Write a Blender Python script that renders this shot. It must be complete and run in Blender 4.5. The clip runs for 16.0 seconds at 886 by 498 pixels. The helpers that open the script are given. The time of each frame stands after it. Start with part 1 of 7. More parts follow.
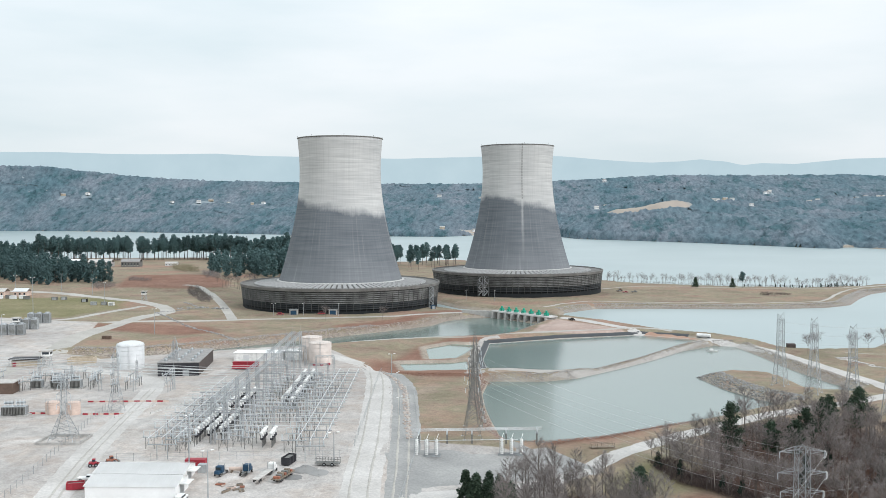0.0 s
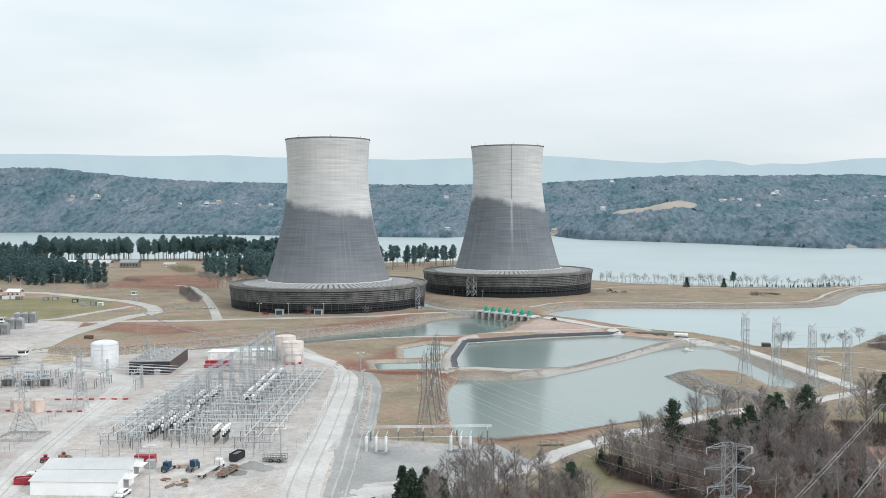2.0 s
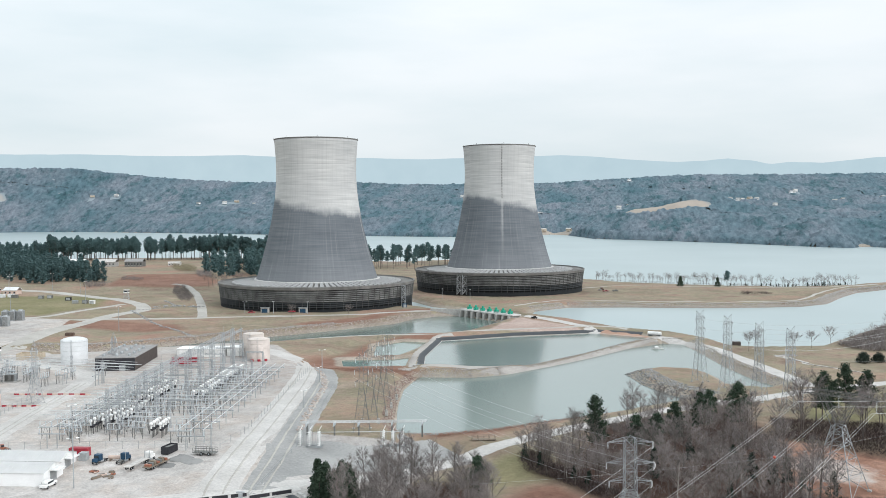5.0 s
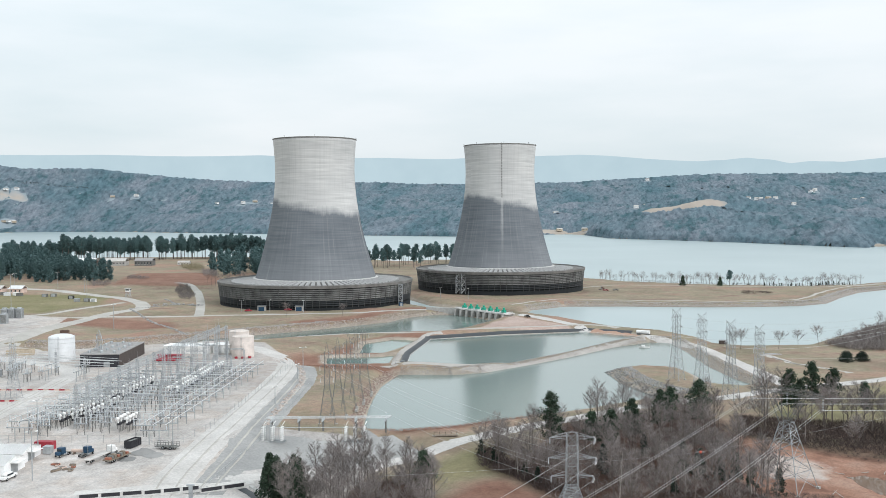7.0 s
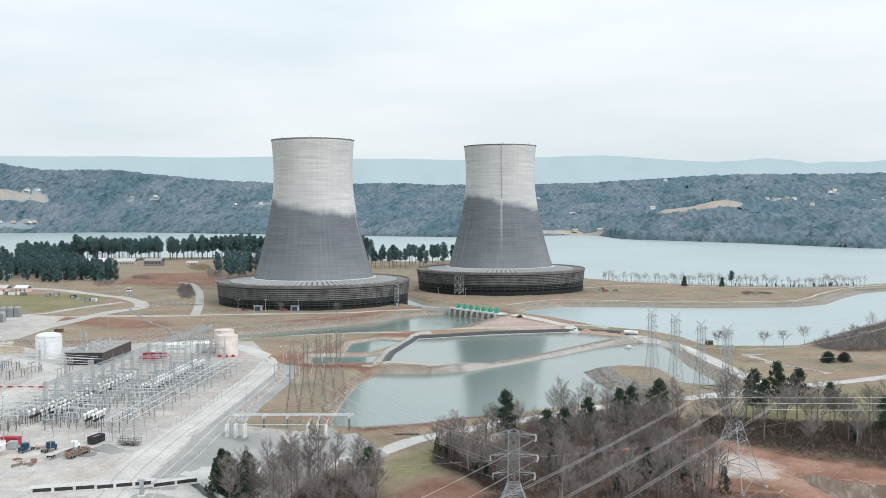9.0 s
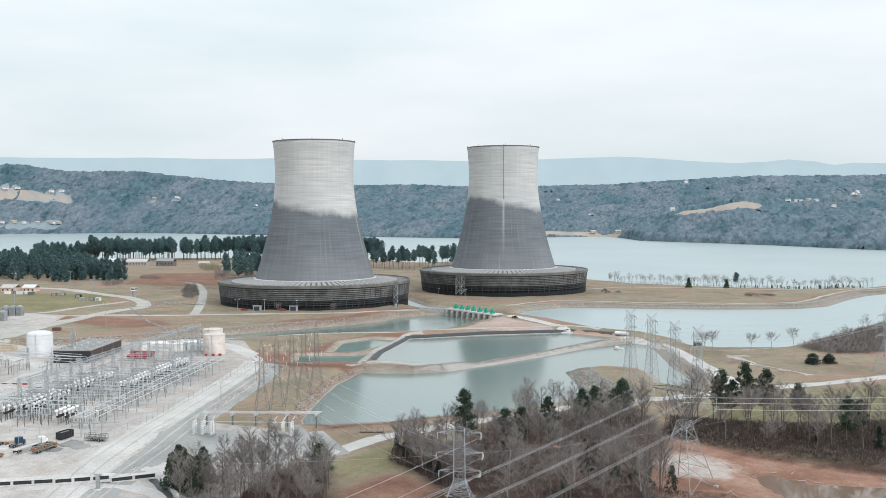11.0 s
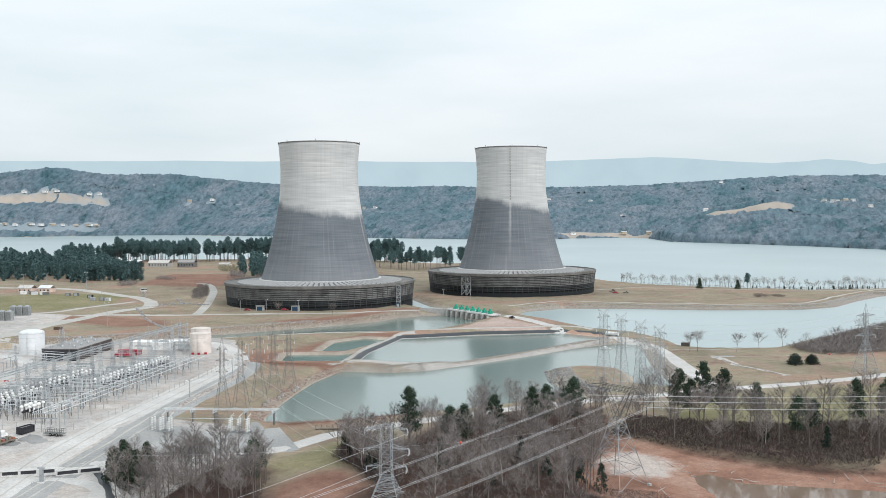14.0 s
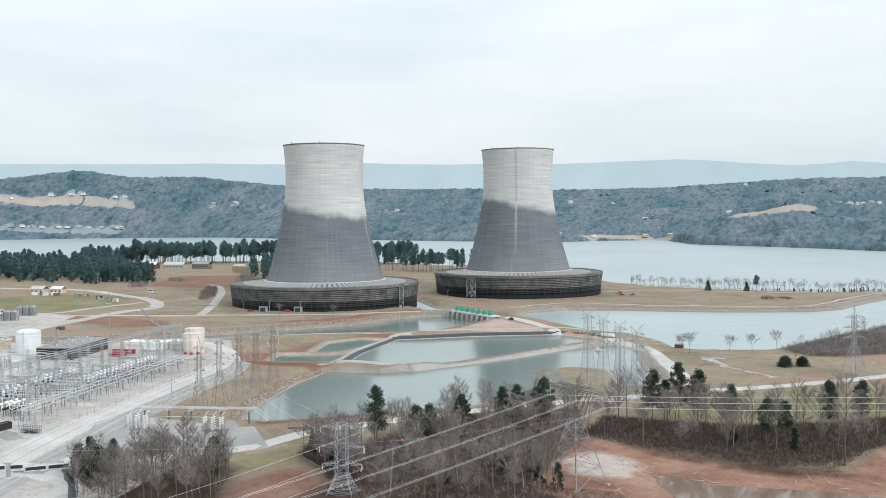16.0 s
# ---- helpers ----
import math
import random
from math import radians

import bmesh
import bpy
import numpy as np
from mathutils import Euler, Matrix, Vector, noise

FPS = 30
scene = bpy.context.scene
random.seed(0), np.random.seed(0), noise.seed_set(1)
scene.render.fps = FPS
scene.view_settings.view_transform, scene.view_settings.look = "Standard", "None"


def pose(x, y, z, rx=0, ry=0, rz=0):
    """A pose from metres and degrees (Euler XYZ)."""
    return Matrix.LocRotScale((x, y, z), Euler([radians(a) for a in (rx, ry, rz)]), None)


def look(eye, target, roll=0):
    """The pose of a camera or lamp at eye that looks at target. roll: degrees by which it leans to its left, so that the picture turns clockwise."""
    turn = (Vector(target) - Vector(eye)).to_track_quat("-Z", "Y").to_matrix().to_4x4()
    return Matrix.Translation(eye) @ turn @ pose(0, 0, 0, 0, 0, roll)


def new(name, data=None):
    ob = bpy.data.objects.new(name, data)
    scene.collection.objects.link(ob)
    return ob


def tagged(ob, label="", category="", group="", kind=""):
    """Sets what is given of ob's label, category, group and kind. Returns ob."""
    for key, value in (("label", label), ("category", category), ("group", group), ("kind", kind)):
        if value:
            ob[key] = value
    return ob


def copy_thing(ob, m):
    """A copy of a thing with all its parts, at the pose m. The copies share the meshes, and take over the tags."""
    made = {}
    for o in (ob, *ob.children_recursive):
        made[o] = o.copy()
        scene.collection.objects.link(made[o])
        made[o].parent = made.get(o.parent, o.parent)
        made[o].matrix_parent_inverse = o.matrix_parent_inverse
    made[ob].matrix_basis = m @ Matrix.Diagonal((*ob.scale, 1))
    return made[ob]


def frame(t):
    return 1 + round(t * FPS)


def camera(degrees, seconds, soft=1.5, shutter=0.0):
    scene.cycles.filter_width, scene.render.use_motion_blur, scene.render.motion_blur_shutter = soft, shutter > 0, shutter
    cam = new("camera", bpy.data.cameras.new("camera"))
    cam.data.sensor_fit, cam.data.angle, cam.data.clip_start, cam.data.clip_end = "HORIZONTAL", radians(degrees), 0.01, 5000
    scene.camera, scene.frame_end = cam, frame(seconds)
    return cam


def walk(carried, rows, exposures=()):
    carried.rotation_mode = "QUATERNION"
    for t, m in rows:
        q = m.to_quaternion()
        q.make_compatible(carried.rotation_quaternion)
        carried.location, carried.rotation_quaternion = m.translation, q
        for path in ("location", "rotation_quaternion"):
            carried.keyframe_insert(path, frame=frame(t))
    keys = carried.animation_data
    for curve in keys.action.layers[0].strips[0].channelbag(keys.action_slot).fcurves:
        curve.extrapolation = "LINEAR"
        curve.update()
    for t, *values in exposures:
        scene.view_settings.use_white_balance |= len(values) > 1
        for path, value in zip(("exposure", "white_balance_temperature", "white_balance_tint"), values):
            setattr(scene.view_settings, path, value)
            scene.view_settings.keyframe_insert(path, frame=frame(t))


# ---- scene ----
cam = camera(50.0, 16.0, 0.7)
PATH = [
    (0, (-22.573, -1.79, 79.05), (-22.786, 0.197, 78.97), -0.1),
    (0.5, (-17.5, -2.483, 79.146), (-17.716, -0.496, 79.066), -0.1),
    (1, (-12.509, -2.871, 78.987), (-12.731, -0.885, 78.908), -0.1),
    (1.5, (-7.543, -3.248, 78.844), (-7.771, -1.263, 78.766), -0.2),
    (2, (-2.425, -3.567, 78.672), (-2.662, -1.582, 78.594), -0.2),
    (2.5, (2.496, -3.972, 78.616), (2.252, -1.989, 78.538), -0.2),
    (3, (7.582, -4.376, 78.588), (7.329, -2.394, 78.51), -0.3),
    (3.5, (12.469, -4.518, 78.452), (12.207, -2.537, 78.375), -0.2),
    (4, (17.468, -4.653, 78.472), (17.199, -2.672, 78.394), -0.2),
    (6.5, (42.352, -4.932, 77.851), (42.034, -2.959, 77.772), -0.3),
    (7, (47.4, -4.951, 77.668), (47.07, -2.98, 77.589), -0.3),
    (7.5, (52.426, -4.828, 77.53), (52.086, -2.858, 77.451), -0.3),
    (8, (57.722, -4.812, 77.489), (57.371, -2.845, 77.409), -0.3),
    (8.5, (62.618, -4.568, 77.402), (62.256, -2.603, 77.323), -0.3),
    (9, (67.595, -4.296, 77.261), (67.221, -2.333, 77.184), -0.3),
    (11.5, (92.531, -2.639, 76.638), (92.095, -0.688, 76.565), -0.3),
    (12, (97.346, -1.911, 76.387), (96.897, 0.037, 76.315), -0.4),
    (12.5, (102.356, -1.357, 76.261), (101.894, 0.587, 76.189), -0.4),
    (13, (107.036, -0.551, 76.224), (106.56, 1.39, 76.152), -0.4),
    (13.5, (111.852, 0.033, 76.117), (111.364, 1.971, 76.046), -0.4),
    (14, (116.776, 0.66, 75.958), (116.274, 2.594, 75.888), -0.4),
    (14.5, (121.284, 1.593, 75.717), (120.769, 3.524, 75.649), -0.4),
    (15, (125.96, 2.375, 75.498), (125.431, 4.303, 75.431), -0.4),
    (15.5, (130.755, 3.367, 75.338), (130.212, 5.291, 75.273), -0.4),
    (16, (135.097, 4.314, 75.014), (134.542, 6.234, 74.95), -0.4),
]
walk(cam, [(t, look(eye, target, roll)) for t, eye, target, roll in PATH], [(0, 0.0, 6280, 13), (16, 0.0, 6280, 13)])

# ---- world, sun, exposure ----
scene.view_settings.exposure = 0.0
world = bpy.data.worlds.new("world")
scene.world = world
world.use_nodes = True
SUN_EL, SUN_AZ = radians(32), radians(118)  # azimuth clockwise from +y


def build_world():
    nt = world.node_tree
    nt.nodes.clear()
    out = nt.nodes.new("ShaderNodeOutputWorld")
    bg = nt.nodes.new("ShaderNodeBackground")
    sky = nt.nodes.new("ShaderNodeTexSky")
    sky.sky_type, sky.sun_disc = "NISHITA", False
    sky.sun_elevation, sky.sun_rotation = SUN_EL, SUN_AZ
    sky.air_density, sky.dust_density = 1.2, 2.0
    tc = nt.nodes.new("ShaderNodeTexCoord")
    mp = nt.nodes.new("ShaderNodeMapping")
    mp.inputs["Scale"].default_value = (1.0, 1.0, 4.5)
    nz = nt.nodes.new("ShaderNodeTexNoise")
    nz.inputs["Scale"].default_value = 2.2
    nz.inputs["Detail"].default_value = 6
    nz.inputs["Roughness"].default_value = 0.5
    ramp = nt.nodes.new("ShaderNodeValToRGB")
    e = ramp.color_ramp.elements
    e[0].position, e[0].color = 0.34, (6.9, 7.87, 7.92, 1)
    e[1].position, e[1].color = 0.62, (8.55, 9.03, 8.93, 1)
    mix = nt.nodes.new("ShaderNodeMix")
    mix.data_type = "RGBA"
    mix.inputs["Factor"].default_value = 0.93
    nt.links.new(tc.outputs["Generated"], mp.inputs["Vector"])
    nt.links.new(mp.outputs["Vector"], nz.inputs["Vector"])
    nt.links.new(nz.outputs["Fac"], ramp.inputs["Fac"])
    nt.links.new(sky.outputs["Color"], mix.inputs[6])
    nt.links.new(ramp.outputs["Color"], mix.inputs[7])
    # an overcast deck is brighter overhead than near the horizon
    sep = nt.nodes.new("ShaderNodeSeparateXYZ")
    nt.links.new(tc.outputs["Generated"], sep.inputs[0])
    up = nt.nodes.new("ShaderNodeMath")
    up.operation, up.use_clamp = "MAXIMUM", False
    up.inputs[1].default_value = 0.0
    nt.links.new(sep.outputs[2], up.inputs[0])
    gain = nt.nodes.new("ShaderNodeMath")
    gain.operation = "MULTIPLY_ADD"
    gain.inputs[1].default_value, gain.inputs[2].default_value = 0.75, 1.0
    nt.links.new(up.outputs[0], gain.inputs[0])
    lift = nt.nodes.new("ShaderNodeVectorMath")
    lift.operation = "SCALE"
    nt.links.new(mix.outputs[2], lift.inputs[0])
    nt.links.new(gain.outputs[0], lift.inputs["Scale"])
    nt.links.new(lift.outputs[0], bg.inputs["Color"])
    bg.inputs["Strength"].default_value = 0.1
    nt.links.new(bg.outputs["Background"], out.inputs["Surface"])


build_world()
sun = new("sun", bpy.data.lights.new("sun", "SUN"))
sun.data.energy, sun.data.angle, sun.data.color = 1.7, radians(16), (1.0, 0.98, 0.96)
sun.matrix_world = look((0, 0, 300), (-math.sin(SUN_AZ) * math.cos(SUN_EL), -math.cos(SUN_AZ) * math.cos(SUN_EL), 300 - math.sin(SUN_EL)))

# ---- materials ----


def material(name, rough=0.8, metal=0.0, spec=0.3):
    m = bpy.data.materials.new(name)
    m.use_nodes = True
    b = m.node_tree.nodes["Principled BSDF"]
    b.inputs["Roughness"].default_value = rough
    b.inputs["Metallic"].default_value = metal
    b.inputs["Specular IOR Level"].default_value = spec
    return m, m.node_tree, b


def noise_node(nt, scale, detail=4, rough=0.55, space="Object", stretch=None):
    tc = nt.nodes.new("ShaderNodeTexCoord")
    vec = tc.outputs[space]
    if stretch:
        mp = nt.nodes.new("ShaderNodeMapping")
        mp.inputs["Scale"].default_value = stretch
        nt.links.new(vec, mp.inputs["Vector"])
        vec = mp.outputs["Vector"]
    n = nt.nodes.new("ShaderNodeTexNoise")
    n.inputs["Scale"].default_value, n.inputs["Detail"].default_value, n.inputs["Roughness"].default_value = scale, detail, rough
    nt.links.new(vec, n.inputs["Vector"])
    return n.outputs["Fac"]


def ramp_node(nt, fac, stops):
    r = nt.nodes.new("ShaderNodeValToRGB")
    el = r.color_ramp.elements
    while len(el) < len(stops):
        el.new(0.5)
    for e, (p, c) in zip(el, stops):
        e.position, e.color = p, (*c, 1)
    nt.links.new(fac, r.inputs["Fac"])
    return r.outputs["Color"]


def mix_node(nt, fac, a, b, blend="MIX"):
    m = nt.nodes.new("ShaderNodeMix")
    m.data_type, m.blend_type = "RGBA", blend
    for sock, v in ((m.inputs["Factor"], fac), (m.inputs[6], a), (m.inputs[7], b)):
        if isinstance(v, (int, float)):
            sock.default_value = v
        elif isinstance(v, tuple):
            sock.default_value = (*v, 1)
        else:
            nt.links.new(v, sock)
    return m.outputs[2]


def math_node(nt, op, a, b=0.0, c=0.0, clamp=False):
    m = nt.nodes.new("ShaderNodeMath")
    m.operation, m.use_clamp = op, clamp
    for sock, v in zip(m.inputs, (a, b, c)):
        if isinstance(v, (int, float)):
            sock.default_value = v
        else:
            nt.links.new(v, sock)
    return m.outputs[0]


def bump_node(nt, b, height, strength=0.3, dist=0.1):
    n = nt.nodes.new("ShaderNodeBump")
    n.inputs["Strength"].default_value, n.inputs["Distance"].default_value = strength, dist
    nt.links.new(height, n.inputs["Height"])
    nt.links.new(n.outputs["Normal"], b.inputs["Normal"])


def plain(name, colour, rough=0.7, metal=0.0, vary=0.18, scale=0.6, fine=6.0, spec=0.3, random_shift=0.0):
    """Paint, metal or stone with blotches at two scales and optional shift from object to object."""
    m, nt, b = material(name, rough, metal, spec)
    lo, hi = tuple(c * (1 - vary) for c in colour), tuple(min(1, c * (1 + vary)) for c in colour)
    big = ramp_node(nt, noise_node(nt, scale), ((0.3, lo), (0.7, hi)))
    small = ramp_node(nt, noise_node(nt, fine, 3), ((0.25, (0.8, 0.8, 0.8)), (0.75, (1.1, 1.1, 1.1))))
    col = mix_node(nt, 0.7, big, small, "MULTIPLY")
    if random_shift:
        info = nt.nodes.new("ShaderNodeObjectInfo")
        f = ramp_node(nt, info.outputs["Random"], ((0, (1 - random_shift,) * 3), (1, (1 + random_shift,) * 3)))
        col = mix_node(nt, 1.0, col, f, "MULTIPLY")
    nt.links.new(col, b.inputs["Base Color"])
    bump_node(nt, b, noise_node(nt, fine * 2, 3), 0.15, 0.05)
    return m


MAT = {
    "galv": plain("galvanised_steel", (0.42, 0.44, 0.45), 0.55, 0.6, random_shift=0.12),
    "steel_dark": plain("weathered_steel", (0.2, 0.2, 0.19), 0.65, 0.4),
    "white": plain("white_paint", (0.78, 0.78, 0.76), 0.55),
    "tank_white": plain("tank_paint", (0.66, 0.67, 0.67), 0.55, scale=0.15, vary=0.1),
    "tank_pink": plain("faded_primer", (0.6, 0.47, 0.4), 0.7, scale=0.2),
    "roof_white": plain("white_metal_roof", (0.86, 0.86, 0.85), 0.5, vary=0.05, scale=0.2),
    "red": plain("red_paint", (0.34, 0.035, 0.05), 0.5),
    "orange": plain("orange_paint", (0.3, 0.12, 0.075), 0.5),
    "blue": plain("blue_paint", (0.02, 0.06, 0.11), 0.4),
    "green": plain("green_paint", (0.02, 0.3, 0.2), 0.45),
    "black": plain("black_rubber", (0.02, 0.02, 0.02), 0.75),
    "dark_clad": plain("dark_cladding", (0.035, 0.035, 0.04), 0.6),
    "side_clad": plain("dark_brown_cladding", (0.075, 0.06, 0.055), 0.6),
    "brown_clad": plain("brown_cladding", (0.13, 0.09, 0.07), 0.6),
    "tank_cream": plain("cream_tank_paint", (0.62, 0.55, 0.5), 0.6, scale=0.25, vary=0.14),
    "roof_dark": plain("roof_gravel", (0.3, 0.29, 0.28), 0.85),
    "roof_grey": plain("roof_membrane", (0.5, 0.48, 0.45), 0.8),
    "porcelain": plain("grey_porcelain", (0.62, 0.66, 0.68), 0.25, spec=0.5),
    "concrete": plain("concrete", (0.4, 0.39, 0.37), 0.85),
    "concrete_light": plain("bright_concrete", (0.55, 0.54, 0.52), 0.85),
    "glass": plain("window_glass", (0.03, 0.04, 0.05), 0.08, spec=0.6),
    "brass_tan": plain("tan_siding", (0.5, 0.42, 0.32), 0.7),
    "timber": plain("grey_timber", (0.22, 0.18, 0.14), 0.8),
    "wire": plain("aluminium_conductor", (0.62, 0.63, 0.63), 0.45, 0.3),
    "ball_red": plain("marker_red", (0.6, 0.12, 0.08), 0.5),
    "bark": plain("grey_bark", (0.16, 0.135, 0.12), 0.9, scale=1.5, random_shift=0.3),
    "bark_pale": plain("pale_bark", (0.4, 0.36, 0.32), 0.9, scale=1.5),
}


def foliage(name, a, b_, shift=0.25):
    m, nt, b = material(name, 0.75, 0, 0.2)
    geo = nt.nodes.new("ShaderNodeNewGeometry")
    info = nt.nodes.new("ShaderNodeObjectInfo")
    col = ramp_node(nt, geo.outputs["Random Per Island"], ((0.0, a), (1.0, b_)))
    f = ramp_node(nt, info.outputs["Random"], ((0, (1 - shift,) * 3), (1, (1 + shift,) * 3)))
    nt.links.new(mix_node(nt, 1.0, col, f, "MULTIPLY"), b.inputs["Base Color"])
    return m


MAT["needles"] = foliage("pine_needles", (0.025, 0.045, 0.03), (0.065, 0.095, 0.06))
# distance haze is tinted into these needles: paler and bluer than the near ones
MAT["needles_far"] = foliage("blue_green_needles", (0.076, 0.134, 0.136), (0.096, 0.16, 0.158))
MAT["cedar"] = foliage("cedar_needles", (0.02, 0.034, 0.028), (0.045, 0.062, 0.046))
MAT["twigs"] = foliage("bare_twigs", (0.15, 0.132, 0.124), (0.28, 0.25, 0.236))
MAT["straw_twigs"] = foliage("straw_twigs", (0.17, 0.15, 0.1), (0.29, 0.26, 0.17))
MAT["rust_leaves"] = foliage("rust_leaves", (0.17, 0.085, 0.06), (0.28, 0.155, 0.11))
MAT["brush"] = foliage("dry_brush", (0.052, 0.04, 0.037), (0.118, 0.088, 0.08))


def canopy_material():
    """Bare grey crowns, teal drifts and stands of evergreens, haze tinted into the colours."""
    m, nt, b = material("winter_canopy", 0.95, 0, 0.05)
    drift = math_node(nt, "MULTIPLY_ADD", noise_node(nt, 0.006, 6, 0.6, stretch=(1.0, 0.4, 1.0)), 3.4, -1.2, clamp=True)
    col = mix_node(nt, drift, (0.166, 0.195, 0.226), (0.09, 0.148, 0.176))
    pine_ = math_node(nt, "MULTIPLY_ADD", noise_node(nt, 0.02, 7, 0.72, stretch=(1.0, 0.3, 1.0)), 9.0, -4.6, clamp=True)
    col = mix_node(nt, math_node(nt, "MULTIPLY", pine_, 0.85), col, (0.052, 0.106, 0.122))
    # crown by crown, lit top and shaded gap put into colour, drawn out in depth
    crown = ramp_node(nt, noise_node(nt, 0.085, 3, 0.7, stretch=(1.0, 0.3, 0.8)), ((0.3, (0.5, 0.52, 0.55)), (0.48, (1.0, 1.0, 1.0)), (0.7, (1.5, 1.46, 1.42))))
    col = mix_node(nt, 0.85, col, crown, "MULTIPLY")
    nt.links.new(col, b.inputs["Base Color"])
    # loose crowns scatter light much like a level surface
    geo = nt.nodes.new("ShaderNodeNewGeometry")
    vary = nt.nodes.new("ShaderNodeVectorMath")
    vary.operation = "MULTIPLY_ADD"
    vary.inputs[1].default_value = (0.3, 0.3, 0.3)
    vary.inputs[2].default_value = (0.0, 0.0, 0.8)
    nt.links.new(geo.outputs["Normal"], vary.inputs[0])
    unit = nt.nodes.new("ShaderNodeVectorMath")
    unit.operation = "NORMALIZE"
    nt.links.new(vary.outputs[0], unit.inputs[0])
    nt.links.new(unit.outputs[0], b.inputs["Normal"])
    return m


MAT["canopy"] = canopy_material()
MAT["stone"] = foliage("riprap_stone", (0.33, 0.275, 0.24), (0.56, 0.49, 0.44))
MAT["stone_red"] = foliage("rusty_riprap", (0.2, 0.135, 0.11), (0.37, 0.275, 0.235))
MAT["stone_dyke"] = foliage("crushed_riprap", (0.31, 0.29, 0.27), (0.39, 0.37, 0.345))
MAT["stone_grey"] = foliage("grey_riprap", (0.17, 0.17, 0.17), (0.33, 0.325, 0.31))


def road_material(name, a, b_, rough=0.9):
    m, nt, b = material(name, rough)
    c1 = ramp_node(nt, noise_node(nt, 0.06, 6), ((0.35, a), (0.65, b_)))
    c2 = ramp_node(nt, noise_node(nt, 1.3, 5), ((0.3, (0.82, 0.82, 0.82)), (0.7, (1.12, 1.12, 1.1))))
    nt.links.new(mix_node(nt, 0.9, c1, c2, "MULTIPLY"), b.inputs["Base Color"])
    bump_node(nt, b, noise_node(nt, 4, 4), 0.3, 0.05)
    return m


MAT["gravel_road"] = road_material("gravel_road", (0.45, 0.43, 0.41), (0.56, 0.54, 0.52))
MAT["track"] = road_material("field_track", (0.38, 0.36, 0.33), (0.46, 0.44, 0.41))
MAT["dyke"] = road_material("dyke_gravel", (0.34, 0.315, 0.29), (0.42, 0.395, 0.37))
MAT["asphalt"] = road_material("worn_asphalt", (0.27, 0.27, 0.265), (0.36, 0.355, 0.345))
MAT["pale_pad"] = road_material("crushed_stone", (0.5, 0.48, 0.46), (0.6, 0.585, 0.56))
MAT["clay"] = road_material("bare_clay", (0.36, 0.22, 0.16), (0.45, 0.3, 0.23))
MAT["liner"] = plain("pond_liner", (0.045, 0.05, 0.055), 0.5, scale=0.1)


def water_material(name, rough, a, b_, ior=1.4):
    m, nt, b = material(name, rough, 0, 0.5)
    b.inputs["IOR"].default_value = ior
    col = ramp_node(nt, noise_node(nt, 0.004, 3), ((0.35, a), (0.7, b_)))
    nt.links.new(col, b.inputs["Base Color"])
    wide = noise_node(nt, 0.02, 2)
    fine = noise_node(nt, 0.5, 4)
    amp = math_node(nt, "MULTIPLY", wide, fine)
    bump_node(nt, b, amp, 0.05, 0.25)
    return m


MAT["water"] = water_material("river_water", 0.32, (0.3, 0.37, 0.372), (0.35, 0.42, 0.422), 1.6)
MAT["pond_water"] = water_material("pond_water", 0.15, (0.12, 0.17, 0.15), (0.17, 0.225, 0.205), 2.3)
MAT["cell_water"] = water_material("green_cell_water", 0.1, (0.08, 0.16, 0.13), (0.12, 0.2, 0.17), 2.2)
MAT["pool_water"] = water_material("muddy_water", 0.03, (0.16, 0.11, 0.08), (0.22, 0.16, 0.12), 1.5)


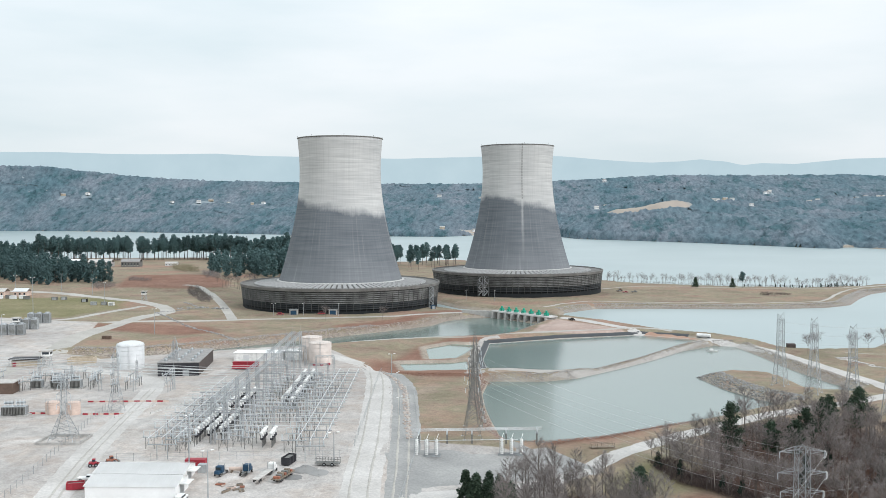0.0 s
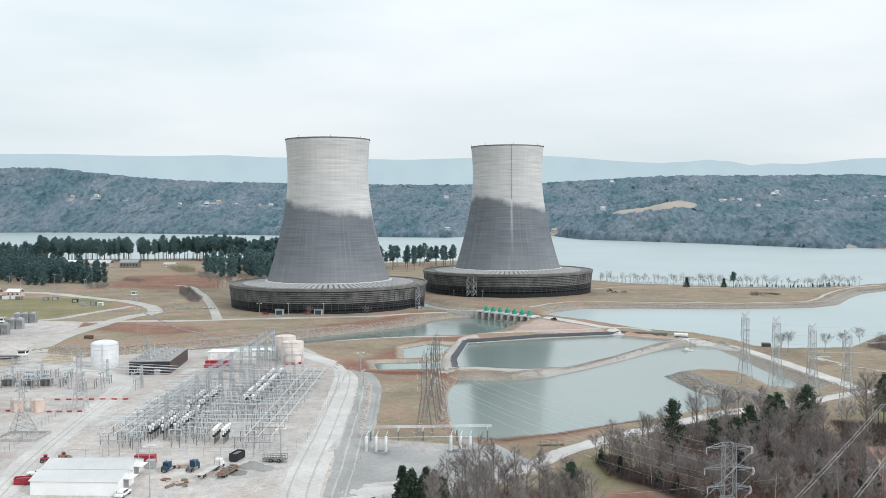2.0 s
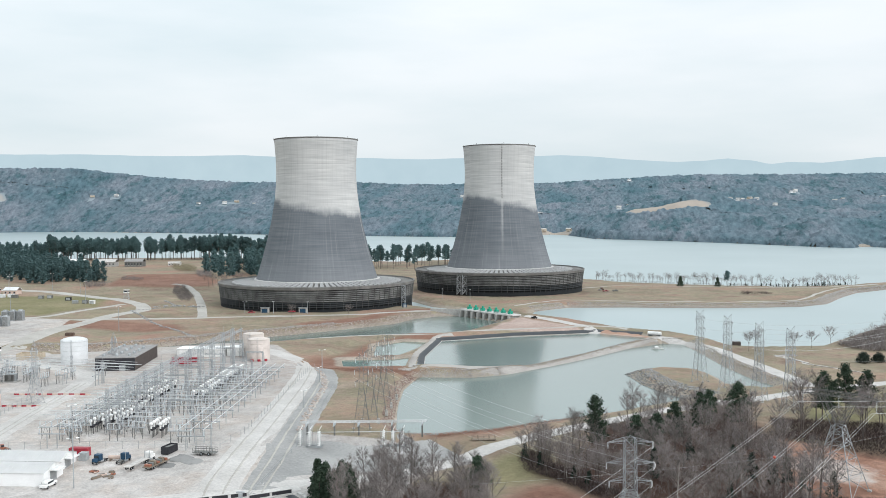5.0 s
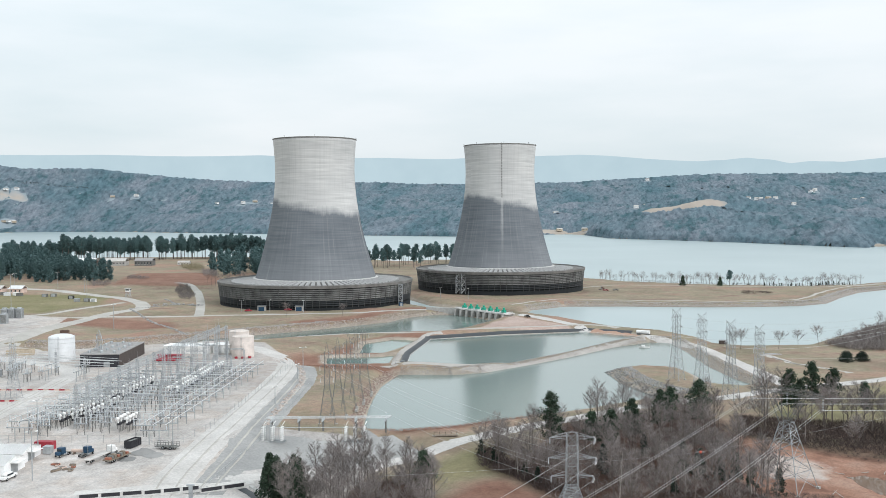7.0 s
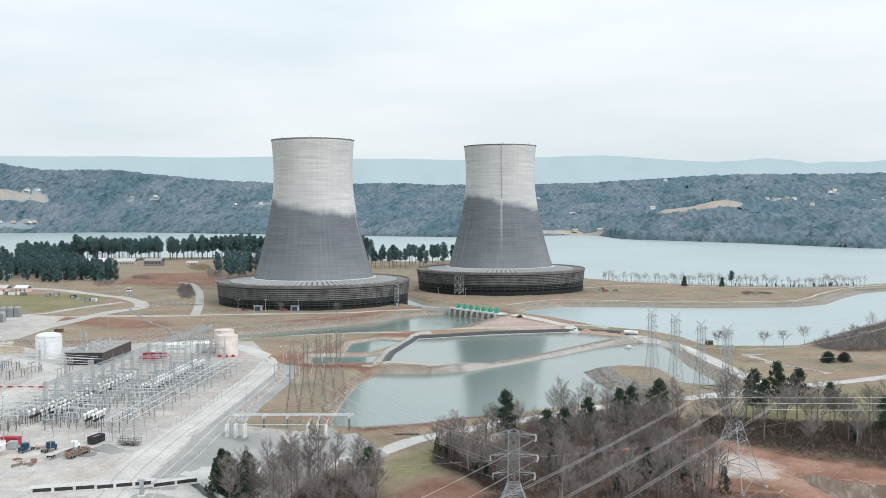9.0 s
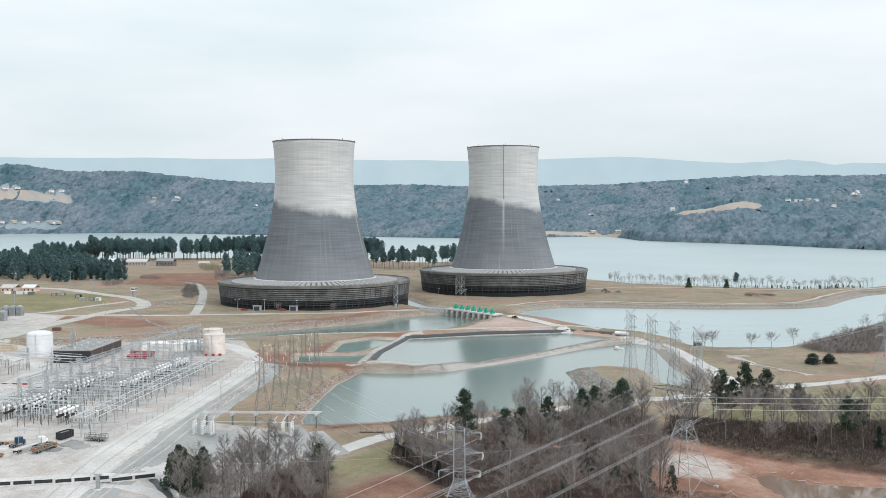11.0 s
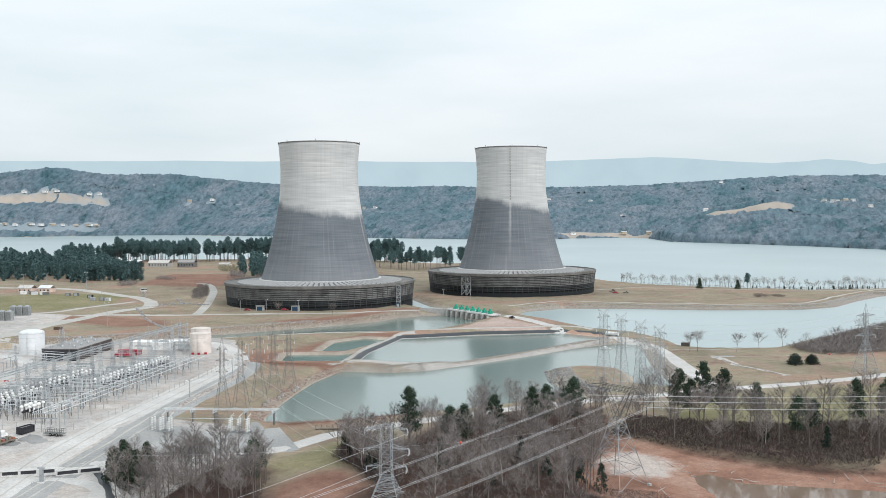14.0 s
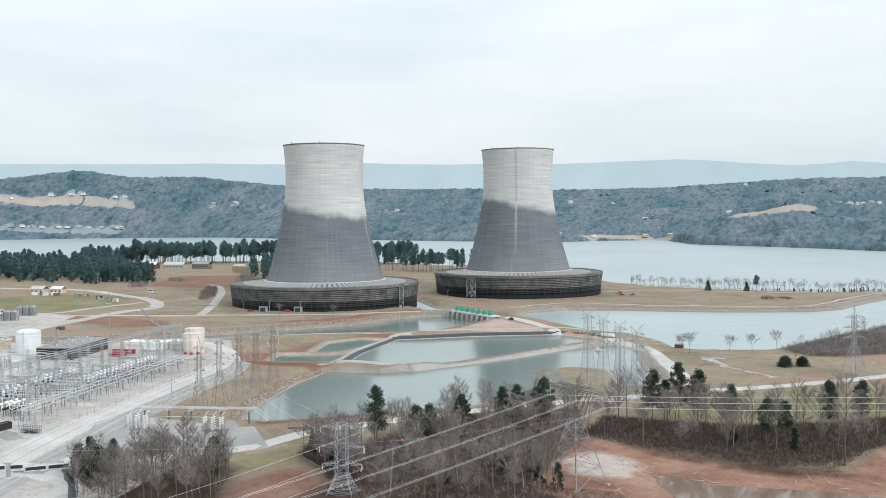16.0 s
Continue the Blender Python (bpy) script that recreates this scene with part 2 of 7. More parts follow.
def ground_material():
    m, nt, b = material("ground_cover", 0.95, 0, 0.15)

    def attr(name):
        a = nt.nodes.new("ShaderNodeAttribute")
        a.attribute_name = name
        return a.outputs["Fac"]

    def mask(name, soft, wobble, scale):
        n = noise_node(nt, scale, 5, 0.6)
        n = math_node(nt, "MULTIPLY_ADD", n, 2 * wobble, -wobble)
        d = math_node(nt, "ADD", attr(name), n)
        return math_node(nt, "MULTIPLY_ADD", d, 1 / soft, 0.5, clamp=True)

    fine = ramp_node(nt, noise_node(nt, 1.6, 5, 0.65), ((0.28, (0.72, 0.72, 0.72)), (0.72, (1.22, 1.2, 1.16))))
    n1, n2 = noise_node(nt, 0.018, 6), noise_node(nt, 0.05, 6, 0.6)
    grass = ramp_node(nt, n2, ((0.28, (0.2, 0.138, 0.11)), (0.42, (0.275, 0.215, 0.165)), (0.55, (0.24, 0.215, 0.152)), (0.64, (0.29, 0.235, 0.185)), (0.76, (0.36, 0.295, 0.24))))
    bare_soil = math_node(nt, "MULTIPLY_ADD", noise_node(nt, 0.012, 7, 0.65), 7.0, -3.6, clamp=True)
    patch = ramp_node(nt, noise_node(nt, 0.028, 7, 0.65), ((0.3, (0.72, 0.72, 0.7)), (0.5, (1.0, 1.0, 1.0)), (0.7, (1.16, 1.14, 1.12))))
    grass = mix_node(nt, 0.9, grass, patch, "MULTIPLY")
    grass = mix_node(nt, math_node(nt, "MULTIPLY", bare_soil, 0.75), grass, (0.33, 0.2, 0.155))
    green = ramp_node(nt, n1, ((0.4, (0.175, 0.168, 0.088)), (0.65, (0.25, 0.22, 0.135))))
    gravel = ramp_node(nt, n2, ((0.3, (0.38, 0.36, 0.345)), (0.46, (0.47, 0.452, 0.44)), (0.58, (0.43, 0.39, 0.362)), (0.72, (0.57, 0.55, 0.536))))
    stain = math_node(nt, "MULTIPLY_ADD", noise_node(nt, 0.03, 7, 0.7, stretch=(1.0, 0.35, 1.0)), 9.0, -5.4, clamp=True)
    gravel = mix_node(nt, math_node(nt, "MULTIPLY", stain, 0.6), gravel, (0.38, 0.31, 0.27))
    lanes = math_node(nt, "MULTIPLY_ADD", noise_node(nt, 0.12, 5, 0.6, stretch=(1.0, 0.12, 1.0)), 8.0, -4.4, clamp=True)
    gravel = mix_node(nt, math_node(nt, "MULTIPLY", lanes, 0.5), gravel, (0.34, 0.33, 0.32))
    clay = ramp_node(nt, n2, ((0.3, (0.165, 0.088, 0.064)), (0.48, (0.28, 0.158, 0.115)), (0.7, (0.37, 0.25, 0.195))))
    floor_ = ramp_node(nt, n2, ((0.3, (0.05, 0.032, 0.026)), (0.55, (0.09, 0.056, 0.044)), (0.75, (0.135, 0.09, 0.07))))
    wet = ramp_node(nt, n2, ((0.3, (0.27, 0.235, 0.195)), (0.7, (0.4, 0.365, 0.32))))
    # aerial haze is mixed into the far ground as a pale blue-grey
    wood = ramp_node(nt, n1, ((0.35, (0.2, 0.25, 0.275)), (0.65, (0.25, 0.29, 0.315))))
    field = ramp_node(nt, n1, ((0.35, (0.34, 0.3, 0.26)), (0.65, (0.4, 0.35, 0.3))))
    col = mix_node(nt, mask("sd_green", 10, 8, 0.04), grass, green)
    red = ramp_node(nt, n2, ((0.3, (0.18, 0.095, 0.07)), (0.7, (0.27, 0.165, 0.125))))
    col = mix_node(nt, mask("sd_clay", 8, 7, 0.05), col, red)
    col = mix_node(nt, mask("sd_bare", 3, 2, 0.15), col, ramp_node(nt, n2, ((0.3, (0.36, 0.27, 0.235)), (0.7, (0.45, 0.36, 0.32)))))
    shore = math_node(nt, "MULTIPLY", mask("sd_shore", 2.5, 2.0, 0.15), 0.85)
    col = mix_node(nt, shore, col, wet)
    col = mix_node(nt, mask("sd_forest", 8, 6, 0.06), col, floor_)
    col = mix_node(nt, mask("sd_mud", 6, 5, 0.05), col, clay)
    col = mix_node(nt, math_node(nt, "MULTIPLY", mask("sd_pale", 5, 7, 0.18), 0.75), col, (0.5, 0.46, 0.43))
    drift = ramp_node(nt, noise_node(nt, 0.011, 6, 0.6), ((0.36, (0.8, 0.79, 0.79)), (0.5, (0.98, 0.97, 0.96)), (0.62, (1.1, 1.1, 1.1))))
    gravel = mix_node(nt, 1.0, gravel, drift, "MULTIPLY")
    col = mix_node(nt, mask("sd_yard", 1.0, 1.0, 0.2), col, gravel)
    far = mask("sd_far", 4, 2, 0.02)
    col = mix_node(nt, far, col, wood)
    col = mix_node(nt, mask("sd_field", 20, 25, 0.01), col, field)
    col = mix_node(nt, math_node(nt, "MULTIPLY_ADD", far, -0.7, 0.85), col, fine, "MULTIPLY")
    mid = ramp_node(nt, noise_node(nt, 0.28, 6, 0.7), ((0.3, (0.78, 0.77, 0.76)), (0.5, (1.0, 1.0, 1.0)), (0.7, (1.2, 1.19, 1.18))))
    col = mix_node(nt, math_node(nt, "MULTIPLY_ADD", far, -0.75, 0.8), col, mid, "MULTIPLY")
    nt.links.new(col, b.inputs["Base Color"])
    bump_node(nt, b, noise_node(nt, 1.1, 5), 0.4, 0.3)
    return m


MAT["ground"] = ground_material()


def shell_material(name, runs):
    """Board-marked concrete, lower part stained dark with an uneven upper edge and pale run-off streaks."""
    m, nt, b = material(name, 0.85, 0, 0.2)
    tc = nt.nodes.new("ShaderNodeTexCoord")
    sep = nt.nodes.new("ShaderNodeSeparateXYZ")
    nt.links.new(tc.outputs["Object"], sep.inputs[0])
    x, y, z = sep.outputs
    ang = math_node(nt, "ARCTAN2", y, x)
    streak_vec = nt.nodes.new("ShaderNodeCombineXYZ")
    nt.links.new(math_node(nt, "MULTIPLY", ang, 30.0), streak_vec.inputs[0])
    nt.links.new(math_node(nt, "MULTIPLY", z, 0.012), streak_vec.inputs[1])
    st = nt.nodes.new("ShaderNodeTexNoise")
    st.inputs["Scale"].default_value, st.inputs["Detail"].default_value = 1.0, 5
    nt.links.new(streak_vec.outputs[0], st.inputs["Vector"])
    streak = st.outputs["Fac"]
    lift = nt.nodes.new("ShaderNodeCombineXYZ")
    nt.links.new(math_node(nt, "MULTIPLY", z, 0.9), lift.inputs[2])
    nt.links.new(math_node(nt, "MULTIPLY", ang, 1.2), lift.inputs[0])
    ln = nt.nodes.new("ShaderNodeTexNoise")
    ln.inputs["Scale"].default_value, ln.inputs["Detail"].default_value = 1.0, 3
    nt.links.new(lift.outputs[0], ln.inputs["Vector"])
    bands = ln.outputs["Fac"]
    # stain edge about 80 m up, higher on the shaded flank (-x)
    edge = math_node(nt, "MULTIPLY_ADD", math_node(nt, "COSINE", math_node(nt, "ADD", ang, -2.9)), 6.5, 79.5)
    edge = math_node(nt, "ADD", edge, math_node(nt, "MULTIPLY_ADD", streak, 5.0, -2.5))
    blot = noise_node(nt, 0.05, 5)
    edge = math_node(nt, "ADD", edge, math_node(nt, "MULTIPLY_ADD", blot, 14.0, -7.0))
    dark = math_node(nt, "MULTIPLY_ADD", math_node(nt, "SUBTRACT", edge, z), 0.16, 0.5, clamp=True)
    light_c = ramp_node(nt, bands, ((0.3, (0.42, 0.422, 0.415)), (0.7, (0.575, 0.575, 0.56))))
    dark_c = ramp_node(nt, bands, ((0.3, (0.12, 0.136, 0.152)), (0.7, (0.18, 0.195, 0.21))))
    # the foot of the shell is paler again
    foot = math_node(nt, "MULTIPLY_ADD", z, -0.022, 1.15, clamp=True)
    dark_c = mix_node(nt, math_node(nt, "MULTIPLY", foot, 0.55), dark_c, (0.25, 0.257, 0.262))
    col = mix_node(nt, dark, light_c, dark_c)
    pale = math_node(nt, "MULTIPLY_ADD", streak, 5.5, -3.3, clamp=True)
    col = mix_node(nt, math_node(nt, "MULTIPLY", pale, 0.35), col, (0.42, 0.41, 0.4))
    for a0, half, top in runs:  # pale leak runs: bearing, half width, upper end
        off = math_node(nt, "ABSOLUTE", math_node(nt, "SUBTRACT", ang, a0))
        off = math_node(nt, "ADD", off, math_node(nt, "MULTIPLY_ADD", noise_node(nt, 0.25, 4), 0.05, -0.025))
        run = math_node(nt, "MULTIPLY_ADD", off, -1 / half, 1.0, clamp=True)
        below = math_node(nt, "MULTIPLY_ADD", math_node(nt, "SUBTRACT", top, z), 0.3, 0.0, clamp=True)
        fade = math_node(nt, "MULTIPLY_ADD", z, 0.014, -0.35, clamp=True)
        col = mix_node(nt, math_node(nt, "MULTIPLY", math_node(nt, "MULTIPLY", run, below), math_node(nt, "MULTIPLY", fade, 0.7)), col, (0.55, 0.55, 0.54))
    grime = ramp_node(nt, streak, ((0.25, (0.78, 0.78, 0.78)), (0.55, (1.04, 1.04, 1.04))))
    col = mix_node(nt, 0.4, col, grime, "MULTIPLY")
    big = ramp_node(nt, noise_node(nt, 0.03, 4), ((0.3, (0.85, 0.85, 0.86)), (0.7, (1.12, 1.11, 1.1))))
    col = mix_node(nt, 0.8, col, big, "MULTIPLY")
    nt.links.new(col, b.inputs["Base Color"])
    bump_node(nt, b, bands, 0.25, 0.15)
    return m


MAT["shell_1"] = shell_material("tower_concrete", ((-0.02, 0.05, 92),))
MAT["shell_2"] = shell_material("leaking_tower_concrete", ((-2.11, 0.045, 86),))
MAT["louver"] = plain("louver_board", (0.15, 0.15, 0.143), 0.85, scale=0.12, vary=0.45)
# lower louver rows, fill and basin wall are much darker than the upper boards
MAT["louver_low"] = plain("wet_louver_board", (0.034, 0.038, 0.04), 0.7, scale=0.12, vary=0.4)
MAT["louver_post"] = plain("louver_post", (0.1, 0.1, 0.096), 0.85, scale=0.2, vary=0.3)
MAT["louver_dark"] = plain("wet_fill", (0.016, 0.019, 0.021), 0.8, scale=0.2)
MAT["deck_dark"] = plain("deck_grime", (0.17, 0.165, 0.155), 0.85, scale=0.15, vary=0.3)
MAT["deck_light"] = plain("deck_concrete", (0.37, 0.37, 0.365), 0.85, scale=0.1, vary=0.15)

# ---- building helpers ----


def part(name, bm, mat, parent=None, label="", m=None):
    me = bpy.data.meshes.new(name)
    bm.to_mesh(me)
    bm.free()
    me.materials.append(MAT[mat] if isinstance(mat, str) else mat)
    ob = new(name, me)
    if m is not None:
        ob.matrix_basis = m
    if parent is not None:
        ob.parent = parent
    if label:
        ob["label"] = label
    return ob


def again(ob, m, parent=None):
    """Another object on the same mesh."""
    o = new(ob.name.split(".")[0], ob.data)
    o.matrix_basis = m
    o.parent = parent if parent is not None else ob.parent
    if "label" in ob:
        o["label"] = ob["label"]
    return o


def thing(name, x, y, z, label, category, rz=0.0, group="", kind=""):
    e = new(name)
    e.empty_display_size = 0.5
    e.matrix_basis = pose(x, y, z, 0, 0, rz)
    return tagged(e, label, category, group, kind)


def box(bm, x0, x1, y0, y1, z0, z1, m=None):
    vs = [bm.verts.new((x, y, z)) for z in (z0, z1) for x, y in ((x0, y0), (x1, y0), (x1, y1), (x0, y1))]
    if m is not None:
        for v in vs:
            v.co = m @ v.co
    for f in ((3, 2, 1, 0), (4, 5, 6, 7), (0, 1, 5, 4), (1, 2, 6, 5), (2, 3, 7, 6), (3, 0, 4, 7)):
        bm.faces.new([vs[i] for i in f])
    return bm


def boxes(*rows):
    bm = bmesh.new()
    for r in rows:
        box(bm, *r)
    return bm


def bevelled(bm, w):
    bmesh.ops.bevel(bm, geom=bm.edges[:], offset=w, segments=1, affect="EDGES")
    return bm


def bar(bm, a, b, r0, r1=None, sides=4):
    """A tapered bar from a to b."""
    a, b = Vector(a), Vector(b)
    r1 = r0 if r1 is None else r1
    d = b - a
    if d.length < 1e-6:
        return
    q = d.to_track_quat("Z", "Y").to_matrix()
    rings = []
    for p, r in ((a, r0), (b, r1)):
        rings.append([bm.verts.new(p + q @ Vector((r * math.cos(2 * math.pi * (i + 0.5) / sides), r * math.sin(2 * math.pi * (i + 0.5) / sides), 0))) for i in range(sides)])
    for i in range(sides):
        j = (i + 1) % sides
        bm.faces.new((rings[0][i], rings[0][j], rings[1][j], rings[1][i]))
    if sides > 3:
        bm.faces.new(rings[0][::-1])
        bm.faces.new(rings[1])


def lathe(bm, profile, n, smooth=True, closed=False):
    rings = [[bm.verts.new((r * math.cos(2 * math.pi * i / n), r * math.sin(2 * math.pi * i / n), z)) for i in range(n)] for r, z in profile]
    pairs = list(zip(rings, rings[1:]))
    if closed:
        pairs.append((rings[-1], rings[0]))
    for a, b in pairs:
        for i in range(n):
            j = (i + 1) % n
            f = bm.faces.new((a[i], a[j], b[j], b[i]))
            f.smooth = smooth
    return rings


def cap(bm, ring):
    bm.faces.new(ring)


# ---- the lie of the land ----
SHORE = [(3000, 950), (700, 830), (420, 765), (300, 730), (241, 681), (205, 627), (176, 581), (159, 553), (126, 545), (114, 554), (107, 577), (88, 605), (58, 622), (25, 665), (-10, 705),
         (-7, 736), (18, 768), (65, 775), (95, 775), (131, 776), (175, 785), (205, 795), (230, 818), (257, 879), (283, 929), (316, 965), (352, 1005), (350, 1040), (318, 1030), (287, 998), (230, 977), (175, 985), (128, 998),
         (67, 1030), (28, 1068), (-20, 1150), (-62, 1280), (-105, 1440)]
SHORE_WEST = [(-170, 1470), (-260, 1400), (-350, 1440), (-560, 1470), (-760, 1440), (-850, 1330), (-960, 1300), (-1300, 1380), (-3900, 1300), (-3900, -400), (3000, -400)]
CANAL = [(-279, 485), (-249, 490), (-222, 509), (-195, 538), (-174, 559), (-151, 582), (-127, 610), (-101, 643), (-92, 674), (-78, 693), (-61, 698), (-28, 662), (-45, 606), (-59, 590), (-80, 584),
         (-113, 570), (-132, 558), (-155, 539), (-172, 529), (-242, 477)]
CHANNEL = [(-58, 700), (-22, 668), (-16, 688), (-45, 725), (-92, 762), (-135, 840), (-146, 836), (-104, 752)]
POND_NORTH = [(-55, 560), (-13, 584), (38, 607), (72, 588), (49, 552), (25, 508), (0, 470), (-16, 461), (-40, 461), (-50, 462), (-55, 498)]
CELL_A = [(-90, 536), (-77, 556), (-63, 553), (-66, 523), (-71, 499), (-83, 495)]
CELL_B = [(-97, 481), (-70, 487), (-63, 494), (-60, 464), (-90, 458)]
POND_SOUTH = [(-48, 435), (-23, 437), (-8, 446), (13, 474), (32, 502), (55, 541), (75, 563), (87, 562), (93, 528), (99, 482), (107, 446), (114, 430), (107, 422), (94, 426), (91, 451), (86, 466), (66, 471),
              (49, 455), (56, 426), (65, 406), (73, 395), (55, 378), (40, 364), (22, 348), (9, 337), (-6, 325), (-23, 317), (-33, 318), (-38, 329), (-43, 356), (-46, 376), (-49, 403)]
MUD_POOL = [(117, 284), (124, 286), (132, 278), (155, 279), (179, 278), (240, 270), (260, 190), (170, 180), (128, 215), (124, 262), (119, 275)]
YARD = [(-460, 120), (-25, 120), (-16, 205), (-20, 235), (-20, 262), (-8, 288), (-36, 302), (-66, 304), (-80, 386), (-88, 412), (-108, 448), (-120, 470), (-140, 505), (-168, 512), (-244, 460), (-292, 478),
        (-300, 550), (-318, 600), (-370, 606), (-470, 640), (-700, 600)]
LOW_BANK = [(-250, 478), (-172, 530), (-155, 540), (-132, 558), (-113, 570), (-80, 584), (-59, 590), (-45, 606), (-28, 660), (-14, 650), (-30, 600), (-60, 572), (-112, 552), (-150, 522), (-172, 508), (-248, 456)]

FOREST = [(-20, 200), (-25, 228), (-36, 250), (-10, 262), (3, 252), (16, 270), (28, 300), (34, 334), (62, 352), (84, 366), (92, 330), (100, 315), (128, 303), (150, 295), (172, 297), (184, 322), (200, 345), (230, 370),
          (300, 380), (420, 330), (420, 100), (60, 100), (30, 150)]
MUD = [(95, 318), (107, 312), (124, 301), (148, 290), (168, 292), (182, 318), (192, 336), (260, 330), (300, 250), (260, 160), (150, 150), (122, 200), (104, 240), (88, 254), (85, 268), (90, 290)]
RED_EARTH = [(-470, 985), (-385, 1000), (-330, 905), (-318, 850), (-350, 835), (-420, 845)]
RED_BANK = [(-36, 316), (-20, 308), (0, 318), (22, 340), (34, 356), (22, 352), (0, 334), (-20, 322)]
RED_SHOULDER = [(-100, 449), (-62, 449), (-45, 438), (-44, 424), (-82, 426), (-98, 440)]
GREEN_A = [(-400, 615), (-355, 625), (-340, 680), (-372, 765), (-470, 765), (-490, 690)]
GREEN_B = [(110, 372), (132, 400), (220, 455), (330, 430), (330, 370), (210, 365), (150, 330), (110, 350)]
GREEN_C = [(-8, 262), (2, 286), (14, 296), (18, 276), (20, 264), (6, 254)]
RED_CLEAR = [(5, 240), (12, 254), (21, 259), (33, 246), (38, 228), (24, 212), (10, 222)]
CLEARING = [(-4, 262), (10, 284), (13, 270), (24, 259), (33, 244), (30, 226), (14, 216), (4, 236)]
GATE_CLAY = [(-32, 590), (-26, 640), (-14, 665), (0, 645), (22, 618), (30, 604), (-10, 592)]
RED_CELLS = [(-108, 470), (-98, 490), (-92, 540), (-80, 566), (-60, 566), (-58, 558), (-76, 560), (-92, 536), (-86, 492), (-62, 494), (-62, 488), (-98, 480), (-92, 455), (-60, 460), (-60, 448), (-108, 448)]
CANAL_BANK = [(-151, 596), (-122, 626), (-112, 650), (-104, 682), (-88, 703), (-64, 712), (-64, 724), (-97, 714), (-118, 688), (-126, 654), (-160, 608)]
RED_FIELD = [(-330, 545), (-296, 566), (-240, 552), (-216, 566), (-236, 600), (-300, 610), (-335, 590)]
DRY_MUD = [(90, 292), (100, 303), (113, 294), (110, 276), (96, 276)]
PAD_LOW = [(-62, 150), (-66, 225), (-64, 262), (-62, 297), (-22, 302), (-2, 290), (4, 262), (6, 240), (6, 150)]
LOW_CELL = [(-108, 436), (-52, 438), (-52, 562), (-104, 566)]
HAY_FIELD = [(145, 2900), (168, 2855), (203, 2765), (238, 2740), (300, 2740), (388, 2758), (396, 2795), (317, 2806), (243, 2856), (183, 2916)]
BARE_RISE = [(440, 4150), (500, 4220), (560, 4190), (575, 4080), (500, 4060)]
HILL_FARM = [(-2960, 3420), (-2740, 3530), (-2610, 3630), (-2410, 3765), (-2430, 3785), (-2630, 3668), (-2720, 3600), (-2900, 3490)]
INLET_LAWN = [(-290, 3050), (-235, 3085), (-76, 3150), (0, 3060), (0, 3120), (-90, 3190), (-235, 3130), (-300, 3080)]
# far houses: place and the radius of their clearing
HOMES = [(618, 3895, 20), (640, 3850, 18), (689, 3876, 20), (714, 3864, 16), (583, 3920, 16), (893, 4058, 20), (905, 4080, 15), (959, 3666, 20), (986, 3660, 16), (1102, 3594, 18), (1182, 3753, 22), (1224, 3727, 20), (719, 3529, 14),
         (-121, 3590, 18), (-127, 3630, 14), (257, 4560, 16), (-92, 3170, 16), (-8, 3105, 16), (-250, 3090, 14), (-346, 3000, 14), (-490, 4210, 14), (-308, 4245, 14), (176, 3716, 14), (219, 3843, 14),
         (-2850, 3500, 16), (-2725, 3600, 18), (-2656, 3648, 22), (-2622, 3670, 18), (-2501, 3752, 18), (-2470, 3778, 16),
         (-2748, 3360, 22), (-2706, 3388, 18), (-2673, 3410, 20), (-2640, 3432, 16), (-2600, 3470, 22), (-2566, 3494, 18), (-2528, 3530, 18), (-2499, 3556, 20), (-2464, 3596, 16), (-2429, 3626, 22), (-2400, 3645, 18),
         (-2110, 3943, 14), (-2020, 3990, 18), (-1638, 3992, 14), (-1535, 4036, 20), (-1499, 4092, 18), (-1409, 4073, 14), (-1271, 3966, 16), (-1237, 4019, 18)]
DRIVE_FAR = [(858, 4010), (848, 3960), (846, 3910), (859, 3880), (880, 3872)]
FAR_SHORE = [(-3900, 2200), (-2800, 3150), (-2400, 3560), (-2160, 3690), (-1900, 3650), (-1640, 3510), (-1250, 3310), (-1050, 3210), (-790, 3080), (-450, 2920), (-340, 2890), (-255, 3060), (-60, 3160), (0, 3050),
             (42, 2850), (75, 2690), (210, 2540), (375, 2345), (535, 2085), (575, 2035), (625, 2150), (690, 1960), (1000, 1800), (3000, 1700)]


def signed(poly, X, Y):
    """Distance to a polygon's edge, positive inside."""
    P = np.array(poly, float)
    best = np.full(X.shape, 1e9)
    inside = np.zeros(X.shape, bool)
    for (x0, y0), (x1, y1) in zip(P, np.roll(P, -1, 0)):
        dx, dy = x1 - x0, y1 - y0
        t = np.clip(((X - x0) * dx + (Y - y0) * dy) / (dx * dx + dy * dy), 0, 1)
        best = np.minimum(best, np.hypot(X - x0 - t * dx, Y - y0 - t * dy))
        if y0 != y1:
            inside ^= ((Y < y0) != (Y < y1)) & (X < x0 + (Y - y0) * dx / dy)
    return np.where(inside, best, -best)


def fbm(X, Y, seed, octaves=5):
    """Cheap smooth noise, about -1 to 1, unit wavelength."""
    rng = np.random.RandomState(seed)
    out, amp = np.zeros(X.shape), 1.0
    for o in range(octaves):
        for _ in range(4):
            a, p = rng.uniform(0, 2 * math.pi), rng.uniform(0, 2 * math.pi)
            f = 2 * math.pi * 2 ** o * rng.uniform(0.7, 1.4)
            out += amp * 0.4 * np.sin(f * (X * math.cos(a) + Y * math.sin(a)) + p + 1.3 * np.sin(f * 0.37 * (Y * math.cos(a) - X * math.sin(a))))
        amp *= 0.5
    return out


PLANT = SHORE + SHORE_WEST
WATERS = [CANAL, CHANNEL, POND_NORTH, CELL_A, CELL_B, POND_SOUTH]
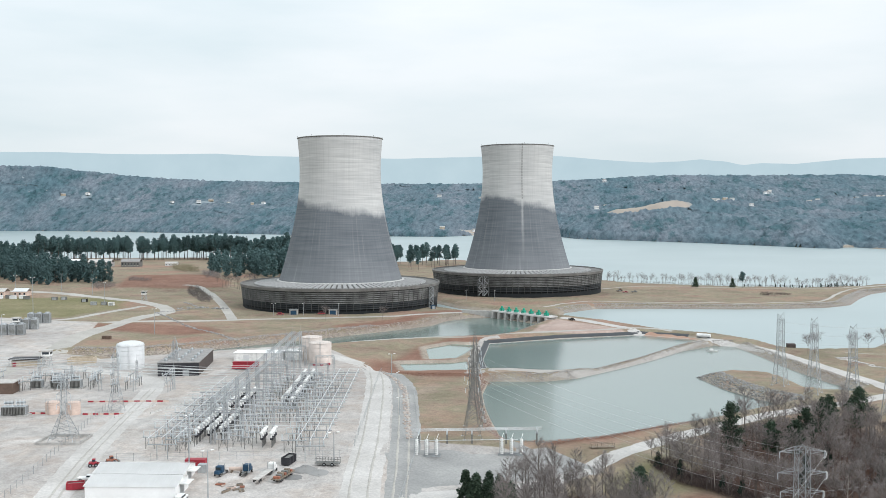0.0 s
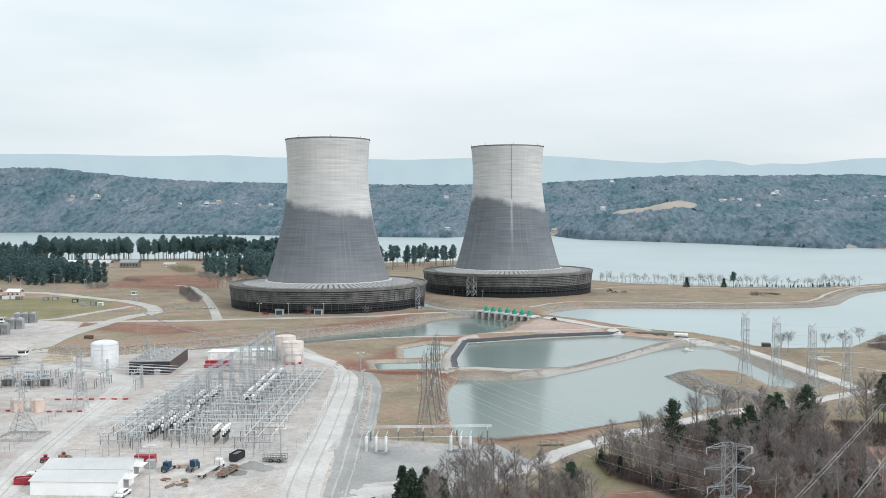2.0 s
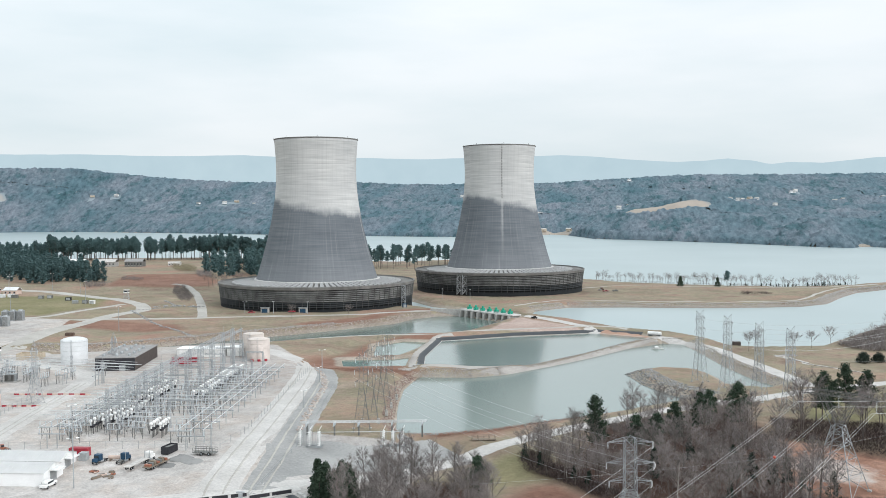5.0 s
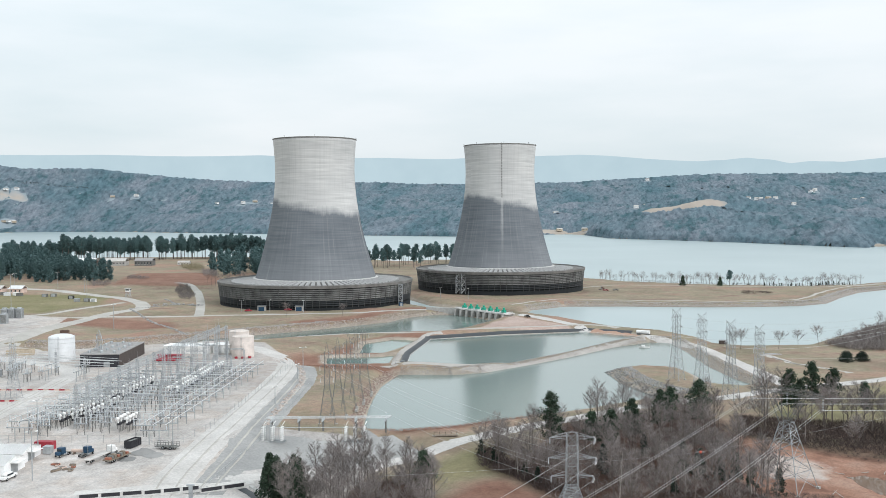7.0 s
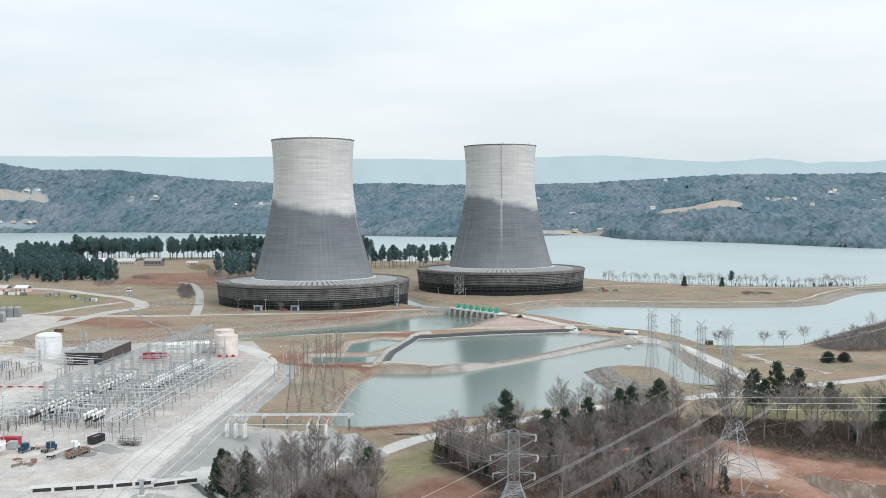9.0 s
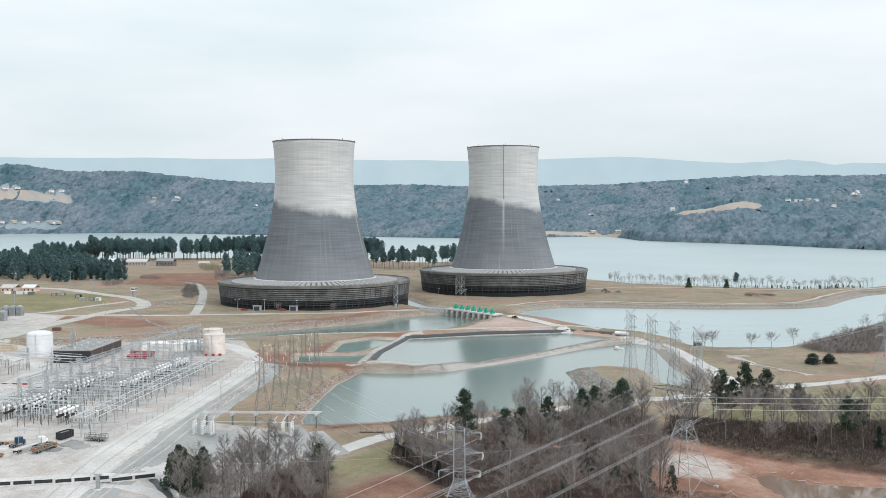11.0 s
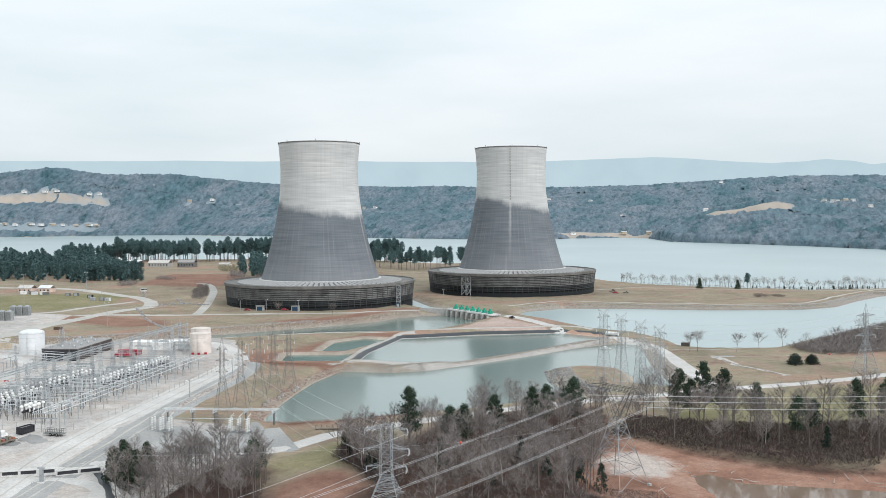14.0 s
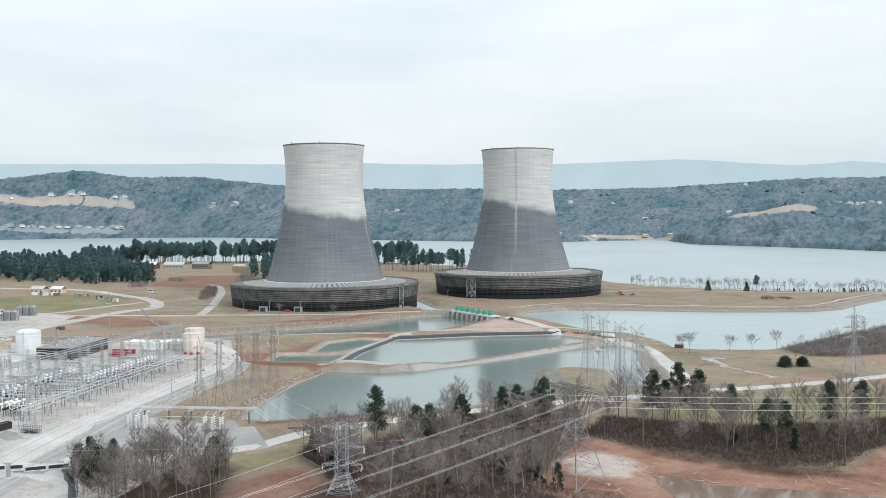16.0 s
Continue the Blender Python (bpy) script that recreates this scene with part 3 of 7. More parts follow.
# heights of the wooded hills' crest by bearing from the plant, degrees from +y
CREST_AZ = [-50, -45, -41, -38, -36, -33.5, -30, -28, -24, -20, -14, -9, -2, 5, 8, 11, 16, 19, 40]
CREST_H = [250, 250, 264, 296, 316, 284, 288, 270, 238, 222, 220, 209, 217, 244, 249, 241, 241, 226, 225]



def land(X, Y):
    """Height of the ground and the masks that colour it."""
    dry = signed(PLANT, X, Y)
    for w in WATERS:
        dry = np.minimum(dry, -signed(w, X, Y))
    far = signed(FAR_SHORE + [(3000, 6000), (-3900, 6000)], X, Y)
    yard = signed(YARD, X, Y)
    mud = signed(MUD, X, Y)
    forest = signed(FOREST, X, Y)
    pool = -signed(MUD_POOL, X, Y)
    level = 3.6 + 0.25 * fbm(X / 60, Y / 60, 3)
    level = level + (5.0 - level) * np.clip(yard / 12 + 0.5, 0, 1)
    # the yard falls gently southward and steps down to the pad by the woods
    fall = np.clip((285 - Y) * 0.043, 0, 2.4) * np.clip((X + 165) / 15, 0, 1) * np.clip((-20 - X) / 20, 0, 1)
    level = level - fall * np.clip(yard / 12 + 0.5, 0, 1)
    level = level + (1.5 - level) * np.clip(signed(PAD_LOW, X, Y) / 16 + 0.6, 0, 1)
    level = level + np.clip((X + 40) / 40, 0, 1) * np.clip((620 - Y) / 60, 0, 1) * -1.0
    level = level + np.clip((-250 - X) / 60, 0, 1) * np.clip((Y - 560) / 80, 0, 1) * 2.5
    level = level + np.clip((Y - 780) / 200, 0, 1) * 2.0 * np.clip((1250 - Y) / 200, 0, 1) * np.clip((30 - X) / 50, 0, 1)
    level = level - 0.7 * np.clip((X - 30) / 60, 0, 1) * np.clip((Y - 740) / 40, 0, 1)
    level = level + np.clip(signed(RED_EARTH, X, Y) / 25 + 0.6, 0, 1) * 3
    level = level + (2.0 - level) * np.clip(signed(LOW_BANK, X, Y) / 8 + 0.5, 0, 1)
    level = level + (1.3 - level) * np.clip(signed(LOW_CELL, X, Y) / 6 + 0.5, 0, 1)
    forest = np.minimum(forest, -signed(CLEARING, X, Y))
    level = level + np.clip(forest / 40, 0, 1) * (1.5 + 1.0 * fbm(X / 45, Y / 45, 5))
    z = np.minimum(level, np.clip(dry, -6, 100) * 0.45)
    z = np.where(mud > -30, np.minimum(z, 0.3 + np.clip(pool, -20, 200) * 0.045 + np.clip(-mud, 0, 40) * 0.25), z)
    z = np.where(pool < 0, np.minimum(z, pool * 0.15), z)
    az = np.degrees(np.arctan2(X - 60, Y))
    crest = np.interp(az, CREST_AZ, CREST_H)
    # a wooded bluff at the water, rolling country behind it, then the long crest
    inland = np.clip(far, 0, 9000)
    reach = np.maximum(4640 - np.hypot(X - 60, Y), np.clip(0.04 * inland, 8, 50))
    rise = inland / (inland + reach)
    roll = 15 * fbm(X / 560, Y / 430, 11) + 5 * fbm(X / 190, Y / 150, 12, 3)
    hill = crest * (0.2 * np.clip(far / 150, 0, 1) ** 0.8 + 0.8 * rise ** 2.1) + roll * np.clip(far / 260, 0, 1) * (1 - rise ** 3)
    hill = hill + 42 * np.exp(-((X - 300) / 230) ** 2 - ((Y - 2900) / 210) ** 2)  # the hay field's knoll
    hill = np.minimum(np.maximum(hill, 3), crest * 1.01 + 3 * fbm(az / 3, az / 7, 13))
    z = np.where(far > -60, np.maximum(np.clip(far, -8, 8) * 0.4, np.where(far > 0, hill, -5)), z)
    masks = {"sd_yard": yard, "sd_forest": forest, "sd_mud": np.minimum(mud, 200), "sd_pale": signed(DRY_MUD, X, Y), "sd_field": np.maximum.reduce([signed(p, X, Y) for p in (HAY_FIELD, BARE_RISE, HILL_FARM, INLET_LAWN)]), "sd_far": far - 7, "sd_shore": 4.0 - np.maximum(dry, -50),
             "sd_clay": np.maximum.reduce([signed(RED_EARTH, X, Y), signed(RED_BANK, X, Y), signed(RED_CLEAR, X, Y), signed(RED_FIELD, X, Y) - 4, signed(RED_SHOULDER, X, Y), signed(RED_CELLS, X, Y) + 2, signed(CANAL_BANK, X, Y) + 1]), "sd_bare": signed(GATE_CLAY, X, Y),
             "sd_green": np.maximum.reduce([signed(GREEN_A, X, Y), signed(GREEN_B, X, Y), signed(GREEN_C, X, Y)])}
    return z, masks


def steps(*spans):
    out = []
    for a, b, s in spans:
        out += list(np.arange(a, b, s))
    return np.array(out + [spans[-1][1]], float)


GX = steps((-3900, -1500, 60), (-1500, -600, 25), (-600, -320, 8), (-320, 280, 2.5), (280, 600, 12), (600, 1500, 40), (1500, 3000, 75))
GY = steps((-400, 150, 50), (150, 800, 2.5), (800, 1150, 6), (1150, 1500, 15), (1500, 3900, 22), (3900, 4760, 40))


def build_ground():
    X, Y = np.meshgrid(GX, GY)
    Z, masks = land(X, Y)
    ny, nx = X.shape
    me = bpy.data.meshes.new("ground")
    me.vertices.add(nx * ny)
    me.vertices.foreach_set("co", np.stack([X, Y, Z], -1).astype(np.float32).ravel())
    idx = np.arange(nx * ny).reshape(ny, nx)
    quads = np.stack([idx[:-1, :-1], idx[:-1, 1:], idx[1:, 1:], idx[1:, :-1]], -1).reshape(-1, 4)
    me.loops.add(quads.size)
    me.loops.foreach_set("vertex_index", quads.ravel().astype(np.int32))
    me.polygons.add(len(quads))
    me.polygons.foreach_set("loop_start", np.arange(0, quads.size, 4).astype(np.int32))
    me.polygons.foreach_set("use_smooth", np.ones(len(quads), bool))
    me.update(calc_edges=True)
    for k, v in masks.items():
        me.attributes.new(k, "FLOAT", "POINT").data.foreach_set("value", np.clip(v, -300, 300).astype(np.float32).ravel())
    me.materials.append(MAT["ground"])
    ob = new("ground", me)
    tagged(ob, "flat ground of dry winter grass, pale gravel yard and wooded hills beyond the river", "ground", kind="structure")
    return Z


GZ = build_ground()


def height(x, y):
    i = int(np.clip(np.searchsorted(GX, x) - 1, 0, len(GX) - 2))
    j = int(np.clip(np.searchsorted(GY, y) - 1, 0, len(GY) - 2))
    u, v = (x - GX[i]) / (GX[i + 1] - GX[i]), (y - GY[j]) / (GY[j + 1] - GY[j])
    return float((GZ[j, i] * (1 - u) + GZ[j, i + 1] * u) * (1 - v) + (GZ[j + 1, i] * (1 - u) + GZ[j + 1, i + 1] * u) * v)


bm = bmesh.new()
vs = [bm.verts.new(p) for p in ((-3900, -400, 0), (3000, -400, 0), (3000, 4300, 0), (-3900, 4300, 0))]
bm.faces.new(vs)
tagged(part("water", bm, "water"), "calm grey-green river mirroring the pale sky", "water", kind="structure")
for k, (poly, what) in enumerate(((CANAL, "intake canal"), (POND_NORTH, "lined settling pond"), (CELL_A, "small pond cell"), (CELL_B, "small green pond cell"), (POND_SOUTH, "broad settling pond"), (MUD_POOL, "shallow muddy pool"))):
    bm = bmesh.new()
    P = np.array(poly)
    (x0, y0), (x1, y1) = P.min(0) - 1.5, P.max(0) + 1.5
    # a sheet a little wider than the basin; the banks hide its edge
    n = len(poly)
    cx, cy = P.mean(0)
    vs = [bm.verts.new((x, y, 0.05)) for x, y in poly]
    f = bm.faces.new(vs)
    bmesh.ops.inset_region(bm, faces=[f], thickness=-1.2)
    bmesh.ops.triangulate(bm, faces=bm.faces[:])
    bmesh.ops.recalc_face_normals(bm, faces=bm.faces[:])
    if bm.faces[0].normal.z < 0:
        bmesh.ops.reverse_faces(bm, faces=bm.faces[:])
    tagged(part("pond_water", bm, "cell_water" if "cell" in what else "pool_water" if "muddy" in what else "pond_water"), "still grey-green water of the " + what, "water", kind="structure")


def ribbon(name, pts, width, mat, label, category="road", lift=0.12, step=3.0, wander=0.25, smooth=True):
    """A strip laid on the ground along a smoothed line."""
    P = [Vector((x, y, 0)) for x, y in pts]
    line = []
    for i in range(len(P) - 1):
        p0, p1, p2, p3 = P[max(i - 1, 0)], P[i], P[i + 1], P[min(i + 2, len(P) - 1)]
        n = max(2, int((p2 - p1).length / step))
        for k in range(n):
            t = k / n
            line.append(p1.lerp(p2, t) if not smooth else 0.5 * ((2 * p1) + (p2 - p0) * t + (2 * p0 - 5 * p1 + 4 * p2 - p3) * t * t + (3 * p1 - p0 - 3 * p2 + p3) * t ** 3))
    line.append(P[-1])
    bm = bmesh.new()
    rows = []
    rng = random.Random(len(pts) * 7 + int(width * 10))
    for i, p in enumerate(line):
        d = (line[min(i + 1, len(line) - 1)] - line[max(i - 1, 0)]).normalized()
        side = Vector((-d.y, d.x, 0))
        row = []
        for k in range(5):
            w = width * (k / 4 - 0.5) + (rng.uniform(-wander, wander) if k in (0, 4) else 0)
            q = p + side * w
            row.append(bm.verts.new((q.x, q.y, height(q.x, q.y) + lift - (0.1 if k in (0, 4) else 0))))
        rows.append(row)
    for a, b in zip(rows, rows[1:]):
        for k in range(4):
            bm.faces.new((a[k], b[k], b[k + 1], a[k + 1])).smooth = True
    bmesh.ops.recalc_face_normals(bm, faces=bm.faces[:])
    return tagged(part(name, bm, mat), label, category, kind="structure")


ribbon("road_causeway", [(-30, 690), (-20, 680), (5, 655), (33, 612), (62, 581), (82, 566), (95, 545), (106, 508), (118, 455), (126, 418)], 8, "gravel_road", "pale gravel road on the causeway beside the ponds")
ribbon("road_dyke", [(330, 560), (250, 505), (209, 471), (166, 434), (130, 414), (99, 389), (78, 375), (57, 358), (40, 342), (23, 324), (8, 307), (-5, 292), (-16, 277), (-32, 262), (-46, 255), (-62, 250)], 7, "gravel_road", "pale gravel road past the winter woods")
ribbon("road_yard_east", [(-58, 196), (-71, 243), (-78, 298), (-91, 385), (-99, 425), (-112, 452), (-140, 480), (-176, 492)], 11, "gravel_road", "pale gravel perimeter road round the switchyard")
ribbon("road_asphalt", [(-52, 205), (-59, 238), (-66, 292), (-76, 360), (-83, 400), (-93, 428), (-108, 446)], 10, "asphalt", "worn grey asphalt road beside a stone verge")
ribbon("road_yard_west", [(-140, 180), (-151, 229), (-167, 297), (-185, 376), (-200, 402), (-237, 421), (-275, 436)], 9, "gravel_road", "pale concrete road across the plant yard")
ribbon("road_north", [(-330, 600), (-276, 619), (-242, 634), (-207, 648), (-161, 660), (-110, 684), (-80, 705), (-50, 708)], 7, "track", "pale road along the cooling tower field")
ribbon("track_hill", [(-238, 636), (-256, 680), (-285, 745), (-328, 830), (-360, 862)], 7, "track", "pale track climbing past the tower")
ribbon("road_plant", [(-600, 815), (-482, 812), (-400, 768), (-335, 722), (-298, 668), (-303, 615), (-300, 540), (-282, 470), (-272, 410), (-280, 340)], 11, "track", "wide pale road into the plant yard")
ribbon("road_loop", [(-470, 640), (-390, 600), (-350, 616), (-335, 660), (-330, 700)], 7, "track", "narrow pale loop road beside a lawn")
ribbon("road_peninsula", [(-24, 745), (6, 790), (60, 797), (131, 797), (172, 806), (196, 815), (214, 832), (238, 885), (264, 938), (296, 978), (325, 1005)], 3.2, "track", "pale track along the peninsula shore")
ribbon("track_far_shore", [(20, 905), (60, 955), (110, 962), (165, 958), (225, 955), (280, 972), (320, 1005)], 3.0, "track", "faint pale track behind the shore trees")


# wheel lanes worn into the pale roads
for name, pts, offs in (("tyre_track", [(-58, 196), (-71, 243), (-78, 298), (-91, 385), (-99, 425)], (-3.0, 2.0)), ("tyre_track", [(-140, 180), (-151, 229), (-167, 297), (-185, 376)], (-0.6, 1.6)),
                        ("tyre_track", [(-52, 205), (-59, 238), (-66, 292), (-76, 360), (-83, 400)], (-2.5, 1.0))):
    for k, o in enumerate(offs):
        ribbon(name, [(x + o, y + (o if abs(pts[0][0] - pts[-1][0]) > 50 else 0)) for x, y in pts], 0.7, "track", "faint darker wheel track on the gravel", "track", 0.2, wander=0.2)

# ---- cooling towers ----
SHELL = [(50.3, 18.3), (47.2, 27), (44.0, 39), (40.7, 51), (37.9, 63), (35.7, 74.5), (33.9, 86), (33.0, 98), (32.7, 110), (33.1, 122), (34.2, 133.2)]


def smooth_profile(pts, n):
    r, z = np.array(pts).T
    zz = np.linspace(z[0], z[-1], n)
    coef = np.polyfit(z, r, 5)
    return [(float(np.polyval(coef, q)), float(q)) for q in zz]


def cooling_tower(x, y, z, turn, label, shell, ladder):
    t = thing("cooling_tower", x, y, z, label, "cooling tower", turn, "cooling towers")
    prof = smooth_profile(SHELL, 46)
    bm = bmesh.new()
    outer = [(r, q) for r, q in prof]
    inner = [(r - 0.8, q) for r, q in reversed(prof)]
    lathe(bm, outer + inner, 128, closed=True)
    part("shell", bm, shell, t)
    # dark access ladder up the outside, from the stain to the rim
    for r, q in [p for p in prof if p[1] > 84] if ladder else ():
        part("ladder_rung", boxes((-0.05, 0.2, -0.28, 0.28, -0.9, 0.9)), "deck_dark", t, "", Matrix.Rotation(ladder, 4, "Z") @ pose(r, 0, q))
    rt = prof[-1][0]
    bm = bmesh.new()
    lathe(bm, [(rt - 1.0, 132.9), (rt + 0.35, 132.9), (rt + 0.4, 133.6), (rt - 1.0, 133.7)], 128, False, True)
    part("rim", bm, "deck_dark", t, "dark stained rim ring")
    for k in range(8):
        a = k * math.pi / 4 + 0.3
        bm = boxes((-0.08, 0.08, -0.08, 0.08, -0.1, 0.9), (-0.2, 0.2, -0.2, 0.2, 0.9, 1.3))
        part("warning_light", bm, "steel_dark", t, "", pose(rt * math.cos(a), rt * math.sin(a), 133.6))
    # basin
    bm = bmesh.new()
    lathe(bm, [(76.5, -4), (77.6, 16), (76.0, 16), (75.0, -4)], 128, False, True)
    part("fill_wall", bm, "louver_dark", t, "dark fill behind the louvers")
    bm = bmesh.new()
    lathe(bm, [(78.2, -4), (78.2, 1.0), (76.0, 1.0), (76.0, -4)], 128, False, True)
    part("basin_wall", bm, "louver_dark", t, "dark concrete basin wall")
    rows = 9
    for k in range(rows):
        q = 2.6 + k * 1.45
        r = 77.9 + 0.115 * q
        bm = bmesh.new()
        lathe(bm, [(r - 0.9, q + 0.85), (r + 0.1, q - 0.15), (r + 0.2, q), (r - 0.8, q + 1.0)], 128, False, True)
        part("louver", bm, "louver" if k > 2 else "louver_low", t)
    bm = boxes((-0.15, 0.15, -0.14, 0.14, 0, 15.6))
    rib = part("column", bm, "louver_post", t, "", pose(0, 0, 0))
    for k in range(96):
        a = 360 * k / 96
        m = Matrix.Rotation(radians(a), 4, "Z") @ pose(77.9, 0, 0.5, 0, 6.3, 0)
        if k == 0:
            rib.matrix_basis = m
        else:
            again(rib, m)
    bm = bmesh.new()
    lathe(bm, [(78.2, 15.5), (80.2, 15.8), (80.4, 17.9), (79.2, 18.1), (78.6, 17.1), (69.5, 16.8), (69.5, 15.5)], 128, False, True)
    part("parapet", bm, "deck_dark", t, "stained parapet and walkway")
    bm = bmesh.new()
    lathe(bm, [(69.5, 16.3), (69.5, 17.0), (48.0, 19.2), (48.0, 16.3)], 128, False, True)
    part("deck", bm, "deck_dark", t, "grimy sloping concrete deck")
    bm = bmesh.new()
    lathe(bm, [(51.7, 18.3), (51.7, 19.6), (49.6, 19.9), (49.6, 18.3)], 128, False, True)
    part("ring_beam", bm, "concrete_light", t, "pale ring beam at the foot of the shell")
    # pale roof slabs fan out from the shell with dark gaps between them
    bm = bmesh.new()
    for x0, w0, x1, w1 in ((-8.6, 1.05, 8.6, 1.5),):
        lo = [bm.verts.new(p) for p in ((x0, -w0, -0.3), (x1, -w1, -0.3), (x1, w1, -0.3), (x0, w0, -0.3))]
        hi = [bm.verts.new((v.co.x, v.co.y, 0.45)) for v in lo]
        bm.faces.new(hi)
        for q in range(4):
            bm.faces.new((lo[q], lo[(q + 1) % 4], hi[(q + 1) % 4], hi[q]))
    slab = part("roof_slab", bm, "deck_light", t)
    for k in range(96):
        m = Matrix.Rotation(radians(360 * k / 96), 4, "Z") @ pose(60.6, 0, 18.2, 0, 5.85, 0)
        if k == 0:
            slab.matrix_basis = m
        else:
            again(slab, m)
    return t


def stair_tower(x, y, z, turn, h, w=3.2):
    t = thing("stair_tower", x, y, z, "galvanised open stair tower beside the basin wall", "stair tower", turn, "stair towers")
    for sx in (-1, 1):
        for sy in (-1, 1):
            bm = bmesh.new()
            bar(bm, (sx * w / 2, sy * w / 2, -0.5), (sx * w / 2, sy * w / 2, h), 0.16)
            part("post", bm, "galv", t)
    n = int(h / 3)
    for k in range(1, n + 1):
        q = h * k / n
        part("landing", boxes((-w / 2, w / 2, -w / 2, w / 2, q - 0.1, q)), "galv", t)
        bm = bmesh.new()
        s = 1 if k % 2 else -1
        bar(bm, (-s * w / 2, 0, q - h / n), (s * w / 2, 0, q), 0.3)
        bar(bm, (-s * w / 2, -w / 2, q - h / n), (s * w / 2, -w / 2, q), 0.1)
        bar(bm, (s * w / 2, w / 2, q - h / n), (-s * w / 2, w / 2, q), 0.1)
        part("stair_flight", bm, "galv", t)
    return t


T1, T2 = (-187.5, 757.0), (-48.5, 898.0)
cooling_tower(*T1, 4.2, 0, "huge hyperbolic concrete cooling tower stained dark below, on a louvred basin", "shell_1", None)
cooling_tower(*T2, 6.3, 40, "huge hyperbolic cooling tower with a pale leak streak, louvred basin", "shell_2", -2.11)
stair_tower(-110.5, 732, 4.0, 18, 16)
stair_tower(-78.5, 824.5, 5.5, 22, 17)
stair_tower(-73.5, 823.0, 5.5, 22, 17)

# ---- lattice towers and wires ----


def mesh_lattice(bm, levels, r=0.09, brace=0.05):
    """Square lattice body; levels: (z, half width)."""
    for (z0, w0), (z1, w1) in zip(levels, levels[1:]):
        c0 = [Vector((sx * w0, sy * w0, z0)) for sx, sy in ((-1, -1), (1, -1), (1, 1), (-1, 1))]
        c1 = [Vector((sx * w1, sy * w1, z1)) for sx, sy in ((-1, -1), (1, -1), (1, 1), (-1, 1))]
        for i in range(4):
            j = (i + 1) % 4
            bar(bm, c0[i], c1[i], r, r, 4)
            bar(bm, c0[i], c1[j], brace, brace, 3)
            bar(bm, c0[j], c1[i], brace, brace, 3)
            bar(bm, c1[i], c1[j], brace, brace, 3)


def arm_mesh(bm, z, root, reach, drop=0.9, r=0.06, side=1):
    for s in (side,):
        tip = Vector((s * reach, 0, z))
        for sy in (-1, 1):
            a, b = Vector((s * root, sy * root, z + drop)), Vector((s * root, sy * root, z - 0.15))
            bar(bm, a, tip, r, r, 4)
            bar(bm, b, tip, r, r, 4)
            for k in (0.3, 0.6):
                bar(bm, a.lerp(tip, k), b.lerp(tip, k + 0.15), r * 0.7, r * 0.7, 3)


def insulator(bm, top, length, r=0.14):
    top = Vector(top)
    n = 7
    for k in range(n):
        z = top.z - length * (k + 0.5) / n
        bar(bm, (top.x, top.y, z - 0.05), (top.x, top.y, z + 0.05), r, r, 6)
    bar(bm, top, top - Vector((0, 0, length)), 0.03, 0.03, 3)


def lattice_pylon(x, y, h, base, arms, turn, label, group="transmission towers", mat="galv", thick=1.0, loops=False, mast=0.85, horns=0.0):
    """arms: rows of (height, reach)."""
    g = height(x, y)
    t = thing("transmission_tower", x, y, g - 0.3, label, "pylon", turn, group)
    waist = arms[0][0] - 2.5
    n = 6
    lv = [(waist * (1 - (1 - k / n) ** 1.25), base + (mast - base) * (1 - (1 - k / n) ** 1.25)) for k in range(n + 1)]
    bm = bmesh.new()
    mesh_lattice(bm, lv, 0.12 * thick, 0.06 * thick)
    part("body", bm, mat, t)
    bm = bmesh.new()
    top = arms[-1][0] + 0.9
    m = 5
    mesh_lattice(bm, [(waist + (top - waist) * k / m, mast - 0.15 * k / m) for k in range(m + 1)], 0.1 * thick, 0.05 * thick)
    for sx in (-1, 1):
        for sy in (-1, 1):
            bar(bm, (sx * (mast - 0.15), sy * (mast - 0.15), top), (sx * horns, 0, h), 0.08 * thick, 0.05 * thick, 4)
            if horns:
                bar(bm, (-sx * (mast - 0.15), sy * (mast - 0.15), top), (sx * horns, 0, h), 0.06 * thick, 0.05 * thick, 4)
    part("mast", bm, mat, t)
    for z, reach in arms:
        for s in (-1, 1):
            bm = bmesh.new()
            arm_mesh(bm, z, mast - 0.1, reach, 0.9, 0.07 * thick, s)
            part("cross_arm", bm, mat, t)
            bm = bmesh.new()
            insulator(bm, (s * reach, 0, z), 1.6)
            part("insulator", bm, "porcelain", t)
            if loops and s > 0:
                bm = bmesh.new()
                for k in range(7):
                    p, q = [Vector((s * (reach - 0.3 + 0.6 * math.sin(u)), -0.2, z + 0.3 - 2.0 * (1 - math.cos(u)) / 2)) for u in (k * 0.45, (k + 1) * 0.45)]
                    bar(bm, p, q, 0.08, 0.08, 5)
                part("jumper", bm, "white", t, "curved white jumper loop")
    for sx in (-1, 1):
        for sy in (-1, 1):
            part("footing", boxes((sx * base - 0.5, sx * base + 0.5, sy * base - 0.5, sy * base + 0.5, -0.6, 0.45)), "concrete", t)
    return t


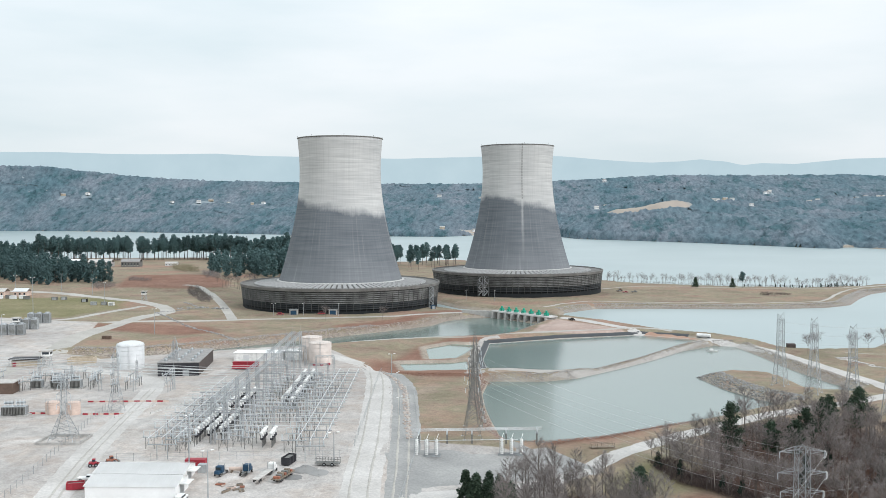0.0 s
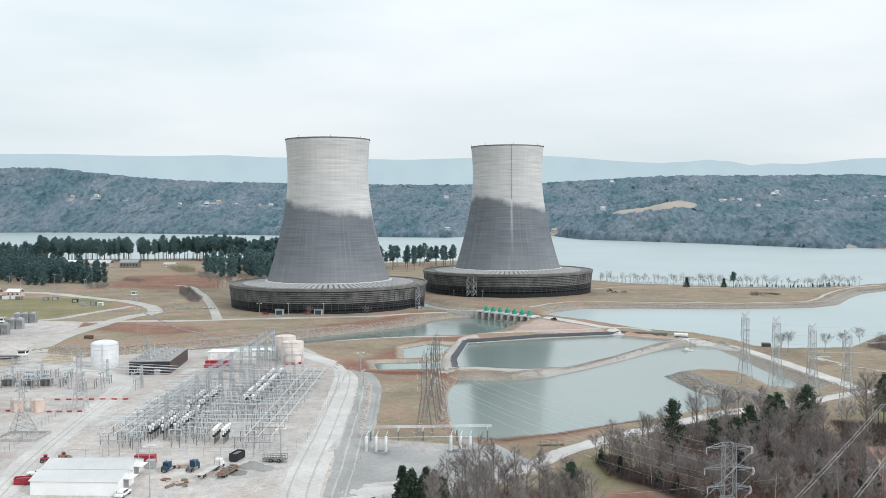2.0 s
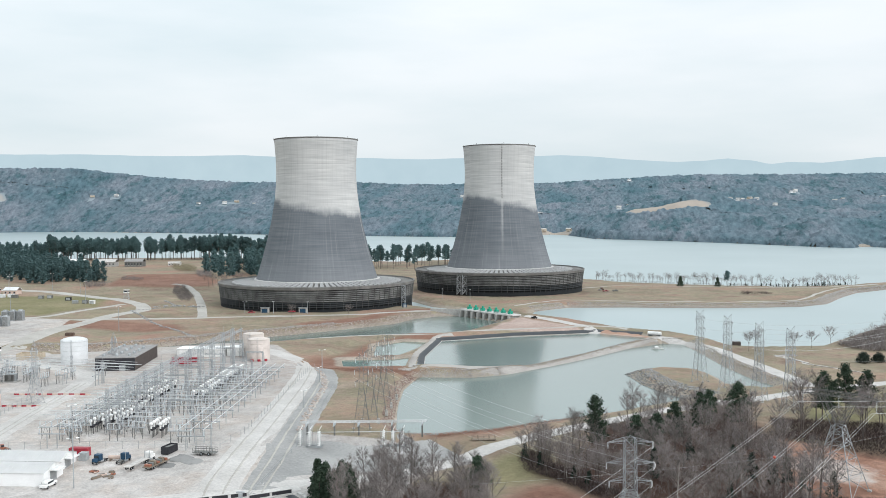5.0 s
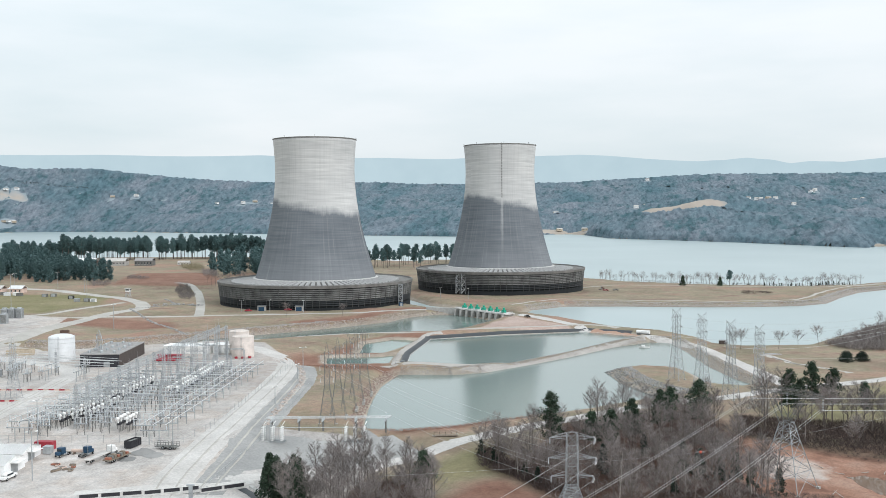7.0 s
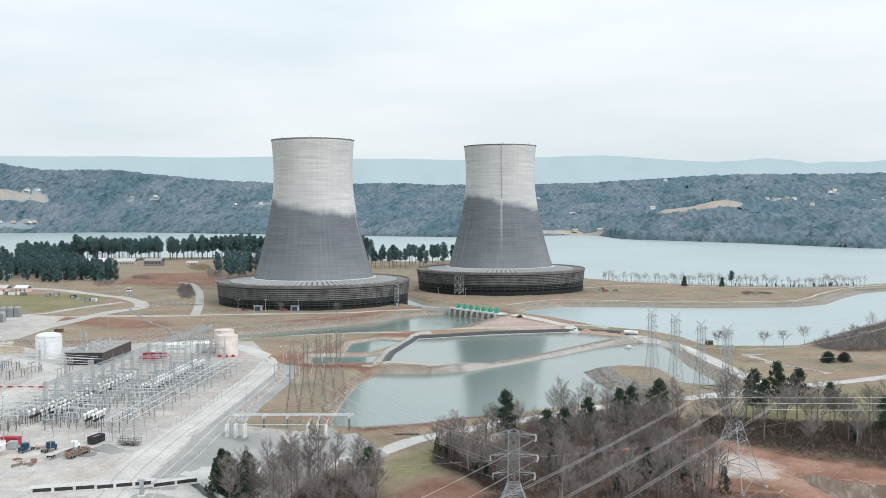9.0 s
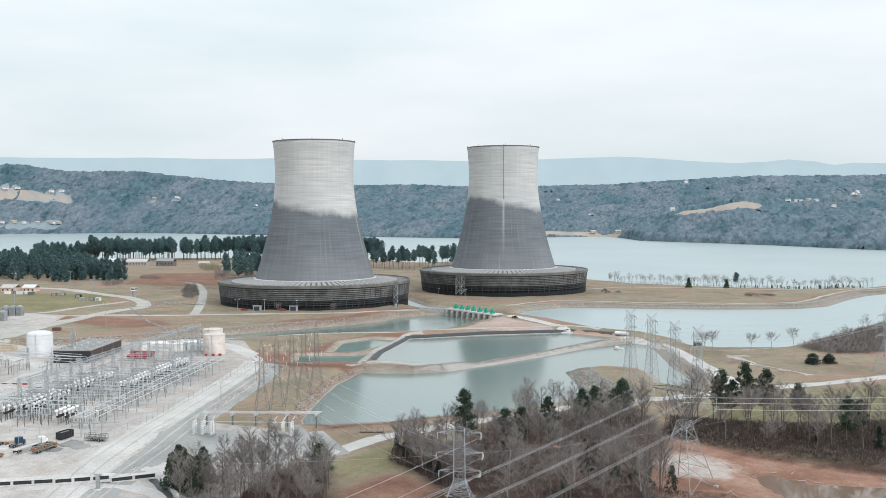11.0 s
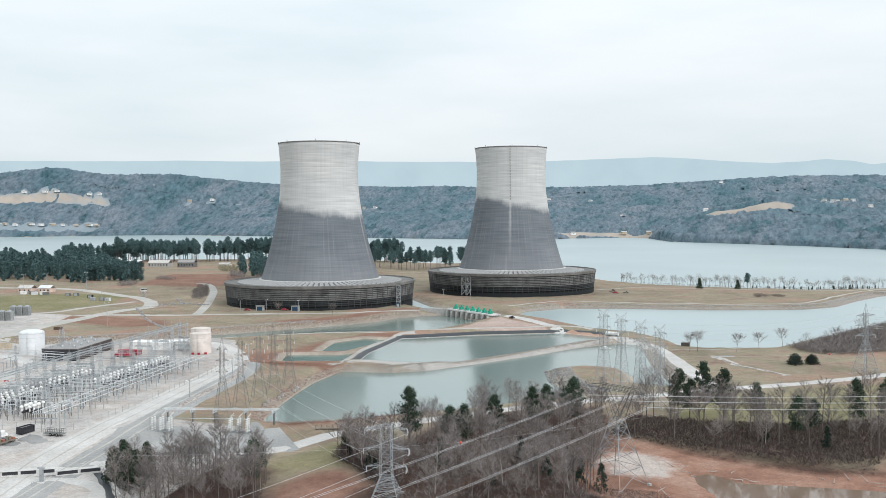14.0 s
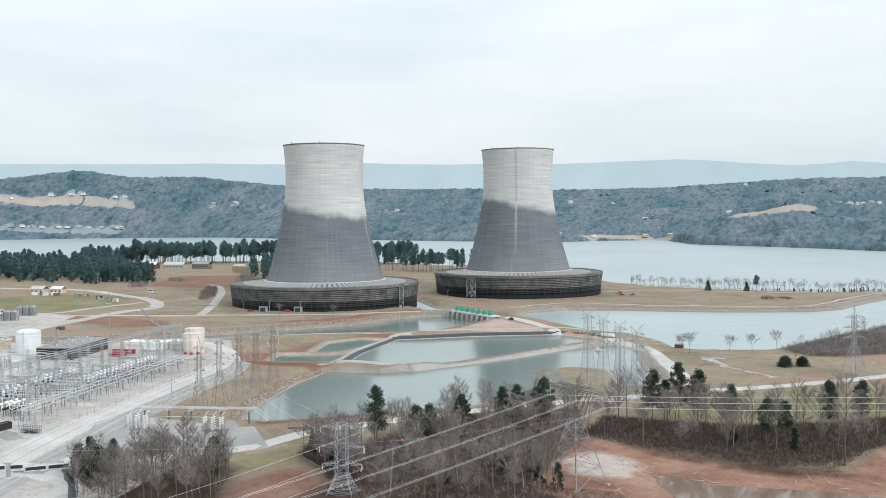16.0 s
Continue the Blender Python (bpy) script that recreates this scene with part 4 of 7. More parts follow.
def delta_pylon(x, y, turn, label):
    g = height(x, y)
    t = thing("transmission_tower", x, y, g - 0.3, label, "pylon", turn, "transmission towers")
    h = 28.4 - g
    F = 19.8 - g  # the fork springs here
    bm = bmesh.new()
    mesh_lattice(bm, [(0, 6.2), (F * 0.28, 4.8), (F * 0.52, 3.6), (F * 0.72, 2.6), (F * 0.88, 1.9), (F, 1.4)], 0.13, 0.07)
    part("body", bm, "galv", t)
    bm = bmesh.new()
    for s in (-1, 1):
        for sy in (-1, 1):
            a, b = Vector((s * 1.5, sy * 1.5, F)), Vector((s * 5.2, sy * 0.8, h - 0.8))
            c, d = Vector((-s * 0.2, sy * 1.5, F)), Vector((s * 3.7, sy * 0.8, h - 0.8))
            bar(bm, a, b, 0.11, 0.11)
            bar(bm, c, d, 0.09, 0.09)
            for k in range(6):
                bar(bm, a.lerp(b, k / 6), c.lerp(d, (k + 0.5) / 6), 0.045, 0.045, 3)
                bar(bm, c.lerp(d, (k + 0.5) / 6), a.lerp(b, (k + 1) / 6), 0.045, 0.045, 3)
    part("fork", bm, "steel_dark", t, "rust-dark forked upper frame")
    bm = bmesh.new()
    for sy in (-1, 1):
        for z in (h - 0.8, h + 0.5):
            bar(bm, (-10.5, sy * 0.25, z if z < h else h - 0.4), (-6, sy * 0.8, z), 0.09)
            bar(bm, (-6, sy * 0.8, z), (6, sy * 0.8, z), 0.09)
            bar(bm, (6, sy * 0.8, z), (10.5, sy * 0.25, z if z < h else h - 0.4), 0.09)
        for k in range(12):
            xx = -6 + k
            bar(bm, (xx, sy * 0.8, h - 0.8), (xx + 0.5, sy * 0.8, h + 0.5), 0.05, 0.05, 3)
            bar(bm, (xx + 0.5, sy * 0.8, h + 0.5), (xx + 1, sy * 0.8, h - 0.8), 0.05, 0.05, 3)
        for s in (-1, 1):
            bar(bm, (s * 5.2, sy * 0.6, h + 0.5), (s * 5.8, 0, h + 2.3), 0.06, 0.05, 4)
    part("bridge", bm, "steel_dark", t, "rust-dark lattice bridge")
    for xx in (-10, 0, 10):
        bm = bmesh.new()
        insulator(bm, (xx, 0, h - 0.6), 3.4)
        part("insulator", bm, "porcelain", t)
    for sx in (-1, 1):
        for sy in (-1, 1):
            part("footing", boxes((sx * 6.2 - 0.5, sx * 6.2 + 0.5, sy * 6.2 - 0.5, sy * 6.2 + 0.5, -1.2, 0.45)), "concrete", t)
    return t


def wire(a, b, sag, r=0.05, label="slack aluminium power line between towers", group="power lines", mat="wire"):
    a, b = Vector(a), Vector(b)
    bm = bmesh.new()
    n = 20
    pts = [a.lerp(b, k / n) - Vector((0, 0, 4 * sag * (k / n) * (1 - k / n))) for k in range(n + 1)]
    rings = []
    q = (b - a).to_track_quat("Z", "Y").to_matrix()
    for p in pts:
        rings.append([bm.verts.new(p + q @ Vector((r * math.cos(k * math.pi / 2), r * math.sin(k * math.pi / 2), 0))) for k in range(4)])
    for u, v in zip(rings, rings[1:]):
        for k in range(4):
            bm.faces.new((u[k], u[(k + 1) % 4], v[(k + 1) % 4], v[k]))
    return tagged(part("power_line", bm, mat), label, "power line", group)


ARMS = ((19.0, 3.6), (23.5, 4.8), (28.2, 4.4))
RIGHT_ROW = [(80, 424.8), (89, 405.8), (98, 384.7), (106, 366)]
for x, y in RIGHT_ROW:
    lattice_pylon(x, y, 32.0, 2.7, ARMS, 55, "grey lattice transmission tower beside the settling pond", thick=1.05, mast=1.3, horns=3.6)
FIELD_ROW = [(-46.5, 311), (-47, 326.5), (-47.5, 343), (-49, 360), (-50.5, 379)]
for x, y in FIELD_ROW:
    lattice_pylon(x, y, 29.5, 2.9, ((17.0, 2.2), (21.0, 2.4), (25.0, 2.0)), 12, "thin grey lattice tower on the dry grass field", "field towers", "steel_dark", 0.6)
lattice_pylon(-177, 288, 22, 4.2, ((12, 2.2), (15.5, 2.2), (18.5, 1.8)), 10, "grey lattice tower inside a low concrete kerb", thick=0.8)
lattice_pylon(-191.5, 417, 17, 2.4, ((9, 1.6), (12, 1.6), (14, 1.3)), 8, "small grey lattice tower before a dark building", thick=0.8)
lattice_pylon(-180, 332, 25, 2.6, ((14, 1.8), (18, 1.8), (21, 1.4)), 8, "slender grey lattice tower in the gravel yard", thick=0.7)
lattice_pylon(194, 463, 33, 4.4, ((18.5, 5.2), (23.0, 6.0), (27.5, 5.0)), 30, "tall lattice tower on the lawn above the bay", thick=1.3)
NP1 = (40.0, 235.7)
g1 = height(*NP1)
lattice_pylon(*NP1, 22.3 - g1, 3.6, ((10.7 - g1, 5.3), (15.4 - g1, 6.0), (20.6 - g1, 5.6)), 8, "galvanised lattice tower with curved arm tips above winter woods", thick=0.95, loops=True, mast=1.5)
delta_pylon(97.5, 265.6, -36, "wide forked lattice tower standing on bare mud")
U = Vector((math.cos(radians(240)), math.sin(radians(240)), 0))
for k, (x, y, z) in enumerate(((88.6, 273.8, 24.2), (97.4, 269, 23.8), (106.2, 264.3, 23.2))):
    for off in (-0.28, 0.28):
        a = Vector((x + off * 1.2, y - off * 0.7, z))
        wire(a, a + U * 250 + Vector((0, 0, -13)), 3.2, 0.034, "bright twin conductor sweeping over the woods")
        wire(a, (x + 245, y + 72 + off, z + 6), 4.0, 0.028, "bright twin conductor crossing above bare trees")
for k, (z, reach) in enumerate(((10.7, 5.3), (15.4, 6.0), (20.6, 5.6))):
    for s in (-1, 1):
        c, sn = math.cos(radians(8)), math.sin(radians(8))
        a = Vector((NP1[0] + s * reach * c, NP1[1] + s * reach * sn, z - 1.4))
        if s > 0:
            wire(a, a + Vector((-0.48, -0.877, 0)) * 200 + Vector((0, 0, -8)), 4, 0.036, "bright conductor falling away from a lattice tower")
        wire(a, Vector((FIELD_ROW[0][0] + s * 3 + k, FIELD_ROW[0][1], 22 + 4 * k)), 3, 0.018, "thin grey conductor running over the pond")
for (x0, y0), (x1, y1), zs in ((RIGHT_ROW[0], (194, 463), (20, 24, 28)), (RIGHT_ROW[2], (194, 463), (21, 25, 29)), ((194, 463), (420, 500), (22, 26, 30)), ((194, 463), (430, 480), (23, 27, 31))):
    for k, z in enumerate(zs):
        wire((x0 + (k - 1) * 2.5, y0 + 2, z + 2), (x1 + (k - 1) * 3, y1, z + 4), 5, 0.04, "thin grey conductor above the lawn")
for k, (a, b) in enumerate((((68.2, 202.1, 26.1), None), ((157.6, 304.9, 33.6), None))):
    bm = bmesh.new()
    bmesh.ops.create_icosphere(bm, subdivisions=2, radius=0.32)
    t = thing("marker_ball", *a, "red and white aerial marker ball on a conductor", "marker ball", group="marker balls")
    part("ball", bm, "ball_red", t)
    bm = bmesh.new()
    bar(bm, (-0.75, 0, 0), (0.75, 0, 0), 0.09)
    part("clamp", bm, "galv", t)
    wire((a[0] - 60, a[1] - 40, a[2] + 3.5), (a[0], a[1], a[2]), 0.5, 0.01, "thin shield wire carrying a marker ball")
    wire((a[0], a[1], a[2]), (a[0] + 70, a[1] + 40, a[2] + 6), 0.5, 0.01, "thin shield wire carrying a marker ball")

# ---- trees ----


def limb(bm, a, d, length, r, rng, segs=3, bend=0.25, up=0.1):
    pts = [Vector(a)]
    d = Vector(d).normalized()
    for k in range(segs):
        d = (d + Vector((rng.uniform(-bend, bend), rng.uniform(-bend, bend), rng.uniform(-bend, bend) + up))).normalized()
        pts.append(pts[-1] + d * (length / segs))
    for k in range(segs):
        bar(bm, pts[k], pts[k + 1], r * (1 - k / segs * 0.75), r * (1 - (k + 1) / segs * 0.75), 4 if r > 0.06 else 3)
    return pts


def bare_tree(seed, h, spread=0.4, bark="bark", limbs=20, subs=7, twigs_n=6, thick=1.0):
    rng = random.Random(seed)
    t = thing("bare_tree", 0, 0, -200, "leafless grey winter tree with fine twigs in the woods", "tree", group="winter trees")
    bm = bmesh.new()
    tr = limb(bm, (0, 0, -0.6), (rng.uniform(-0.05, 0.05), rng.uniform(-0.05, 0.05), 1), h * 0.93, h * 0.013, rng, 6, 0.07, 0.1)
    twigs = bmesh.new()
    for k in range(limbs):
        f = 0.42 + 0.55 * (k + rng.random()) / limbs
        i = min(int(f * 6), 5)
        p = tr[i].lerp(tr[i + 1], f * 6 - i)
        a = rng.uniform(0, 6.28)
        reach = h * spread * (1.15 - f) * rng.uniform(0.7, 1.15) + h * 0.08
        pts = limb(bm, p, (math.cos(a), math.sin(a), rng.uniform(0.7, 1.5)), reach, h * 0.005 * (1.3 - f), rng, 3, 0.2, 0.14)
        for j in range(subs):
            q = pts[1].lerp(pts[3], rng.random()) if j else pts[3]
            b = a + rng.uniform(-1.3, 1.3)
            sub = limb(twigs, q, (math.cos(b), math.sin(b), rng.uniform(0.2, 1.3)), reach * rng.uniform(0.3, 0.6), 0.032 * thick, rng, 2, 0.3, 0.1)
            for _ in range(twigs_n):
                c = b + rng.uniform(-1.4, 1.4)
                q2 = sub[0].lerp(sub[2], rng.uniform(0.3, 1))
                limb(twigs, q2, (math.cos(c), math.sin(c), rng.uniform(0, 1.2)), reach * rng.uniform(0.18, 0.4), 0.019 * thick, rng, 1, 0.2, 0.1)
    part("trunk", bm, bark, t)
    part("crown", twigs, "twigs", t, "fine bare grey twigs")
    return t


def tuft(bm, c, r, n, rng, flat=0.7, size=0.35):
    """A clump of small leaf quads round c."""
    for _ in range(n):
        d = Vector((rng.gauss(0, 1), rng.gauss(0, 1), rng.gauss(0, flat)))
        d = d.normalized() * r * rng.uniform(0.45, 1.0)
        d.z *= flat
        u = Vector((rng.uniform(-1, 1), rng.uniform(-1, 1), rng.uniform(-0.5, 0.5))).normalized() * size * rng.uniform(0.6, 1.3)
        v = u.cross(Vector((rng.uniform(-1, 1), rng.uniform(-1, 1), rng.uniform(-1, 1)))).normalized() * size * rng.uniform(0.5, 1.0)
        p = Vector(c) + d
        bm.faces.new([bm.verts.new(p + w) for w in (u, v, -u, -v)])


def pine(seed, h, bare=0.5, width=0.2, n=40, leaves=40, size=0.42, label="tall dark-green pine with a bare trunk", mat="needles", flat=0.6, puff=0.062):
    rng = random.Random(seed)
    t = thing("pine_tree", 0, 0, -200, label, "tree", group="pines")
    bm = bmesh.new()
    tr = limb(bm, (0, 0, -0.6), (0, 0, 1), h * 0.97, h * 0.013, rng, 5, 0.04, 0.1)
    cr = bmesh.new()
    for k in range(n):
        f = bare + (1 - bare) * (k + rng.random()) / n
        i = min(int(f * 5), 4)
        p = tr[i].lerp(tr[i + 1], f * 5 - i)
        a = rng.uniform(0, 6.28)
        shape = math.sin(math.pi * min(1, (f - bare) / (1 - bare) * 0.8 + 0.22)) ** 0.7
        reach = h * width * shape * rng.uniform(0.55, 1.15)
        pts = limb(bm, p, (math.cos(a), math.sin(a), 0.3), reach, h * 0.0035, rng, 2, 0.1, 0.05)
        tuft(cr, pts[2], h * puff * rng.uniform(0.7, 1.5), leaves, rng, flat, size)
        tuft(cr, pts[1], h * puff * rng.uniform(0.7, 1.2), leaves // 2, rng, flat, size)
    tuft(cr, tr[5], h * 0.08, leaves, rng, 0.9, size)
    part("trunk", bm, "bark", t)
    part("crown", cr, mat, t, "dense dark needles in layered clumps")
    return t


def conifer(seed, h, w, mat="cedar", label="dense dark conical cedar among bare trees", n=34, power=0.75):
    rng = random.Random(seed)
    t = thing("cedar_tree", 0, 0, -200, label, "tree", group="cedars")
    bm = bmesh.new()
    limb(bm, (0, 0, -0.6), (0, 0, 1), h * 0.9, h * 0.018, rng, 3, 0.02, 0.1)
    cr = bmesh.new()
    for k in range(n):
        f = (k + rng.random()) / n
        a = rng.uniform(0, 6.28)
        r = w * (1 - f) ** power * rng.uniform(0.5, 1.0)
        tuft(cr, (r * math.cos(a), r * math.sin(a), h * (0.05 + 0.93 * f)), w * 0.34, 26, rng, 1.0, 0.3)
    part("trunk", bm, "bark", t)
    part("crown", cr, mat, t, "dense dark evergreen foliage")
    return t


def scatter(poly, n, seed, gap):
    rng = random.Random(seed)
    P = np.array(poly)
    out = []
    tries = 0
    while len(out) < n and tries < n * 40:
        tries += 1
        x, y = rng.uniform(P[:, 0].min(), P[:, 0].max()), rng.uniform(P[:, 1].min(), P[:, 1].max())
        if signed(poly, np.array([x]), np.array([y]))[0] > 0 and all((x - a) ** 2 + (y - b) ** 2 > gap * gap for a, b in out):
            out.append((x, y))
    return out


def stuff(name, verts, faces, mat, label, category, smooth=False):
    me = bpy.data.meshes.new(name)
    nv, nf, k = len(verts), len(faces), faces.shape[1]
    me.vertices.add(nv)
    me.vertices.foreach_set("co", verts.astype(np.float32).ravel())
    me.loops.add(nf * k)
    me.loops.foreach_set("vertex_index", faces.astype(np.int32).ravel())
    me.polygons.add(nf)
    me.polygons.foreach_set("loop_start", np.arange(0, nf * k, k).astype(np.int32))
    if smooth:
        me.polygons.foreach_set("use_smooth", np.ones(nf, bool))
    me.update(calc_edges=True)
    me.materials.append(MAT[mat])
    return tagged(new(name, me), label, category, kind="stuff")


def plant(kinds, spots, seed, lo=0.8, hi=1.2, label=None):
    """Copies of the given trees on the ground at the spots."""
    rng = random.Random(seed)
    for x, y in spots:
        k = rng.choice(kinds)
        o = copy_thing(k, pose(x, y, height(x, y), 0, 0, rng.uniform(0, 360)))
        s = rng.uniform(lo, hi)
        o.scale = (s, s, s * rng.uniform(0.92, 1.08))
        if label:
            o["label"] = label


def plant_joined(name, kinds, spots, seed, lo, hi, label):
    """Many trees too far to count, joined into one trunk mesh and one crown mesh."""
    rng = random.Random(seed)
    V, F, base = {"trunk": [], "crown": []}, {"trunk": [], "crown": []}, {"trunk": 0, "crown": 0}
    mats, src = {}, {}
    for k in kinds:
        for c in k.children:
            n = c.name.split(".")[0]
            me = c.data
            co = np.empty(len(me.vertices) * 3, np.float32)
            me.vertices.foreach_get("co", co)
            me.calc_loop_triangles()
            tri = np.empty(len(me.loop_triangles) * 3, np.int32)
            me.loop_triangles.foreach_get("vertices", tri)
            src[k.name, n] = (co.reshape(-1, 3), tri.reshape(-1, 3))
            mats[n] = me.materials[0]
    for x, y in spots:
        k = rng.choice(kinds)
        a, s, z = rng.uniform(0, 6.283), rng.uniform(lo, hi), height(x, y)
        m = np.array([[math.cos(a), -math.sin(a), 0], [math.sin(a), math.cos(a), 0], [0, 0, 1]]) * s
        for n in ("trunk", "crown"):
            co, tri = src[k.name, n]
            V[n].append(co @ m.T + np.array([x, y, z]))
            F[n].append(tri + base[n])
            base[n] += len(co)
    for n in ("trunk", "crown"):
        o = stuff(name + ("_trunks" if n == "trunk" else "_crowns"), np.concatenate(V[n]), np.concatenate(F[n]), "bark", label, "woods")
        o.data.materials.clear()
        o.data.materials.append(mats[n])


def seeds_done(kinds):
    for k in kinds:
        for o in (*k.children_recursive, k):
            bpy.data.objects.remove(o)


BARE = [bare_tree(s, h, sp) for s, h, sp in ((1, 15, 0.4), (2, 17, 0.34), (3, 13, 0.45), (4, 16, 0.3), (5, 11, 0.45))]
LITE = [bare_tree(s, h, 0.42, limbs=11, subs=4, twigs_n=3, thick=2.2) for s, h in ((31, 15), (32, 13), (33, 16))]
BROAD = [bare_tree(6, 12, 0.62), bare_tree(7, 11, 0.58)]
PALE = [bare_tree(9, 13, 0.25, "bark_pale")]
PINES = [pine(s, h, 0.3, 0.17, 46, 62, 0.26, flat=0.7, puff=0.07) for s, h in ((11, 18), (12, 16), (13, 20))]
YOUNG = [conifer(s, h, w, "needles", "bushy dark-green young pine at the woods' edge", 80, 0.8) for s, h, w in ((14, 10, 3.2), (15, 9, 2.8))]
ROUND = [conifer(25, 5.6, 4.6, "cedar", "round dark evergreen bush on the lawn", 110, 0.4)]
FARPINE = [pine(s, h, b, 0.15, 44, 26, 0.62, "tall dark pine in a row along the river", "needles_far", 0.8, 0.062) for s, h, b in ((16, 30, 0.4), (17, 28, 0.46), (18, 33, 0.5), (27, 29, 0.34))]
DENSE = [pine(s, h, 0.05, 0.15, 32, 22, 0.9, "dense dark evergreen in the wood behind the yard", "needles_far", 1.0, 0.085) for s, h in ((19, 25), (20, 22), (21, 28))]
CEDARS = [conifer(s, h, w) for s, h, w in ((22, 8, 2.0), (23, 6.5, 1.7), (24, 10, 2.6))]

WOOD_A = [(-33, 222), (-33, 256), (-28, 266), (-18, 263), (-5, 257), (4, 244), (7, 230), (6, 214), (-20, 210)]
PYLON_GAP = [(28, 200), (56, 200), (50, 240), (32, 240)]
WOOD_B = [(14, 292), (14, 272), (25, 261), (34, 246), (44, 222), (78, 222), (92, 236), (94, 262), (90, 300), (86, 356), (62, 344), (40, 330), (30, 316), (20, 304)]
WOOD_C = [(92, 318), (104, 313), (125, 304), (148, 294), (168, 297), (181, 320), (196, 342), (240, 360), (230, 385), (190, 368), (150, 346), (118, 345), (96, 350)]
plant(BARE, scatter(WOOD_A, 75, 1, 2.7), 1, 0.68, 0.9)
plant(BARE, [p for p in scatter(WOOD_B, 150, 2, 3.4) if max(signed(q, np.array([p[0]]), np.array([p[1]]))[0] for q in (CLEARING, PYLON_GAP)) < 1], 2, 0.68, 0.95)
plant(BARE, scatter(WOOD_C, 58, 3, 4.4), 3, 0.9, 1.25)
EDGE = [(9, 289), (12, 270), (23, 259), (33, 246), (39, 250), (29, 266), (19, 279), (17, 294)]
plant(BARE, scatter(EDGE, 28, 33, 2.4), 33, 0.5, 0.78, "slender leafless tree at the clearing's edge")
plant(CEDARS, [(11, 282), (16, 272), (26, 262), (30, 256)], 34, 0.55, 0.75)
plant(PALE, [(69, 246), (24, 262), (86, 250), (140, 312), (52, 240)], 4, 0.8, 1.1, "pale dead tree with stripped bark")
# spots of the evergreens that stand out
plant(YOUNG, [(-43, 243), (-40, 240), (-37, 246), (-37, 238), (-34, 241), (-33, 236), (-36, 232), (-40, 234), (-31, 231)], 5, 0.85, 1.05)
plant(PINES, [(1.8, 237.2)], 6, 0.75, 0.78)

plant(PINES, [(44.8, 286.5), (32.2, 284), (57, 296), (66, 312), (70, 318), (78.7, 318), (50, 282)], 7, 0.85, 1.02)
plant(PINES, [(128.5, 350), (122, 351.5), (113, 347)], 8, 1.05, 1.2)
plant(PINES, [(117, 349.5), (140, 352)], 31, 0.8, 0.9)
plant(PINES, [(156, 330), (171, 340), (182, 350), (196, 362), (150, 320)], 9, 0.8, 0.95)
plant(CEDARS, [(74, 262), (79, 258), (88, 262), (94, 256), (70, 268), (60, 285), (84, 266), (66, 246), (48, 262), (158, 312), (140, 318)], 10, 0.7, 1.1)
plant(ROUND, [(166.5, 488), (174.5, 491)], 11, 0.72, 0.8, "round dark evergreen bush on the lawn")
plant(BROAD, [(141, 526), (153, 536), (166.5, 549), (117, 520), (121, 522), (196, 560)], 12, 0.8, 1.0, "lone bare winter tree on the bay shore")
plant(BROAD, [(-134.8, 647.3), (-172, 636)], 13, 0.75, 0.8, "lone bare tree before the cooling tower")
plant_joined("hillside_wood", LITE, scatter([(170, 548), (205, 605), (245, 668), (330, 730), (430, 740), (430, 600), (300, 560), (240, 560), (200, 528), (180, 525)], 190, 14, 4), 14, 0.45, 0.65, "grey leafless wood on the hillside above the bay")
plant(CEDARS, scatter([(190, 545), (235, 600), (300, 680), (420, 700), (420, 600), (300, 560), (230, 560)], 30, 15, 6), 15, 0.5, 0.8)
SHORE_STRIP = [(45, 1042), (67, 1020), (128, 986), (175, 974), (230, 966), (287, 987), (310, 1015), (287, 995), (230, 974), (175, 982), (128, 995), (67, 1027), (45, 1052)]
plant_joined("shore_wood", LITE, scatter(SHORE_STRIP, 135, 16, 2.5), 16, 0.45, 0.85, "leafless shoreline tree on the peninsula")
plant(YOUNG, [(126.5, 962)], 17, 1.1, 1.15, "broad dark conical cedar on the peninsula")
plant(YOUNG, [(162, 960)], 27, 1.0, 1.05, "dark conical cedar beside a tall pine")
plant(CEDARS, scatter([(175, 972), (230, 964), (287, 984), (318, 1012), (287, 992), (230, 972), (175, 980)], 34, 17, 2.4), 29, 0.32, 0.5, "low dark evergreen shrub on the peninsula shore")
plant(FARPINE, [(171, 958)], 18, 0.6, 0.62, "tall lone pine on the peninsula")
ROW = [(-900 + 4.0 * k, 1372 + 20 * math.sin(k * 0.09)) for k in range(148)]
rr = random.Random(5)
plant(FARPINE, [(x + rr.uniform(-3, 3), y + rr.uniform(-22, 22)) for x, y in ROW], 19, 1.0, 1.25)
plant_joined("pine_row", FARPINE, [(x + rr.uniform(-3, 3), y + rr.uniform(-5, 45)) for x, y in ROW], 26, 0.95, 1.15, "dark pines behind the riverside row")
plant_joined("evergreen_wood", DENSE, scatter([(-900, 900), (-560, 884), (-505, 882), (-445, 893), (-452, 920), (-520, 975), (-690, 1160), (-900, 1160)], 400, 20, 6.0), 20, 0.75, 1.05, "dense dark evergreen wood behind the plant")
plant_joined("evergreen_wood", DENSE, scatter([(-400, 1010), (-350, 985), (-280, 1000), (-255, 1060), (-300, 1200), (-400, 1180)], 75, 21, 7), 21, 0.9, 1.2, "dense dark evergreen wood beside the cooling tower")
plant(FARPINE, scatter([(-300, 1200), (-180, 1190), (-140, 1330), (-150, 1420), (-240, 1340), (-320, 1300)], 55, 22, 9), 22, 0.75, 1.0)
